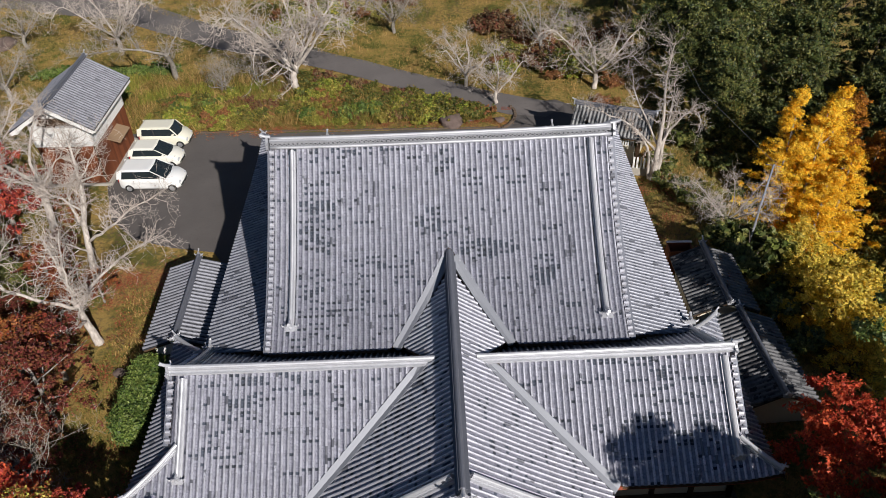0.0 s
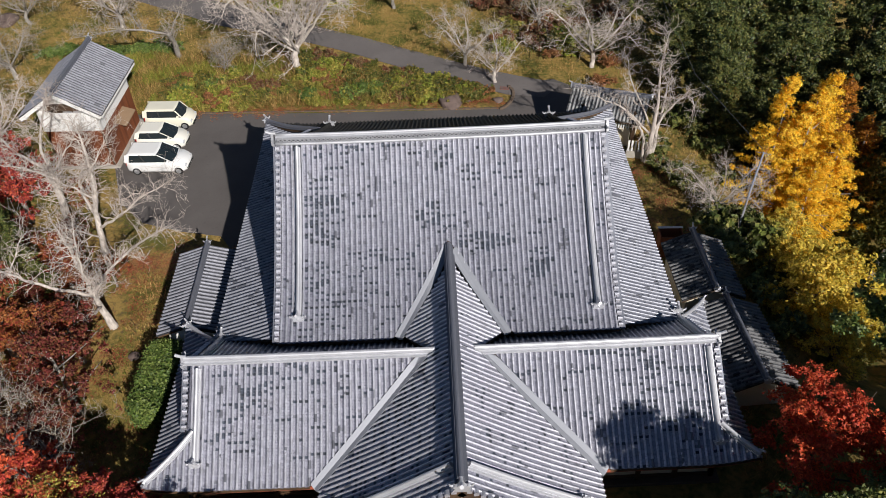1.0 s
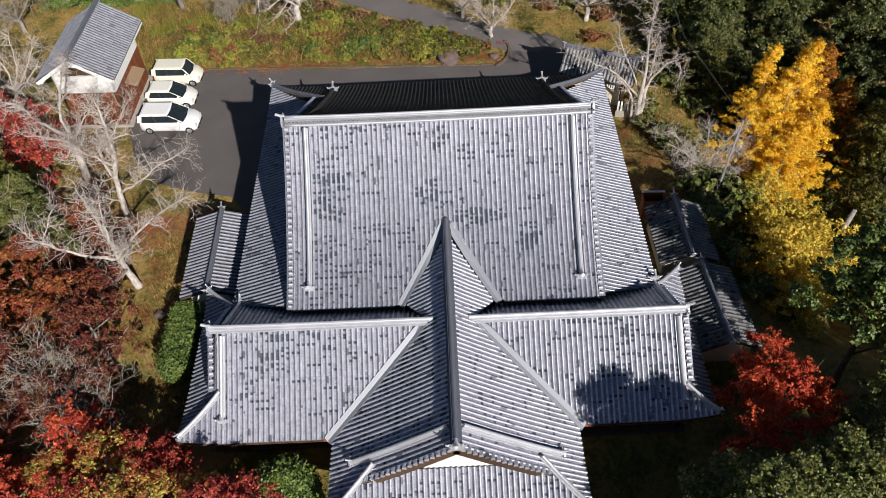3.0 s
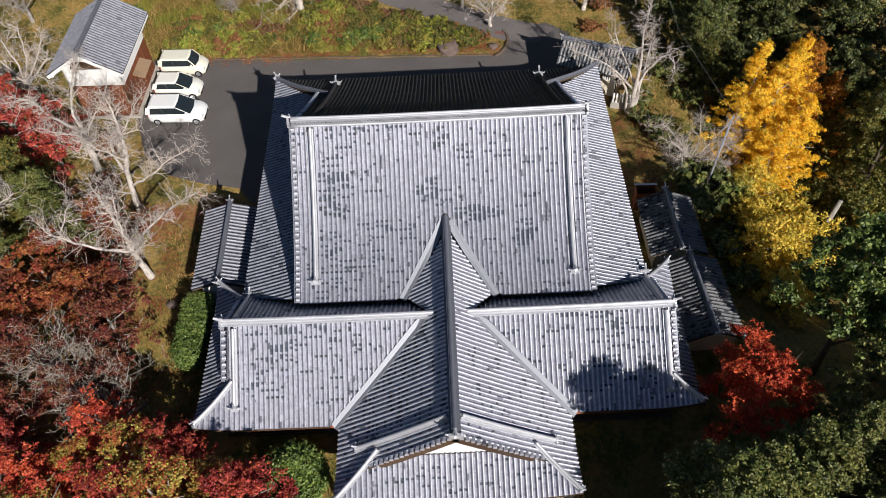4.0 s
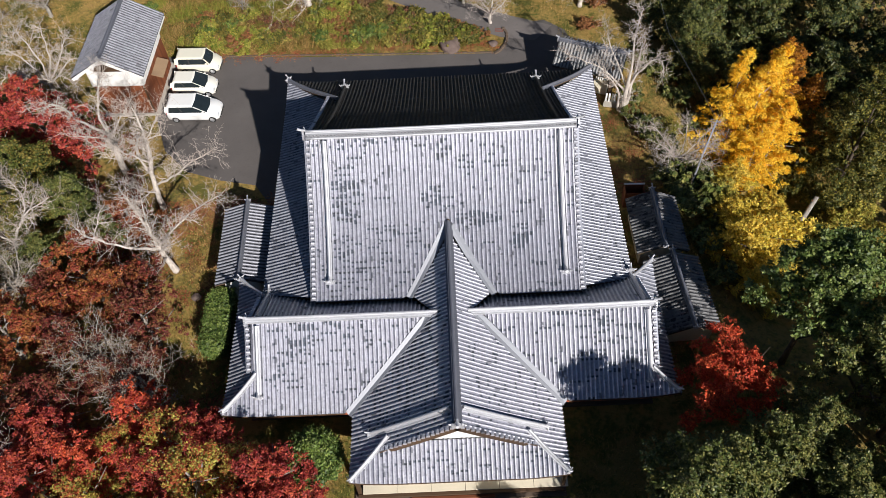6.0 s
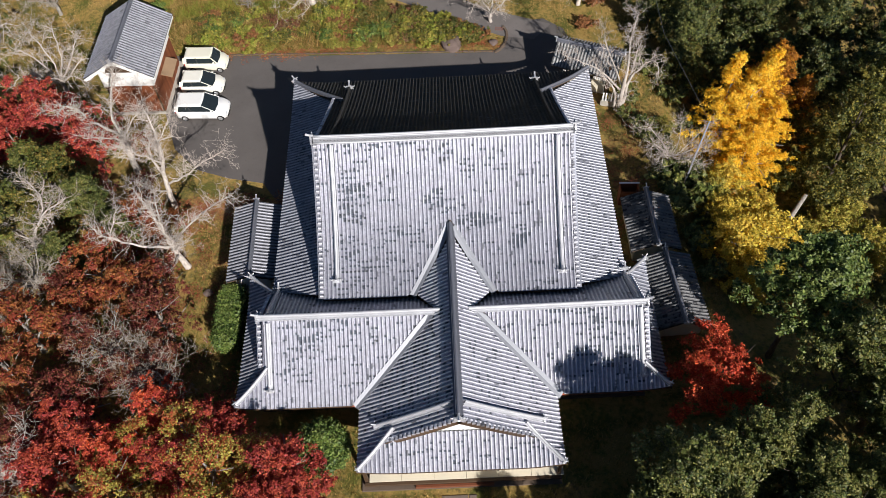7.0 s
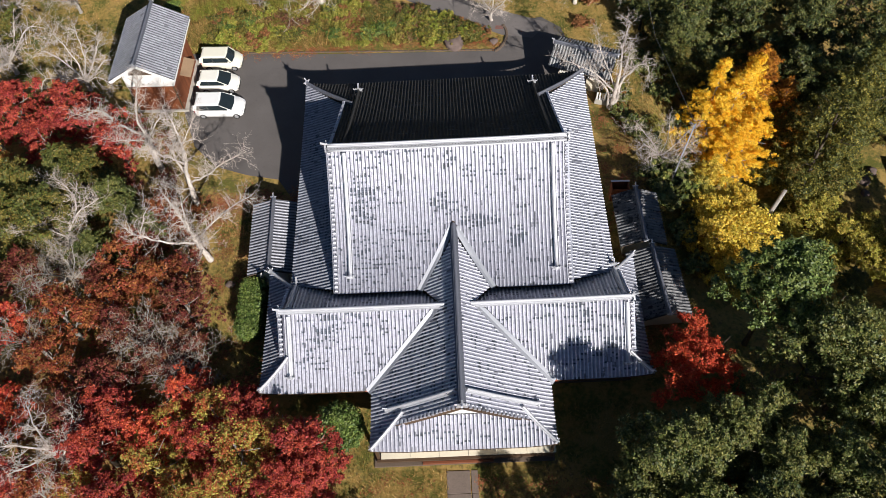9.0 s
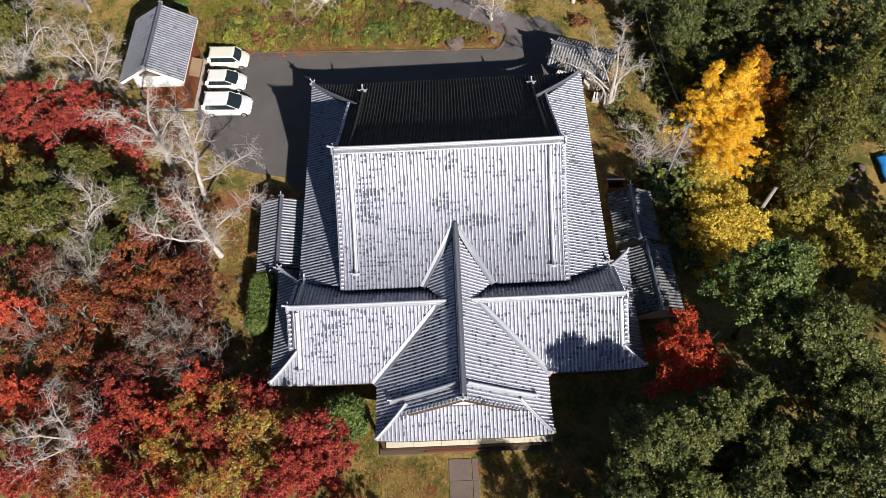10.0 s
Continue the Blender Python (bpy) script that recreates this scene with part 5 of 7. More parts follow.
# ---- trees and shrubs ----
def leaf_cloud(name, material, pads, per_pad, size, seed, droop=0.3, sprays=5.0, tight=0.2):
    """Small folded leaves on the sprays of many pads (x, y, z, radius, flatness)."""
    rng = np.random.default_rng(seed)
    pads = np.array(pads, dtype=float)
    weight = pads[:, 3] ** 2
    n, m = int(per_pad * len(pads)), int(sprays * len(pads))
    # sprays: short tapering shoots thrust outwards from the pads
    home = rng.choice(len(pads), m, p=weight / weight.sum())
    o = rng.normal(size=(m, 3))
    o /= np.linalg.norm(o, axis=1)[:, None]
    o[:, 2] = np.where((o[:, 2] < -0.1) & (rng.random(m) < 0.75), -o[:, 2], o[:, 2])
    flat = np.stack([np.ones(m), np.ones(m), pads[home, 4]], 1)
    tip = pads[home, :3] + o * flat * (pads[home, 3] * rng.uniform(0.75, 1.25, m))[:, None]
    root = pads[home, :3] + o * flat * (pads[home, 3] * 0.25)[:, None]
    which = rng.integers(0, m, n)
    along = rng.random(n) ** 0.65
    wide = pads[home[which], 3] * tight * (1.15 - 0.6 * along)
    c = root[which] + (tip - root)[which] * along[:, None] + rng.normal(size=(n, 3)) * wide[:, None] * np.array([1, 1, 0.7])
    d = o[which]
    normal = d * np.array([0.6, 0.6, 0.8]) + rng.normal(size=(n, 3)) * 0.55 + np.array([0, 0, droop])
    normal /= np.linalg.norm(normal, axis=1)[:, None]
    a = np.cross(normal, rng.normal(size=(n, 3)))
    a /= np.linalg.norm(a, axis=1)[:, None]
    b = np.cross(normal, a)
    s = size * (0.6 + 0.8 * rng.random(n))[:, None]
    v = np.stack([c - a * s, c - b * s * 0.55 + normal * s * 0.12, c + a * s, c + b * s * 0.55 + normal * s * 0.12], 1).reshape(-1, 3)
    me = bpy.data.meshes.new(name)
    me.vertices.add(4 * n)
    me.vertices.foreach_set("co", v.ravel())
    me.loops.add(4 * n)
    me.loops.foreach_set("vertex_index", np.arange(4 * n, dtype=np.int32))
    me.polygons.add(n)
    me.polygons.foreach_set("loop_start", np.arange(0, 4 * n, 4, dtype=np.int32))
    me.materials.append(material)
    me.update()
    me.validate()
    return me


def dome_pads(rnd, height, radius, count, low=0.35, size=(0.7, 1.25), flat=0.45):
    """Layered pads of a broad maple crown."""
    pads = []
    for i in range(count):
        t = (i + 0.5) / count
        z = low + (1 - low) * t
        reach = radius * math.sqrt(max(0.05, 1 - ((z - low) / (1.02 - low)) ** 2.2))
        a = i * 2.39996 + rnd.uniform(-0.5, 0.5)
        r = reach * math.sqrt(rnd.uniform(0.12, 1.0)) * (0.82 + 0.26 * math.sin(3 * a + height) + 0.12 * math.sin(5 * a))
        pads.append((r * math.cos(a), r * math.sin(a), height * z + rnd.uniform(-0.6, 0.3), rnd.uniform(*size), flat))
    return pads


def cone_pads(rnd, height, radius, count, low=0.12, size=(0.7, 1.2), flat=0.6):
    pads = []
    for i in range(count):
        z = low + (1 - low) * (i + 0.5) / count
        a = i * 2.39996 + rnd.uniform(-0.6, 0.6)
        reach = radius * (1.05 - z) ** 0.62 * (0.9 + 0.22 * math.sin(4 * a + 9 * z))
        r = reach * math.sqrt(rnd.uniform(0.3, 1.0))
        pads.append((r * math.cos(a), r * math.sin(a), height * z, rnd.uniform(*size) * (1.15 - 0.5 * z), flat))
    return pads


def limbs(rnd, height, radius, count=7, thick=0.16, lean=0.15):
    """A tapered trunk and the limbs that carry the crown."""
    g, boughs = Geo(), []
    path = [(lean * radius * 0.3 * math.sin(3 * k / 6) * k / 6, lean * radius * 0.4 * k / 6, height * 0.82 * k / 6, thick * (1.25 if k == 0 else 1.0) * (1 - 0.82 * k / 6) + 0.01) for k in range(7)]
    g.tube(path, 8)
    for i in range(count):
        t = 0.25 + 0.6 * (i + rnd.random() * 0.6) / count
        k = t * 6
        base = Vector(path[int(k)][:3]).lerp(Vector(path[min(6, int(k) + 1)][:3]), k - int(k))
        a = i * 2.4 + rnd.uniform(-0.4, 0.4)
        out, r = radius * rnd.uniform(0.55, 0.9) * (1.1 - 0.4 * t), thick * 0.5 * (1 - 0.6 * t)
        g2 = Geo()
        boughs.append(g2)
        g2.tube([(*base, r), (base.x + out * 0.45 * math.cos(a), base.y + out * 0.45 * math.sin(a), base.z + height * 0.10, r * 0.7),
                (base.x + out * math.cos(a + 0.15), base.y + out * math.sin(a + 0.15), base.z + height * 0.20, r * 0.25)], 6)
    return g, boughs


def leafy_tree(name, label, leaf, bark, height, radius, seed, shape="dome", count=34, per_pad=230, size=0.13, category="tree", flat=0.45, low=0.35, pad=(0.7, 1.25), sprays=5.0, tight=0.2):
    rnd = random.Random(seed)
    owner = thing(name, label, category)
    pads = dome_pads(rnd, height, radius, count, low, pad, flat) if shape == "dome" else cone_pads(rnd, height, radius, count, low, pad, flat)
    trunk, boughs = limbs(rnd, height, radius)
    part("trunk", trunk, bark, owner, smooth=True)
    for b in boughs:
        part("limb", b, bark, owner, smooth=True)
    part("crown", leaf_cloud("crown", leaf, pads, per_pad, size, seed, 0.3, sprays, tight), None, owner)
    return owner


def plant(master, spots, seed=1, sink=0.1, group=""):
    """Puts copies of a thing at spots (x, y, scale), each turned its own way; the first spot takes the original."""
    rnd = random.Random(seed)
    for i, (x, y, k) in enumerate(spots):
        m = pose(x, y, lift(x, y) - sink, rnd.uniform(-3, 3), rnd.uniform(-3, 3), rnd.uniform(0, 360))
        wide, tall = k * rnd.uniform(0.92, 1.08), k * rnd.uniform(0.92, 1.08)
        ob = master if i == 0 else copy_thing(master, m)
        ob.matrix_basis = m @ Matrix.Diagonal((wide, wide, tall, 1))
        if group:
            ob["group"] = group


def bare_tree(label, bark, height, spread, seed, stems=1, lean=(0.0, 0.0), levels=4, thick=0.2, up=0.5, twigs=4, fine_bark=None):
    """A leafless tree: trunk and main limbs, and a crown of ever finer branches."""
    rnd = random.Random(seed)
    owner = thing("bare_tree", label, "tree")
    heavy, boughs, fine = Geo(), [], Geo()

    def grow(p, d, length, r, level):
        if level == 1:
            boughs.append(Geo())
        g = (heavy, boughs[-1] if boughs else None, fine)[min(level, 2)]
        pts, q, way = [(*p, r)], Vector(p), Vector(d)
        steps = 5 if level < 2 else 3 if level < 4 else 2
        for k in range(steps):
            bend = (0.2, 0.42, 0.6, 0.6, 0.5, 0.5)[level]
            way = (way + Vector((rnd.uniform(-bend, bend), rnd.uniform(-bend, bend), rnd.uniform(-bend * 0.7, bend) + (0.06 if level > 1 else 0.0)))).normalized()
            q = q + way * (length / steps)
            pts.append((*q, r * (1 - 0.62 * (k + 1) / steps) + 0.003))
        g.tube(pts, 7 if level == 0 else 5 if level == 1 else 3)
        if level >= levels:
            return
        n = twigs + (2 + rnd.choice((0, 1)) if level == 0 else 1 if level == 1 else 0)
        for i in range(n):
            t = (0.35 if level == 0 else 0.25) + (0.65 if level == 0 else 0.75) * (i + rnd.random() * 0.7) / n
            k = min(steps - 1, int(t * steps))
            base = Vector(pts[k][:3]).lerp(Vector(pts[k + 1][:3]), min(1.0, t * steps - k))
            a = i * 2.4 + rnd.uniform(-0.6, 0.6)
            side = way.orthogonal().normalized()
            other = way.cross(side)
            open_up = rnd.uniform(0.7, 1.2) * (spread if level == 0 else 1.0)
            nd = (way * up + (side * math.cos(a) + other * math.sin(a)) * open_up + Vector((0, 0, 0.25))).normalized()
            grow(base, nd, length * (rnd.uniform(0.55, 0.85) if level < 2 else rnd.uniform(0.42, 0.7)), max(0.007, pts[k][3] * (0.66, 0.5, 0.42, 0.5, 0.6)[level]), level + 1)

    for s in range(stems):
        a = 2.4 * s + seed
        d = Vector((lean[0] + (0.35 * math.cos(a) if stems > 1 else 0), lean[1] + (0.35 * math.sin(a) if stems > 1 else 0), 1)).normalized()
        grow((0.12 * s * math.cos(a), 0.12 * s * math.sin(a), 0), d, height * (0.5 if stems == 1 else 0.55), thick, 0)
    part("trunk", heavy, bark, owner, smooth=True)
    for b in boughs:
        part("limb", b, bark, owner, smooth=True)
    part("crown", fine, fine_bark or TWIG, owner, "leafless twigs")
    return owner


# maples and other autumn trees west of the hall
red_a = leafy_tree("maple", "red maple in full autumn colour", LEAF_RED, BARK_GREY, 6.0, 2.5, 11, count=72, per_pad=190, size=0.075, pad=(0.3, 0.68), flat=0.35)
red_b = leafy_tree("maple", "deep red maple with layered branches", LEAF_RED, BARK_GREY, 6.0, 2.3, 12, count=62, per_pad=190, size=0.075, pad=(0.3, 0.66), flat=0.35)
scarlet = leafy_tree("maple", "scarlet maple lit by the sun", LEAF_SCARLET, BARK_GREY, 6.0, 2.1, 13, count=52, per_pad=180, size=0.075, pad=(0.3, 0.62), flat=0.35)
rust = leafy_tree("autumn_tree", "rust-brown autumn tree with thin leaves", LEAF_RUST, BARK_GREY, 5.6, 2.5, 14, count=60, per_pad=120, size=0.072, pad=(0.28, 0.62), flat=0.4)
wine = leafy_tree("autumn_tree", "wine-brown autumn tree, half leafless", LEAF_WINE, BARK_GREY, 5.6, 2.5, 15, count=60, per_pad=105, size=0.072, pad=(0.28, 0.62), flat=0.4)
lime = leafy_tree("maple", "yellow-green maple turning red", LEAF_YELLOWGREEN, BARK_GREY, 6.0, 2.3, 16, count=62, per_pad=150, size=0.062, pad=(0.3, 0.62), flat=0.35)
olive = leafy_tree("evergreen_tree", "olive-green broadleaf tree among maples", LEAF_OLIVE, BARK_DARK, 7.2, 2.8, 17, count=90, per_pad=210, size=0.08, flat=0.6, pad=(0.35, 0.75))
plant(red_a, [(-9.6, 14.0, 0.95), (-13.3, 16.2, 0.85), (-10.4, 12.0, 0.85), (-22.1, 14.2, 0.95), (-15.5, 14.6, 0.9), (-19.8, 10.4, 1.0), (-28.9, 41.4, 1.05), (-34.2, 42.6, 1.0), (-31.6, 39.6, 0.8)], 21)
plant(red_b, [(-8.6, 12.3, 0.85), (-11.6, 10.4, 0.95), (-21.6, 16.4, 0.9), (-25.7, 38.8, 1.0), (-36.4, 40.8, 0.9), (-6.8, 8.4, 0.8), (-27.0, 12.0, 1.0)], 22)
plant(scarlet, [(-30.2, 23.4, 1.05), (-16.7, 17.6, 0.95), (-18.9, 14.6, 0.95), (-28.8, 17.0, 1.0), (-17.2, 9.6, 0.9)], 23)
plant(rust, [(-26.4, 23.4, 1.05), (-26.2, 20.2, 0.95), (-22.4, 27.4, 0.95), (-24.8, 11.2, 1.0), (-20.8, 32.0, 0.75), (-19.9, 26.0, 0.9), (-23.2, 24.2, 0.95), (-31.5, 19.5, 1.1), (-31.0, 13.0, 1.1), (-19.9, 30.8, 0.5), (-21.6, 33.4, 0.5), (-18.6, 32.6, 0.4), (-22.4, 39.8, 0.45)], 24)
plant(wine, [(-29.4, 26.8, 1.0), (-21.7, 22.2, 1.0), (-18.0, 23.8, 0.95), (-22.2, 18.7, 1.0), (-18.8, 27.0, 0.75), (-24.4, 16.8, 0.95), (-19.4, 19.8, 0.9), (-33.2, 27.8, 1.1), (-17.6, 21.0, 0.8), (-21.6, 29.6, 0.6), (-22.6, 31.8, 0.55), (-20.2, 27.6, 0.5), (-24.6, 35.4, 0.55), (-21.4, 35.6, 0.5), (-24.4, 26.4, 0.8)], 25)
plant(lime, [(-18.6, 13.3, 1.02), (-13.4, 13.6, 1.1), (-15.2, 16.0, 0.95), (-11.4, 14.6, 0.8), (-13.5, 11.2, 1.05), (-15.7, 10.2, 1.0), (-22.9, 11.6, 0.8), (-17.8, 16.2, 0.75), (-34.2, 36.8, 0.9)], 26)
plant(olive, [(-30.9, 33.8, 1.0), (-27.2, 34.6, 1.0), (-32.0, 30.6, 1.05), (-28.6, 30.8, 1.0), (-37.5, 51.0, 1.0), (-36.0, 33.0, 1.1), (-39.8, 36.6, 1.1)], 27)

# ginkgo, red maple and the dark wood on the east side
def tiered_pads(rnd, leaders):
    """Boughs in level tiers, tilted up at their tips, round several leaders (x, y, height, reach)."""
    pads = []
    for lx, ly, high, reach in leaders:
        z, turn = 1.6, rnd.uniform(0, 6)
        while z < high:
            t = z / high
            for k in range(5 if t < 0.75 else 3):
                a = turn + k * 1.2566 + rnd.uniform(-0.35, 0.35)
                out = reach * max(0.10, 1.02 - t ** 2.6) * rnd.uniform(0.5, 1.12)
                for f in (0.35, 0.68, 1.0):
                    pads.append((lx + out * f * math.cos(a), ly + out * f * math.sin(a), z + 0.35 * f * f + rnd.uniform(-0.08, 0.08), (0.46 - 0.10 * f) * rnd.uniform(0.75, 1.15), 0.33))
            turn += 0.9
            z += rnd.uniform(0.42, 0.66)
        pads += [(lx, ly, high + 0.25 * k, 0.26 - 0.05 * k, 1.2) for k in range(3)]
    return pads


def tiered_tree(label, leaf, leaders, seed, per_pad, size):
    rnd = random.Random(seed)
    owner = thing("ginkgo", label, "tree")
    for lx, ly, high, reach in leaders:
        g = Geo()
        g.tube([(lx * 0.25, ly * 0.25, 0, 0.26), (lx * 0.6, ly * 0.6, high * 0.2, 0.17), (lx, ly, high * 0.5, 0.08), (lx, ly, high, 0.015)], 8)
        part("trunk", g, BARK_GREY, owner, smooth=True)
        for i in range(9):
            a, z = 2.4 * i, high * (0.15 + 0.08 * i)
            out = reach * (1.0 - (z / high) ** 1.6) * 0.85
            b = Geo()
            b.tube([(lx, ly, z - 0.2, 0.06), (lx + out * 0.5 * math.cos(a), ly + out * 0.5 * math.sin(a), z, 0.04), (lx + out * math.cos(a), ly + out * math.sin(a), z + 0.3, 0.012)], 5)
            part("limb", b, BARK_GREY, owner, smooth=True)
    part("crown", leaf_cloud("crown", leaf, tiered_pads(rnd, leaders), per_pad, size, seed, 0.5, 6, 0.24), None, owner)
    return owner


ginkgo = tiered_tree("tall ginkgo with tiers of golden yellow leaves", LEAF_GINKGO, [(-1.7, 1.2, 11.6, 2.6), (-0.2, 0.6, 11.0, 3.0), (1.0, 1.6, 11.6, 2.6), (-0.2, -1.6, 7.4, 2.9), (1.4, -0.6, 8.8, 2.8)], 31, 170, 0.05)
ginkgo.matrix_basis = pose(22.6, 39.0, lift(22.6, 39.0) - 0.1)
amber = tiered_tree("amber ginkgo with thinner orange-brown leaves", leaf_material("amber_ginkgo_leaves", (0.42, 0.18, 0.02), (0.70, 0.33, 0.03), (0.34, 0.13, 0.02), 0.3, 0.3), [(0.0, 0.0, 11.4, 2.8), (1.4, 1.4, 10.6, 2.8), (2.0, -1.4, 8.6, 2.6)], 32, 110, 0.055)
amber.matrix_basis = pose(25.0, 41.4, lift(25.0, 41.4) - 0.1, 0, 0, 40)
gold = leafy_tree("autumn_tree", "small yellow-olive tree beside the ginkgo", leaf_material("gold_olive_leaves", (0.62, 0.44, 0.06), (0.90, 0.68, 0.13), (0.58, 0.48, 0.07), 0.3, 0.4), BARK_DARK, 4.6, 2.2, 32, count=60, per_pad=130, size=0.085, pad=(0.35, 0.7), flat=0.5)
plant(gold, [(22.3, 33.0, 1.1), (21.4, 30.2, 1.25), (21.0, 27.4, 0.95), (20.0, 34.6, 0.8), (24.2, 31.2, 0.9), (19.7, 28.6, 1.15), (20.0, 26.2, 0.8), (19.2, 31.2, 0.8)], 32)
citrus = leafy_tree("autumn_tree", "low yellow-green tree at the wood's edge", LEAF_CITRUS, BARK_DARK, 4.2, 2.3, 30, count=60, per_pad=130, size=0.085, pad=(0.35, 0.7), flat=0.5)
plant(citrus, [(28.4, 32.5, 0.9), (29.0, 29.4, 0.8), (31.8, 29.0, 0.85), (25.4, 30.4, 0.75), (30.0, 33.6, 0.8), (26.6, 32.4, 0.7), (30.6, 30.8, 0.9), (34.2, 28.4, 1.0), (27.0, 30.2, 0.9), (32.6, 31.6, 0.8), (36.4, 29.4, 1.0), (18.6, 33.0, 0.7)], 29)
maple_east = leafy_tree("maple", "scarlet maple half in shadow beside the hall", LEAF_EMBER, BARK_DARK, 6.2, 3.5, 33, low=0.45, count=120, per_pad=180, size=0.068, pad=(0.3, 0.68), flat=0.4)
plant(maple_east, [(15.0, 17.9, 1.0), (15.9, 10.2, 0.5)], 33)
conifer = leafy_tree("evergreen_tree", "dense dark green evergreen tree", LEAF_GREEN, BARK_DARK, 10.0, 3.0, 34, count=150, per_pad=215, size=0.076, flat=0.65, low=0.3, pad=(0.35, 0.75))
plant(conifer, [(23.9, 16.0, 0.85), (27.0, 20.4, 0.5), (31.4, 19.6, 0.6), (17.9, 14.6, 0.8), (21.8, 17.4, 1.1), (17.8, 11.2, 0.85), (12.8, 8.6, 0.85), (13.8, 12.0, 0.93), (15.5, 13.2, 0.82), (11.0, 11.2, 0.9), (12.4, 11.2, 0.92), (20.6, 10.8, 0.95), (24.2, 13.2, 0.95)], 34, group="east wood")
star = leafy_tree("evergreen_tree", "fresh green evergreen tree with whorled leaf clusters", leaf_material("whorled_leaves", (0.042, 0.075, 0.015), (0.115, 0.17, 0.034), (0.20, 0.24, 0.06), 0.5, 0.22), BARK_DARK, 11.6, 3.05, 134, count=130, per_pad=230, size=0.088, flat=0.7, low=0.52, pad=(0.35, 0.72), sprays=4, tight=0.24)
plant(star, [(19.8, 20.8, 1.0)], 134, group="east wood")
deep = leafy_tree("evergreen_tree", "deep green shaded forest tree", LEAF_DEEP, BARK_DARK, 10.0, 3.4, 35, count=150, per_pad=195, size=0.085, flat=0.65, low=0.25, pad=(0.4, 0.85))
# The three small ones near y 4.5 are unseen, added to shade the yard.
plant(deep, [(25.0, 18.6, 0.6), (28.8, 25.2, 0.38), (32.4, 24.6, 0.4), (30.6, 22.6, 0.45), (16.4, 8.2, 0.9), (20.0, 7.2, 0.9), (23.0, 8.4, 1.0), (9.6, 8.4, 0.75), (27.4, 14.4, 0.8), (14.6, 4.6, 0.9), (18.4, 3.4, 0.95), (12.0, 4.6, 0.72), (6.6, 4.4, 0.66), (9.3, 4.8, 0.68), (27.5, 10.0, 0.9), (22.6, 3.0, 1.0)], 35, group="east wood")
plant(copy_thing(deep, pose(0, 0, 0)), [(33.0, 43.0, 1.0), (30.8, 48.0, 1.0), (26.0, 51.0, 1.0), (20.6, 50.5, 0.95), (19.2, 46.6, 0.72), (22.6, 46.0, 0.7), (17.6, 51.6, 0.6), (36.0, 49.0, 1.1), (29.0, 44.0, 0.9), (36.8, 42.6, 1.05), (18.8, 57.0, 1.0)], 36, group="north-east wood")
plant(copy_thing(deep, pose(0, 0, 0)), [(23.4, 57.5, 1.05), (28.6, 57.0, 1.1), (34.0, 56.0, 1.1), (20.4, 63.6, 1.0), (26.0, 64.5, 1.1), (32.0, 63.5, 1.1), (39.0, 57.0, 1.2), (39.5, 64.0, 1.2), (16.8, 70.0, 1.0), (23.5, 71.5, 1.1), (30.5, 71.0, 1.2), (38.0, 72.0, 1.2)], 37, group="north-east wood")
sunny = leafy_tree("evergreen_tree", "tall olive-green evergreen in full sun", LEAF_SUNNY, BARK_DARK, 11.0, 3.4, 39, "cone", 200, 190, 0.075, flat=0.5, low=0.12, pad=(0.42, 0.85))
plant(sunny, [(29.6, 36.8, 1.2), (31.8, 40.2, 1.1), (34.6, 42.6, 1.1), (38.6, 42.0, 1.1)], 39, group="north-east wood")
wood = copy_thing(olive, pose(0, 0, 0))
wood["label"] = "olive evergreen tree at the wood's edge"
plant(wood, [(28.0, 40.6, 0.85), (34.5, 29.0, 0.8), (19.4, 45.4, 0.7), (35.4, 45.0, 1.0), (37.6, 31.0, 0.9), (32.5, 51.5, 1.0)], 38, group="north-east wood")

green = copy_thing(conifer, pose(0, 0, 0))
green["label"] = "fresh green broadleaf tree among the maples"
plant(green, [(-23.9, 32.2, 0.62), (-25.4, 28.9, 0.5), (-22.0, 30.6, 0.45), (-29.0, 35.6, 0.6)], 40, group="west trees")

# leafless trees
def smooth_path(points, rnd, wobble=0.06):
    """Rounds the corners of a limb's points (x, y, z, radius) and makes it gnarled."""
    out = []
    for i in range(len(points) - 1):
        p0, p1, p2, p3 = (points[min(max(i + k, 0), len(points) - 1)] for k in (-1, 0, 1, 2))
        for s in range(4):
            t = s / 4
            q = [0.5 * (2 * b + (c - a) * t + (2 * a - 5 * b + 4 * c - d) * t * t + (3 * b - a - 3 * c + d) * t ** 3) for a, b, c, d in zip(p0[:3], p1[:3], p2[:3], p3[:3])]
            w = wobble if out else 0.0
            out.append((q[0] + rnd.uniform(-w, w), q[1] + rnd.uniform(-w, w), q[2] + rnd.uniform(-w, w), p1[3] + (p2[3] - p1[3]) * t))
    return out + [tuple(points[-1])]


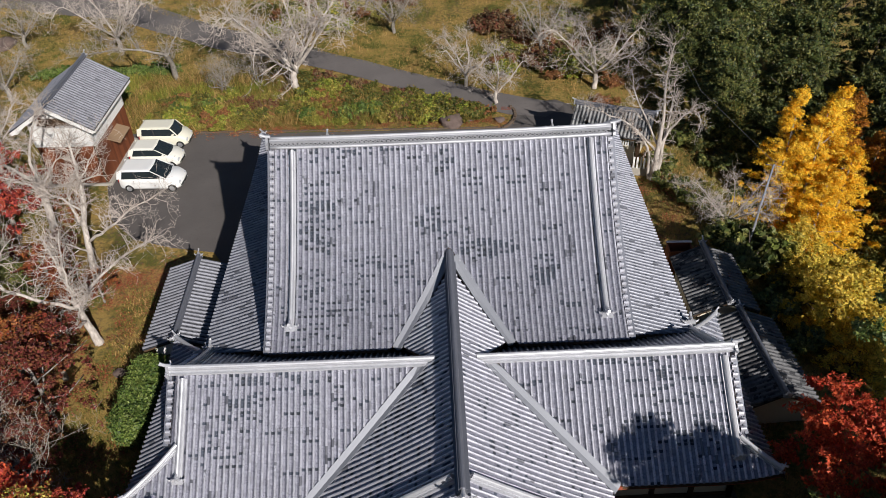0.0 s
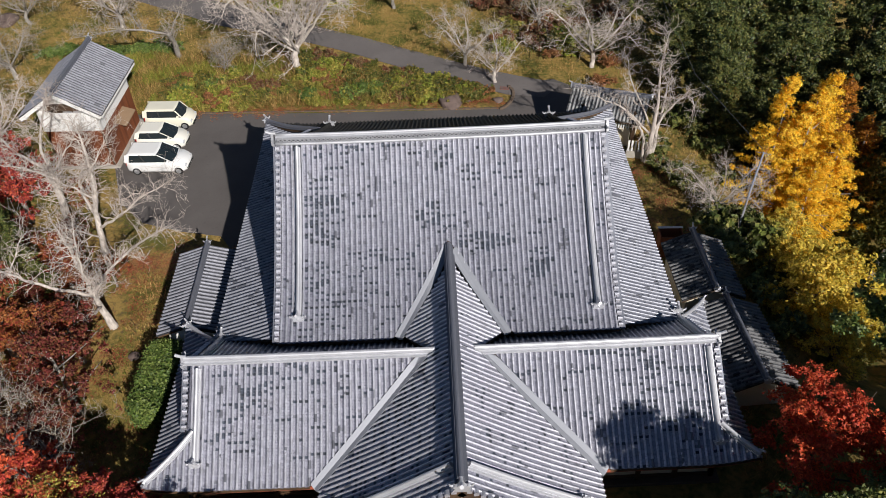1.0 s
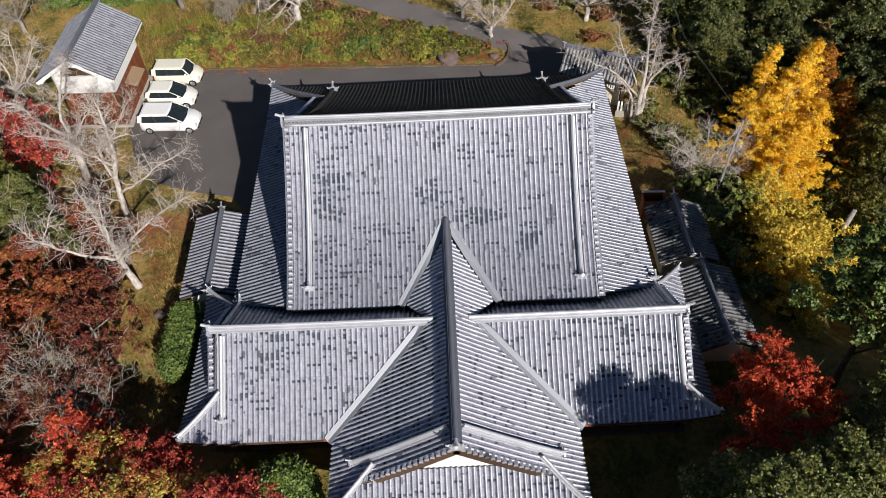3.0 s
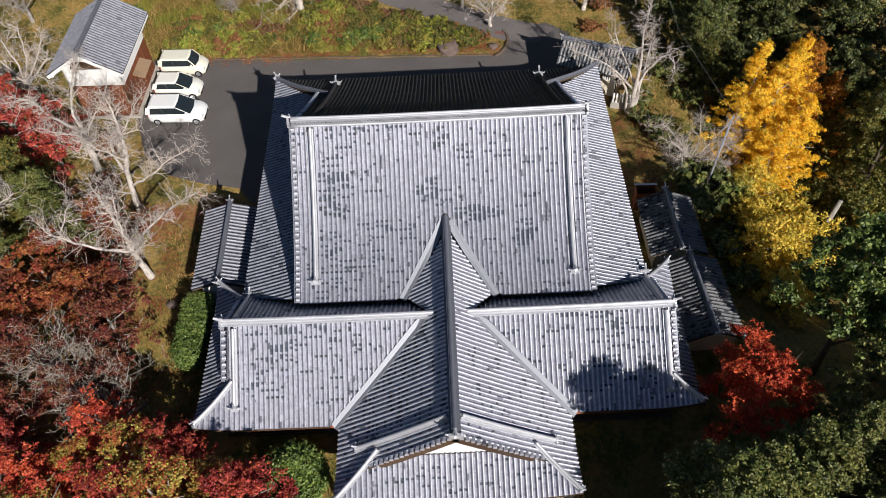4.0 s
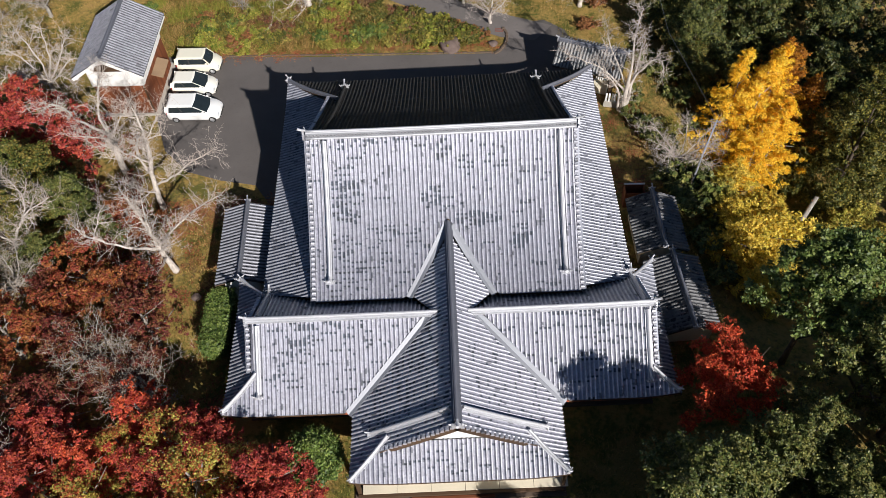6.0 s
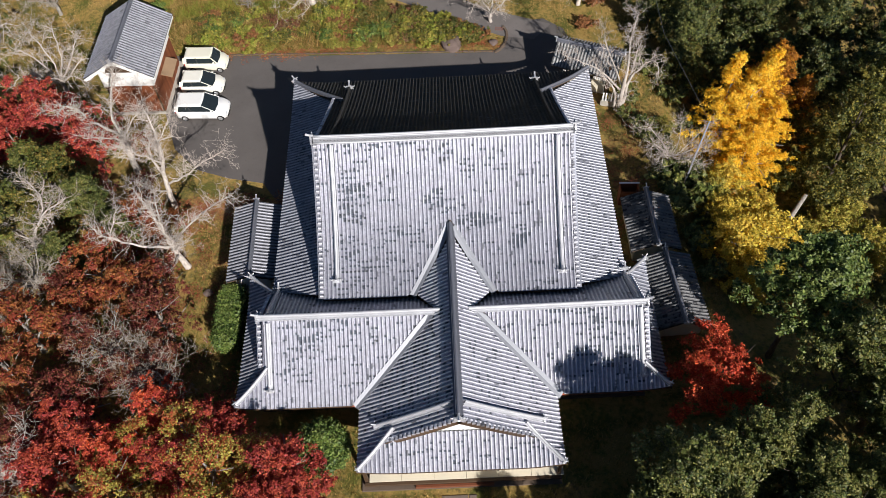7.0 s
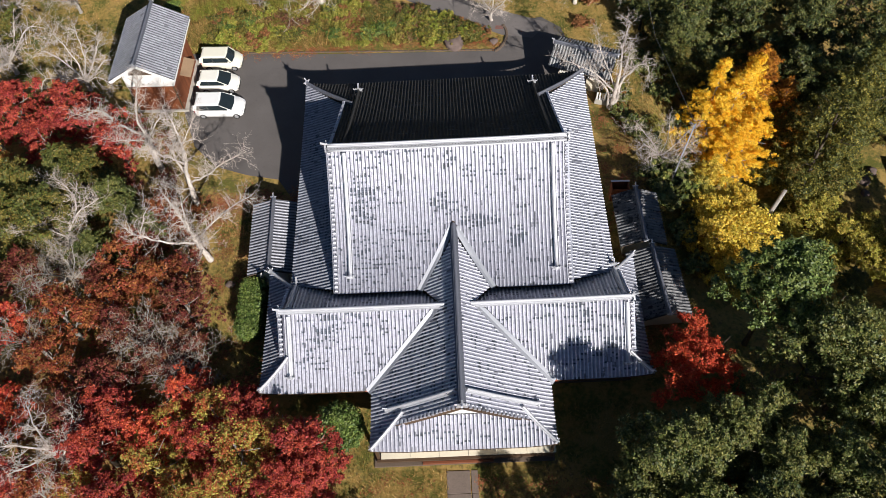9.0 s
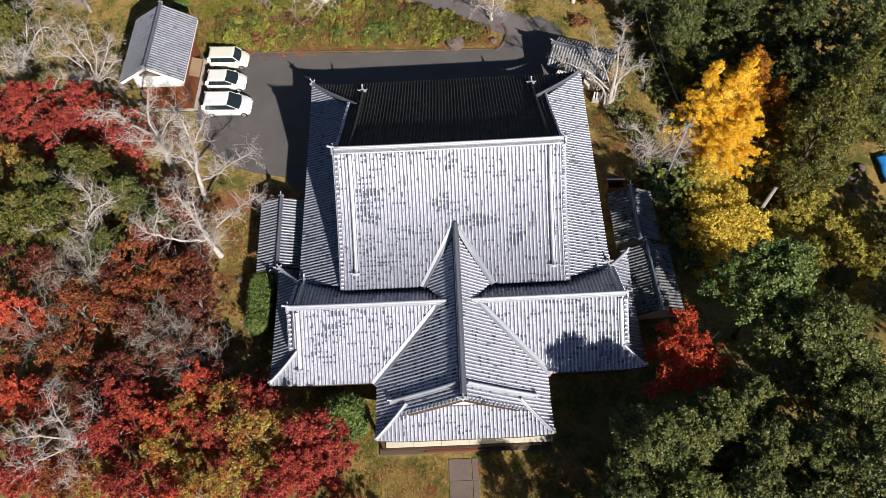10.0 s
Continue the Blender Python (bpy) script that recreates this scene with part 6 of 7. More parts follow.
def guided_tree(label, bark, at, trunk, boughs, seed, dense=5.0, reach=1.15, fine_bark=None, group=""):
    """A leafless tree whose trunk and main boughs follow given points; shoots and twigs grow from them."""
    rnd = random.Random(seed)
    owner = thing("bare_tree", label, "tree", at, group)
    fine = Geo()

    def shoot(p, d, length, r, level):
        pts, q, way = [(*p, r)], Vector(p), Vector(d).normalized()
        steps = 3 if level < 2 else 2
        for k in range(steps):
            way = (way + Vector((rnd.uniform(-0.5, 0.5), rnd.uniform(-0.5, 0.5), rnd.uniform(-0.3, 0.45)))).normalized()
            q = q + way * (length / steps)
            pts.append((*q, max(0.0065, r * (1 - 0.5 * (k + 1) / steps))))
        fine.tube(pts, 3)
        if level < 2:
            for i in range(4 if level == 0 else 3):
                k = rnd.randint(1, steps)
                spread = Vector((rnd.gauss(0, 1), rnd.gauss(0, 1), rnd.gauss(0.15, 0.8)))
                shoot(pts[k][:3], way * 0.7 + spread.normalized(), length * rnd.uniform(0.45, 0.75), pts[k][3] * 0.75, level + 1)

    def clothe(path, first):
        total = sum(math.dist(a[:3], b[:3]) for a, b in zip(path, path[1:]))
        n = max(4, int(total * dense))
        for i in range(n):
            t = first + (1 - first) * (i + rnd.random()) / n
            k = min(len(path) - 2, int(t * (len(path) - 1)))
            f = t * (len(path) - 1) - k
            a, b = Vector(path[k][:3]), Vector(path[k + 1][:3])
            spread = Vector((rnd.gauss(0, 1), rnd.gauss(0, 1), rnd.gauss(0.3, 0.8))).normalized()
            shoot(tuple(a.lerp(b, f)), (b - a).normalized() * 0.5 + spread, reach * rnd.uniform(0.55, 1.15), min(0.03, path[k][3] * 0.6), 0)

    g = Geo()
    path = smooth_path(trunk, rnd, 0.04)
    g.tube(path, 9)
    part("trunk", g, bark, owner, smooth=True)
    clothe(path, 0.45)
    for b in boughs:
        path = [(x, y, z, 0.74 * r) for x, y, z, r in smooth_path(b, rnd)]
        g = Geo()
        g.tube(path, 6)
        part("limb", g, bark, owner, smooth=True)
        clothe(path, 0.25)
    part("crown", fine, fine_bark or TWIG, owner, "leafless twigs")
    return owner


def spreading(rnd, count, fork, reach, high, thick, droop=0.0):
    """Boughs that fan out from a fork, each its own way."""
    boughs = []
    for i in range(count):
        a = 2 * math.pi * i / count + rnd.uniform(-0.35, 0.35)
        out, top = reach * rnd.uniform(0.7, 1.1), fork + high * rnd.uniform(0.55, 1.0)
        z0 = fork * rnd.uniform(0.7, 1.0)
        boughs.append([(0, 0, z0, thick), (0.35 * out * math.cos(a), 0.35 * out * math.sin(a), z0 + 0.45 * (top - z0), thick * 0.75), (0.75 * out * math.cos(a + 0.2), 0.75 * out * math.sin(a + 0.2), top, thick * 0.45),
                       (out * math.cos(a + 0.3), out * math.sin(a + 0.3), top + 0.25 - droop, thick * 0.15)])
    return boughs


guided_tree("large leafless tree with pale bleached bark and a broken limb", BARK_PALE, pose(-17.98, 29.5, 0),
            [(0.05, -0.05, -0.1, 0.27), (-0.1, 0, 0.9, 0.20), (-0.3, 0, 2.5, 0.15), (-0.35, 0.1, 3.2, 0.10)],
            [[(-0.15, -0.1, 1.6, 0.13), (0.05, -1.4, 2.4, 0.11), (-1.0, -2.2, 2.9, 0.09), (-1.96, -2.9, 3.2, 0.07)], [(-0.3, 0, 2.4, 0.15), (-1.65, -0.95, 4.0, 0.11), (-3.37, -0.9, 5.0, 0.07), (-4.28, -0.55, 5.5, 0.025)],
             [(-3.3, -0.9, 4.9, 0.06), (-2.9, -0.1, 5.8, 0.05), (-2.34, 0.5, 6.5, 0.02)], [(-0.3, 0, 2.5, 0.14), (1.1, 0.3, 4.0, 0.10), (2.58, 1.0, 5.0, 0.065), (4.34, 1.7, 5.5, 0.02)],
             [(-0.35, 0.1, 3.1, 0.12), (-0.3, 0.15, 5.0, 0.08), (-0.3, 1.1, 6.5, 0.02)], [(-0.3, 0, 2.7, 0.12), (-1.2, 1.2, 4.5, 0.08), (-2.2, 2.4, 5.8, 0.02)], [(-0.25, 0, 2.2, 0.10), (0.7, -0.9, 3.8, 0.06), (1.6, -1.6, 4.8, 0.018)]], 41)
guided_tree("leafless cherry tree with a tall bleached trunk and broken limbs", BARK_PALE, pose(-19.6, 34.7, 0),
            [(0, -0.1, -0.1, 0.26), (0.1, 0, 1.5, 0.19), (0.1, 0.3, 3.0, 0.155), (0.4, 0.75, 5.0, 0.13), (0.5, 1.2, 6.8, 0.08), (0.25, 1.7, 8.2, 0.03)],
            [[(0.1, 0.2, 2.5, 0.13), (1.6, -0.15, 3.5, 0.10), (3.0, 0, 4.5, 0.065), (5.1, 0.6, 5.5, 0.02)], [(0.1, 0.3, 3.0, 0.11), (-0.4, 0.85, 4.5, 0.09), (-0.25, 1.35, 5.5, 0.07), (1.5, 1.4, 6.0, 0.05)],
             [(0.1, 0, 1.8, 0.09), (-0.35, -0.75, 3.0, 0.06), (-0.9, -1.2, 4.0, 0.02)], [(0.3, 0.6, 4.3, 0.09), (-0.8, 0.3, 5.5, 0.06), (-2.0, 0.2, 6.6, 0.018)], [(0.45, 1.0, 6.0, 0.07), (1.3, 1.3, 7.0, 0.04), (2.0, 2.0, 8.0, 0.012)]], 42)
guided_tree("forked leafless cherry tree with pale limbs beside the storehouse", BARK_PALE, pose(-22.6, 37.6, 0),
            [(0, -0.1, -0.1, 0.30), (0, 0.1, 2.3, 0.21), (0.05, 0.25, 4.6, 0.16)],
            [[(0.05, 0.25, 4.5, 0.14), (-0.25, 0.95, 6.0, 0.11), (0.1, 2.2, 7.5, 0.07), (0.4, 2.6, 8.2, 0.03)], [(0.05, 0.25, 4.4, 0.15), (-1.8, 0.8, 5.5, 0.11), (-2.8, 1.2, 6.5, 0.07), (-4.1, 0.4, 6.9, 0.02)],
             [(0.05, 0.2, 4.2, 0.10), (1.2, 0.6, 5.6, 0.06), (2.0, 1.6, 6.6, 0.018)], [(0, 0.2, 4.0, 0.10), (-0.6, -0.9, 5.5, 0.06), (-1.5, -1.6, 6.3, 0.02)], [(0, 0.2, 3.6, 0.09), (0.9, -0.9, 4.9, 0.05), (1.5, -1.7, 5.6, 0.015)]], 46)
guided_tree("small leaning leafless tree among evergreens", BARK_PALE, pose(-27.6, 29.6, 0),
            [(0, 0, -0.1, 0.17), (0.1, 0.1, 2.0, 0.14), (0.4, 0.3, 3.6, 0.11)],
            [[(0.4, 0.3, 3.5, 0.10), (1.5, 1.0, 5.0, 0.08), (3.3, 1.6, 6.0, 0.03)], [(0.4, 0.3, 3.4, 0.10), (1.2, 2.2, 5.0, 0.07), (-0.3, 3.7, 6.0, 0.02)], [(0.3, 0.3, 3.2, 0.08), (-0.8, 0.2, 4.6, 0.05), (-1.8, -0.4, 5.4, 0.015)]], 47)
guided_tree("leafless tree with two pale trunks beside the gate", BARK_PALE, pose(13.7, 42.3, 0),
            [(0, 0, -0.2, 0.24), (0, -0.3, 2.0, 0.17), (0.1, -0.2, 4.5, 0.09), (-0.1, -0.1, 7.0, 0.05), (0.2, 0.2, 9.2, 0.02)],
            [[(0, -0.3, 2.1, 0.12), (-1.6, 0.3, 3.8, 0.08), (-3.4, 0.8, 4.5, 0.05), (-4.6, 1.2, 4.9, 0.015)], [(0, -0.3, 2.4, 0.11), (1.0, 0.2, 3.9, 0.08), (2.1, 0.3, 4.7, 0.055), (2.3, -1.0, 4.0, 0.02)],
             [(0, -0.25, 2.6, 0.10), (-1.2, 1.2, 5.0, 0.06), (-1.6, 2.2, 6.5, 0.015)], [(0.3, 0.1, -0.1, 0.20), (0.5, 0.2, 3.0, 0.13), (0.9, 1.0, 5.5, 0.03)], [(-0.2, 0.1, -0.1, 0.16), (-0.7, -0.3, 2.6, 0.10), (-2.0, -0.4, 4.3, 0.03)]], 48, 3.4, 0.95)
guided_tree("half-fallen leafless tree arching over the grass", BARK_GREY, pose(-20.8, 59.2, lift(-20.8, 59.2)),
            [(0, 0, -0.2, 0.26), (0.1, -0.7, 1.8, 0.20), (0.15, -1.6, 3.0, 0.17)],
            [[(0.15, -1.5, 2.9, 0.16), (-1.5, -2.6, 3.9, 0.11), (-4.0, -3.2, 4.1, 0.07), (-6.5, -3.7, 4.0, 0.02)], [(0.1, -1.2, 2.6, 0.10), (0.9, -0.6, 4.0, 0.06), (1.6, 0.2, 5.0, 0.015)], [(-1.4, -2.5, 3.8, 0.08), (-2.4, -1.4, 4.9, 0.05), (-3.4, -0.6, 5.6, 0.015)]], 49, fine_bark=TWIG_DULL)
rnd = random.Random(50)
for x, y, k, count, label in ((16.6, 36.6, 0.62, 7, "rounded leafless tree with forked grey twigs"), (-30.5, 47.2, 0.85, 8, "fan-shaped leafless tree with slender pale branches"), (-10.6, 56.5, 1.4, 10, "broad leafless cherry tree with spreading pale boughs"),
                              (2.4, 56.2, 0.72, 5, "young leafless tree with slender pale branches"), (4.6, 53.3, 0.68, 5, "young leafless tree leaning over the lane"), (12.2, 55.0, 0.95, 7, "leafless cherry tree on the grass slope"),
                              (-27.0, 65.0, 0.95, 7, "leafless cherry tree beside the lane"), (-35.4, 66.2, 0.8, 6, "leafless tree beside an upright stone"), (8.8, 61.5, 0.8, 6, "leafless tree on the far slope"), (-33.5, 57.0, 0.8, 6, "leafless grey tree on the meadow"),
                              (-3.4, 66.4, 0.8, 6, "leafless tree beyond the lane"), (-37.5, 49.5, 1.0, 7, "leafless tree above the maples")):
    lean = (rnd.uniform(-0.4, 0.4), rnd.uniform(-0.6, 0.1))
    guided_tree(label, BARK_PALE if count != 6 else BARK_GREY, pose(x, y, lift(x, y), 0, 0, rnd.uniform(-40, 40)) @ Matrix.Diagonal((k, k, k, 1)),
                [(0, 0, -0.3, 0.24), (lean[0] * 0.5, lean[1] * 0.5, 0.8, 0.19), (0, 0, 1.6, 0.13)], spreading(rnd, count, 1.5, 4.5, 3.6, 0.12, 0.9), 51 + count, 3.4, 1.35, TWIG if count != 6 else TWIG_DULL)
guided_tree("pale leafless tree leaning out of the maples", BARK_PALE, pose(-23.4, 13.4, 0), [(0, 0, -0.1, 0.2), (-0.4, 0.2, 3.0, 0.15), (-1.3, 0.6, 4.8, 0.11)],
            [[(-1.2, 0.5, 4.7, 0.10), (-2.6, 0.5, 5.6, 0.07), (-3.8, 0.2, 6.2, 0.02)], [(-1.0, 0.5, 4.4, 0.09), (-1.8, 1.8, 5.6, 0.05), (-2.2, 3.0, 6.4, 0.015)], [(-0.9, 0.4, 4.2, 0.08), (-2.0, -0.8, 5.2, 0.05), (-3.2, -1.6, 5.8, 0.015)],
             [(-0.6, 0.3, 3.6, 0.07), (0.3, 1.2, 5.0, 0.04), (0.6, 2.2, 5.8, 0.012)], [(-0.5, 0.2, 3.3, 0.07), (-0.6, -1.2, 4.6, 0.04), (-0.4, -2.2, 5.2, 0.012)]], 61)
for x, y, k in ((-26.4, 26.6, 0.85), (-20.6, 21.4, 0.8), (-28.4, 22.0, 0.8)):
    guided_tree("leafless tree among rust-brown autumn trees", BARK_GREY, pose(x, y, lift(x, y), 0, 0, 50 * x) @ Matrix.Diagonal((k, k, k, 1)), [(0, 0, -0.2, 0.2), (0.2, -0.1, 2.0, 0.15), (0, 0, 3.6, 0.12)], spreading(rnd, 6, 3.5, 2.8, 2.8, 0.10, 0.2), int(-x * 3), 2.6, 1.1, TWIG_DULL)
tree_c = bare_tree("spreading leafless tree with many fine grey twigs", BARK_GREY, 6.5, 1.2, 43, 3, (0.0, 0.0), 5, 0.11, 0.6, 3, TWIG_DULL)
plant(tree_c, [(-17.7, 20.3, 0.85), (-16.6, 56.6, 0.55), (-28.2, 28.4, 0.7), (-14.0, 58.2, 0.5)], 43)

# shrubs on the bank and clipped bushes
def shrub(label, leaf, seed, size=0.075, spread=1.25, high=0.7, count=14):
    rnd = random.Random(seed)
    owner = thing("shrub", label, "shrub", group="bank shrubs")
    pads = [(rnd.uniform(-0.6, 0.6) * spread, rnd.uniform(-0.6, 0.6) * spread, high * rnd.uniform(0.3, 0.75), rnd.uniform(0.15, 0.42) * spread, 0.75) for _ in range(count)]
    g = Geo()
    for i in range(5):
        a = 1.3 * i
        g.tube([(0, 0, 0, 0.025), (0.25 * math.cos(a), 0.25 * math.sin(a), high * 0.4, 0.018), (0.5 * math.cos(a), 0.5 * math.sin(a), high * 0.8, 0.006)], 4)
    part("stem", g, BARK_DARK, owner)
    part("foliage", leaf_cloud("foliage", leaf, pads, 170, size, seed), None, owner)
    return owner


rnd = random.Random(77)
bank = [(x, y) for x, y in ((rnd.uniform(-21, 4.6), 0) for _ in range(210))]
bank = [(x, 51.2 + rnd.random() ** 1.3 * (1.0 + 4.6 * min(1.0, max(0.15, (5.5 - x) / 14)))) for x, _ in bank]
bank = [(x, y) for x, y in bank if y < 50.9 + max(0.8, (4.9 - x) * 0.62)]
kinds = [shrub("bright green leafy shrub on the bank", leaf_material("bank_green_leaves", (0.13, 0.18, 0.025), (0.31, 0.35, 0.055), (0.40, 0.33, 0.07), 0.3, 0.3), 51), shrub("dark green low shrub on the bank", LEAF_OLIVE, 52), shrub("rust-red autumn shrub on the bank", LEAF_FERN, 53),
         shrub("dull brown withered shrub on the bank", leaf_material("withered_leaves", (0.14, 0.09, 0.05), (0.28, 0.19, 0.09), (0.20, 0.07, 0.04)), 54), shrub("yellow-green grassy shrub on the bank", leaf_material("bank_yellow_leaves", (0.28, 0.24, 0.05), (0.48, 0.38, 0.10), (0.20, 0.21, 0.04)), 55, 0.07, 1.1, 0.5)]
for i, master in enumerate(kinds):
    plant(master, [(x, y, rnd.uniform(0.5, 1.15)) for x, y in (bank[i::15] if i in (2, 3) else bank[i::5] + bank[(i + 2) % 5::9])], 60 + i, 0.05, "bank shrubs")
east_bush = shrub("dark shrub under the trees", LEAF_GREEN, 56, 0.11, 1.2, 1.4, 14)
plant(east_bush, [(17.0, 33.2, 1.9), (16.4, 34.4, 1.6), (17.9, 35.2, 1.5), (14.5, 43.3, 1.0), (15.2, 39.6, 1.1), (16.2, 35.2, 1.0), (17.8, 33.8, 1.2), (16.2, 38.0, 1.0), (14.2, 41.4, 0.8), (18.4, 31.4, 1.2), (17.2, 29.6, 1.1), (19.6, 41.2, 1.3), (18.2, 43.8, 1.2), (16.6, 46.6, 1.2), (17.6, 27.0, 1.1)], 66, 0.05, "east shrubs")
far_spots = [(rnd.uniform(4.5, 15.5), rnd.uniform(57.5, 68)) for _ in range(34)] + [(rnd.uniform(-16, 4), rnd.uniform(66, 74)) for _ in range(22)]
for i in range(5):
    plant(copy_thing(kinds[i], pose(0, 0, 0)), [(x, y, rnd.uniform(0.8, 1.7)) for x, y in far_spots[i::5]], 75 + i, 0.05, "slope shrubs")
lane_spots = [(4.0 - 1.3 * i + rnd.uniform(-0.4, 0.4), 50.6 + 0.72 * i + rnd.uniform(-0.5, 0.2)) for i in range(1, 14)]
plant(copy_thing(kinds[1], pose(0, 0, 0)), [(x, y, rnd.uniform(0.8, 1.2)) for x, y in lane_spots[::2]], 85, 0.05, "bank shrubs")
plant(copy_thing(kinds[3], pose(0, 0, 0)), [(x, y, rnd.uniform(0.8, 1.2)) for x, y in lane_spots[1::2]], 86, 0.05, "bank shrubs")
east_gold = copy_thing(kinds[4], pose(0, 0, 0))
plant(east_gold, [(18.9, 35.2, 1.3), (20.0, 37.2, 1.3), (16.8, 40.2, 1.1), (19.4, 31.8, 1.5), (20.6, 30.2, 1.4), (22.0, 28.6, 1.4)], 67, 0.05, "east shrubs")


def clipped(name, label, outline, high, seed):
    """A clipped bush: leaves close over a rounded core."""
    owner = thing(name, label, "bush")
    pads = [(x, y, z, r, 1.0) for x, y, z, r in outline]
    core = Geo()
    core.tube([(outline[0][0], outline[0][1], 0, 0.08), (outline[0][0], outline[0][1], high * 0.6, 0.05)], 6)
    part("stem", core, BARK_DARK, owner)
    part("foliage", leaf_cloud("foliage", LEAF_HEDGE, pads, 620, 0.06, seed, 0.1, 60, 0.25), None, owner)
    return owner


hedge_pads = [(dx, dy, dz, 0.48) for dx in (-0.42, 0.0, 0.42) for dy in (-1.75, -1.3, -0.85, -0.4, 0.05, 0.5, 0.95, 1.4, 1.8) for dz in (0.45, 1.0, 1.5)]
plant(clipped("clipped_hedge", "dense clipped green hedge beside the hall", hedge_pads, 1.9, 71), [(-14.1, 24.55, 1.0)], 71)
bpy.data.objects["clipped_hedge"].matrix_basis = pose(-14.1, 24.55, 0, 0, 0, -2)
ball = [(1.0 * math.sin(p) * math.cos(q), 1.0 * math.sin(p) * math.sin(q), 1.15 + 0.80 * math.cos(p), 0.40) for p in (0.0, 0.5, 0.95, 1.4, 1.9) for q in (0, 0.63, 1.26, 1.88, 2.5, 3.14, 3.77, 4.4, 5.03, 5.65)]
plant(clipped("round_bush", "round clipped evergreen bush by the entrance", ball, 2.0, 72), [(-7.6, 15.5, 1.28)], 72)

# tufts of dry and green grass
def tufts(name, label, material, spots, seed, high=0.28):
    rng = np.random.default_rng(seed)
    g_v, n = [], len(spots)
    c = np.array(spots)
    a = rng.random(n) * 6.283
    h = high * (0.5 + rng.random(n))
    lean = rng.normal(size=(n, 2)) * 0.45 * h[:, None]
    w = 0.008 + 0.016 * rng.random(n)
    dx, dy = np.cos(a) * w, np.sin(a) * w
    v = np.stack([c + np.stack([-dx, -dy, 0 * w], 1), c + np.stack([dx, dy, 0 * w], 1), c + np.stack([lean[:, 0] + dx * 0.3, lean[:, 1] + dy * 0.3, h], 1), c + np.stack([lean[:, 0] - dx * 0.3, lean[:, 1] - dy * 0.3, h], 1)], 1).reshape(-1, 3)
    me = bpy.data.meshes.new(name)
    me.vertices.add(4 * n)
    me.vertices.foreach_set("co", v.ravel())
    me.loops.add(4 * n)
    me.loops.foreach_set("vertex_index", np.arange(4 * n, dtype=np.int32))
    me.polygons.add(n)
    me.polygons.foreach_set("loop_start", np.arange(0, 4 * n, 4, dtype=np.int32))
    me.materials.append(material)
    me.update()
    return tagged(new(name, me), label, "grass", kind="stuff")


STRAW = leaf_material("straw_blades", (0.36, 0.21, 0.07), (0.54, 0.36, 0.14), (0.16, 0.15, 0.03), 0.2, 0.2)
BLADES = leaf_material("green_blades", (0.09, 0.11, 0.02), (0.20, 0.21, 0.04), (0.30, 0.22, 0.06), 0.2, 0.2)


def free(x, y):
    """Grass grows away from paving, lane and roofs."""
    if y < 13.2 and -0.75 < x < 1.5 or -13.5 < x < 13 and 13.0 < y < 44 and not (y < 17 and (x < -5.6 or x > 6.4)):
        return False
    if 33.5 < y < 50.8 and -22.3 < x < 12.5:
        return False
    lane = 55.2 - 0.60 * (x + 0.5) if x < 4 else 52.0
    return not (abs(y - lane) < 2.4 and -46 < x < 10)


rnd = random.Random(5)
green, straw = [], []
while len(green) + len(straw) < 120000:
    zone = rnd.random()
    if zone < 0.62:
        x, y = rnd.uniform(-45, 17), rnd.uniform(50.5, 84)
    elif zone < 0.8:
        x, y = rnd.uniform(-9, 12), rnd.uniform(6, 17)
    else:
        x, y = rnd.choice((rnd.uniform(-17.5, -12.8), rnd.uniform(11.2, 18))), rnd.uniform(18, 46)
    if not free(x, y):
        continue
    n = noise.noise(Vector((x * 0.35, y * 0.35, 1.0))) + 0.5 * noise.noise(Vector((x * 1.4, y * 1.4, 2.0)))
    (green if n > (0.45 if y < 13.5 else -0.05 if x < -12 and y < 46 else 0.05) else straw).append((x, y, lift(x, y) - 0.03))
tufts("grass", "dry straw-coloured grass tufts", STRAW, straw, 81, 0.20)
tufts("grass", "short green grass tufts", BLADES, green, 82, 0.16)
tall_straw, tall_green = [], []
while len(tall_straw) + len(tall_green) < 26000:
    x, y = rnd.uniform(-25, 5), rnd.uniform(50.9, 60)
    if y > min(59.5, 53.0 - 0.60 * (x + 0.5)):
        continue
    n = noise.noise(Vector((x * 0.3, y * 0.45, 5.0))) + 0.6 * noise.noise(Vector((x * 1.1, y * 1.1, 6.0)))
    if abs(n) > 0.12:
        (tall_green if n > 0.18 else tall_straw).append((x, y, lift(x, y) - 0.03))
tufts("tall_grass", "tall dry straw grass on the bank", STRAW, tall_straw, 83, 0.55)
tufts("tall_grass", "tall fresh green grass on the bank", leaf_material("fresh_blades", (0.15, 0.20, 0.03), (0.34, 0.36, 0.06), (0.40, 0.32, 0.08), 0.2, 0.3), tall_green, 84, 0.50)


# fallen leaves
def fallen(name, label, material, spots, seed):
    pads = [(x, y, lift(x, y) + 0.02, 0.5, 0.0) for x, y in spots]
    me = leaf_cloud(name, material, pads, 55, 0.055, seed, 3.0, 9, 0.5)
    co = np.empty(3 * len(me.vertices), dtype=np.float32)
    me.vertices.foreach_get("co", co)
    co = co.reshape(-1, 3)
    ground_z = np.array([lift(float(x), float(y)) for x, y in co[::4, :2]]).repeat(4)
    co[:, 2] = ground_z + 0.012 + np.abs(co[:, 2] - ground_z) % 0.04
    me.vertices.foreach_set("co", co.ravel())
    return tagged(new(name, me), label, "leaves", kind="stuff")


rnd = random.Random(9)
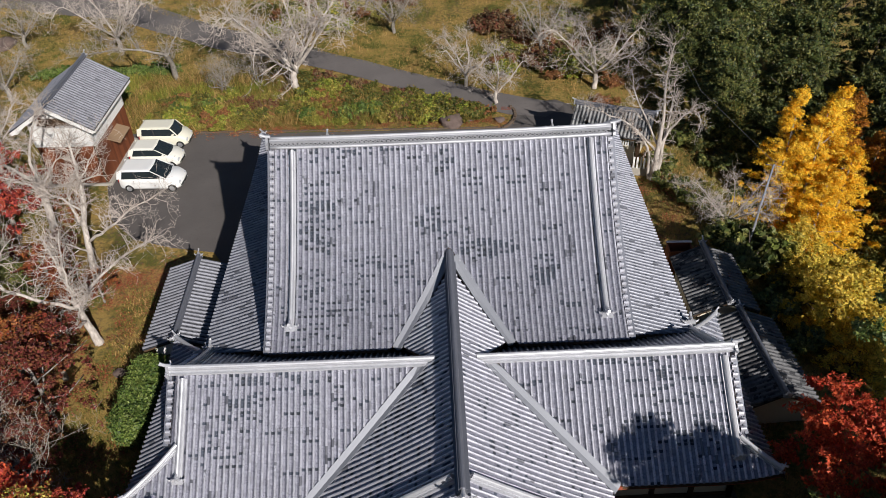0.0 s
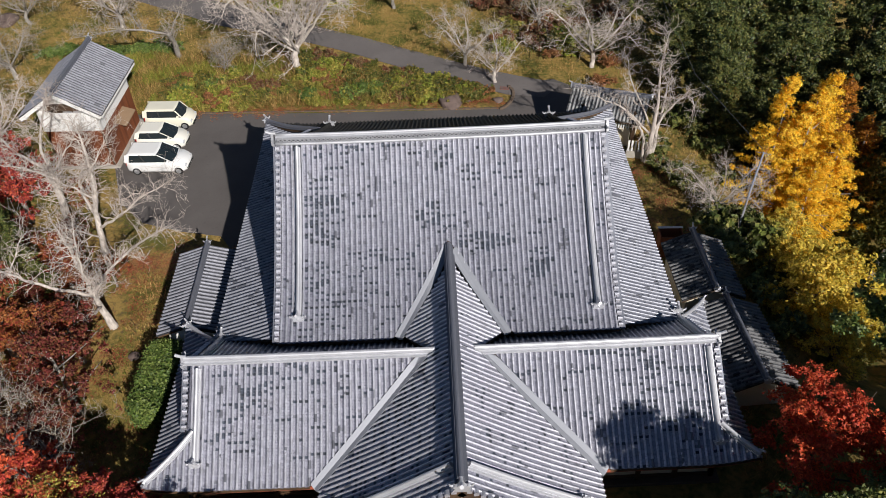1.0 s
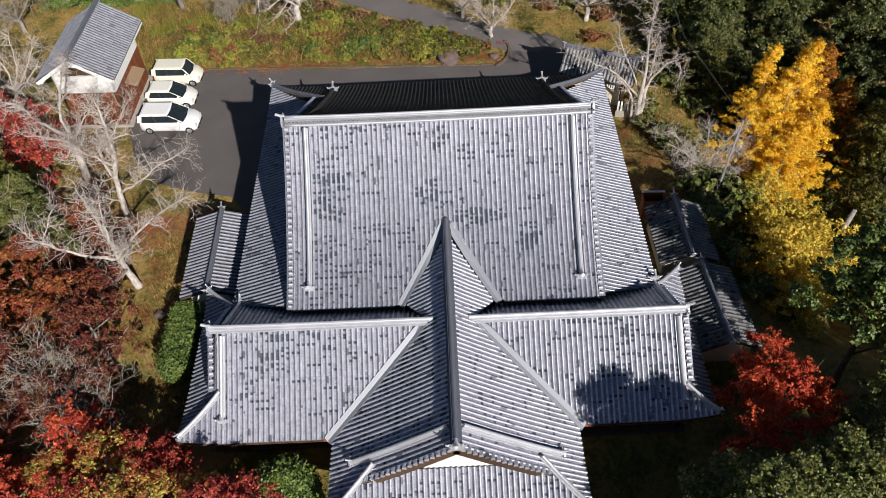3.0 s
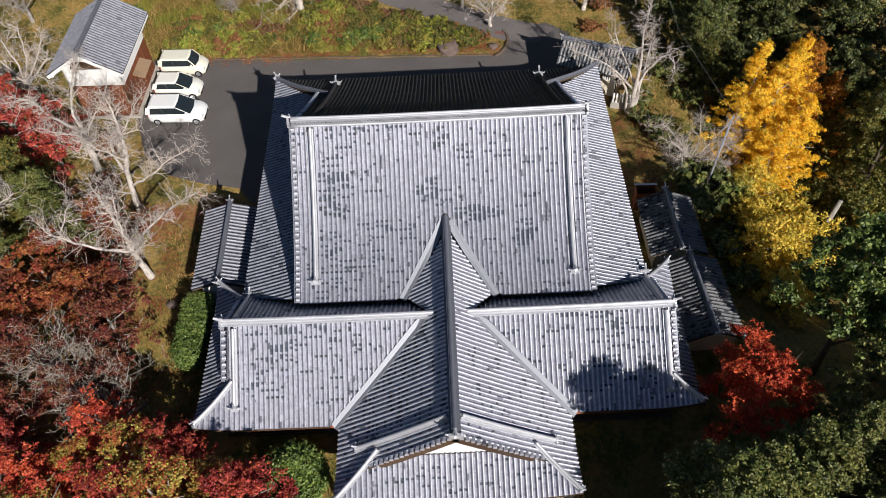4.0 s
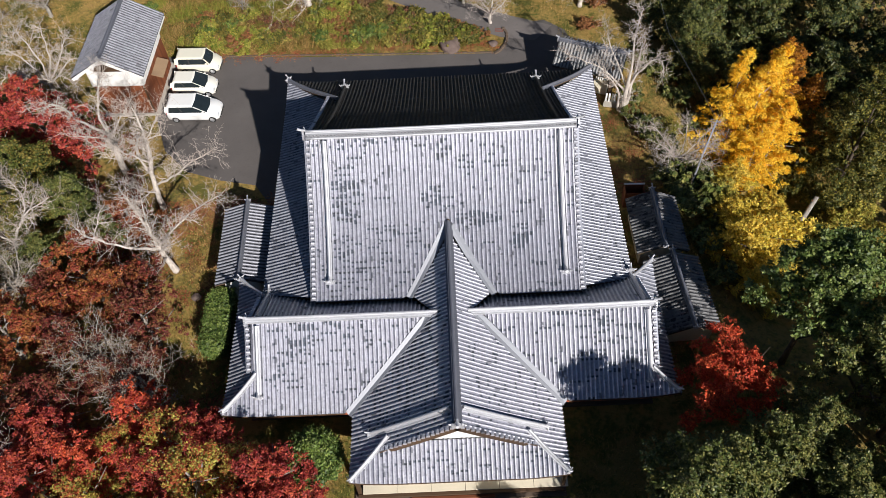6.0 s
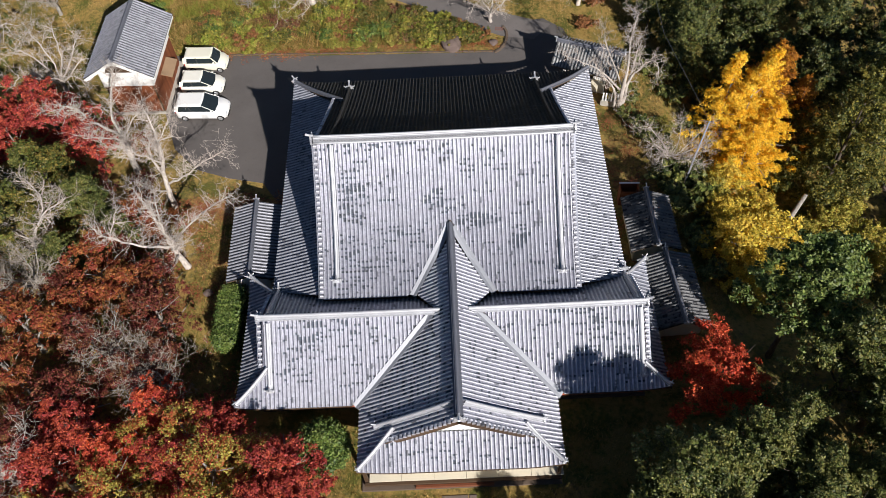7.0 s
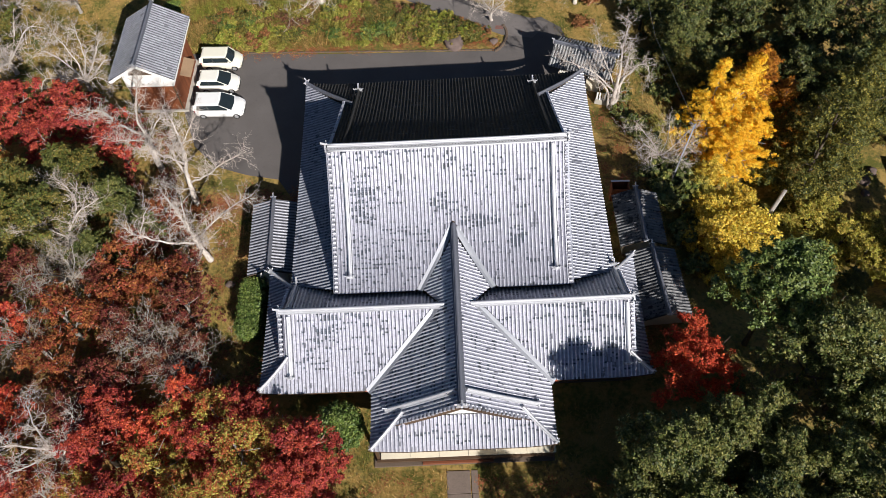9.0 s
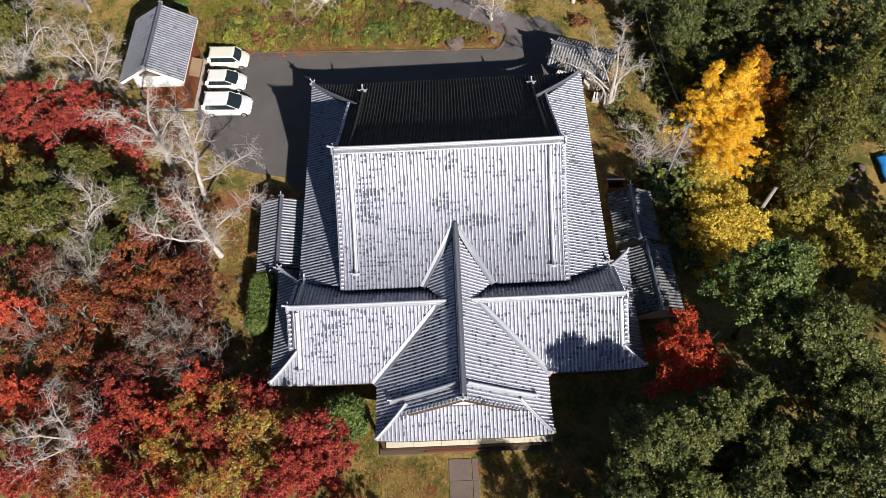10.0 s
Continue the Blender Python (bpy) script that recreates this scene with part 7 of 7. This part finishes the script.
LITTER = leaf_material("fallen_leaves", (0.20, 0.10, 0.045), (0.38, 0.20, 0.08), (0.30, 0.08, 0.04), 0.2, 0.1)
under = [(rnd.uniform(-30, -13), rnd.uniform(9, 36)) for _ in range(700)] + [(rnd.uniform(-9, 11), rnd.uniform(7, 12.5)) for _ in range(90)]
edge = [(rnd.uniform(-19, -11), rnd.gauss(34.4, 0.45)) for _ in range(70)] + [(rnd.uniform(-21, 5), rnd.gauss(50.6, 0.25)) for _ in range(80)] + [(rnd.uniform(12, 15), rnd.uniform(20, 46)) for _ in range(90)]
fallen("fallen_leaves", "brown fallen leaves on the ground", LITTER, under + edge, 91)


# low cover on the bank between car park and lane
rnd = random.Random(12)
spots = []
while len(spots) < 620:
    x, y = rnd.uniform(-24, 5), rnd.uniform(51.0, 63)
    if y < min(62.0, 53.2 - 0.60 * (x + 0.5)) and y < 59.5:
        spots.append((x, y, lift(x, y) + 0.04, rnd.uniform(0.25, 0.6), 0.35))
cover = leaf_cloud("ground_cover", LEAF_COVER, spots, 110, 0.06, 92, 0.6, 8, 0.3)
tagged(new("ground_cover", cover), "low golden-green leafy cover on the bank", "ground cover", kind="stuff")
row = shrub("dark green low hedge along the lane", LEAF_HEDGE, 57, 0.065, 1.2, 0.7, 16)
plant(row, [(-32.0 + 1.15 * i, 60.6 + 0.25 * math.sin(i) - 0.02 * i, 0.95) for i in range(10)], 68, 0.05, "lane hedge")
fresh = shrub("fresh green leafy bush on the bank", LEAF_HEDGE, 58, 0.07, 1.2, 0.9, 16)
plant(fresh, [(-19.4, 53.3, 0.9), (-17.4, 54.4, 1.0), (-9.6, 52.2, 0.9), (-6.4, 52.0, 1.1), (-5.0, 52.4, 1.1), (-1.2, 51.6, 0.8), (-24.6, 56.4, 1.2)], 69, 0.05, "bank shrubs")
ember = shrub("orange-brown autumn bush by the lane", LEAF_FERN, 59, 0.07, 1.2, 0.9, 16)
plant(ember, [(3.6, 51.5, 0.9), (2.6, 52.0, 0.8), (-7.6, 54.2, 0.9), (9.4, 56.6, 0.9), (12.6, 52.2, 1.0), (13.4, 55.0, 1.1), (-12.6, 52.4, 0.8)], 70, 0.05, "bank shrubs")


# ---- round cover tiles, laid last; those over the entrance eave are single tiles ----
ONE_TILE = round_tile_mesh("roof_tile", TILE, 0.28)
for roof_name, falls in ROOFS.items():
    field = Geo()
    for outline, fall, zf, _ in falls:
        if zf is z_wing_front:
            for p, down, across, last in tile_runs(outline, fall, zf):
                d = down.normalized()
                up = across.cross(d).normalized()
                up = up if up.z > 0 else -up
                turn = Matrix((d.cross(up) * -1, d * -1, up)).transposed().to_4x4()
                tile = new("roof_tile", ONE_TILE)
                tile.matrix_world = Matrix.Translation(p) @ turn @ Matrix.Diagonal((1, down.length / 0.28, 1, 1))
                placed(tile, DECKS[roof_name])
        else:
            tile_field(field, outline, fall, zf)
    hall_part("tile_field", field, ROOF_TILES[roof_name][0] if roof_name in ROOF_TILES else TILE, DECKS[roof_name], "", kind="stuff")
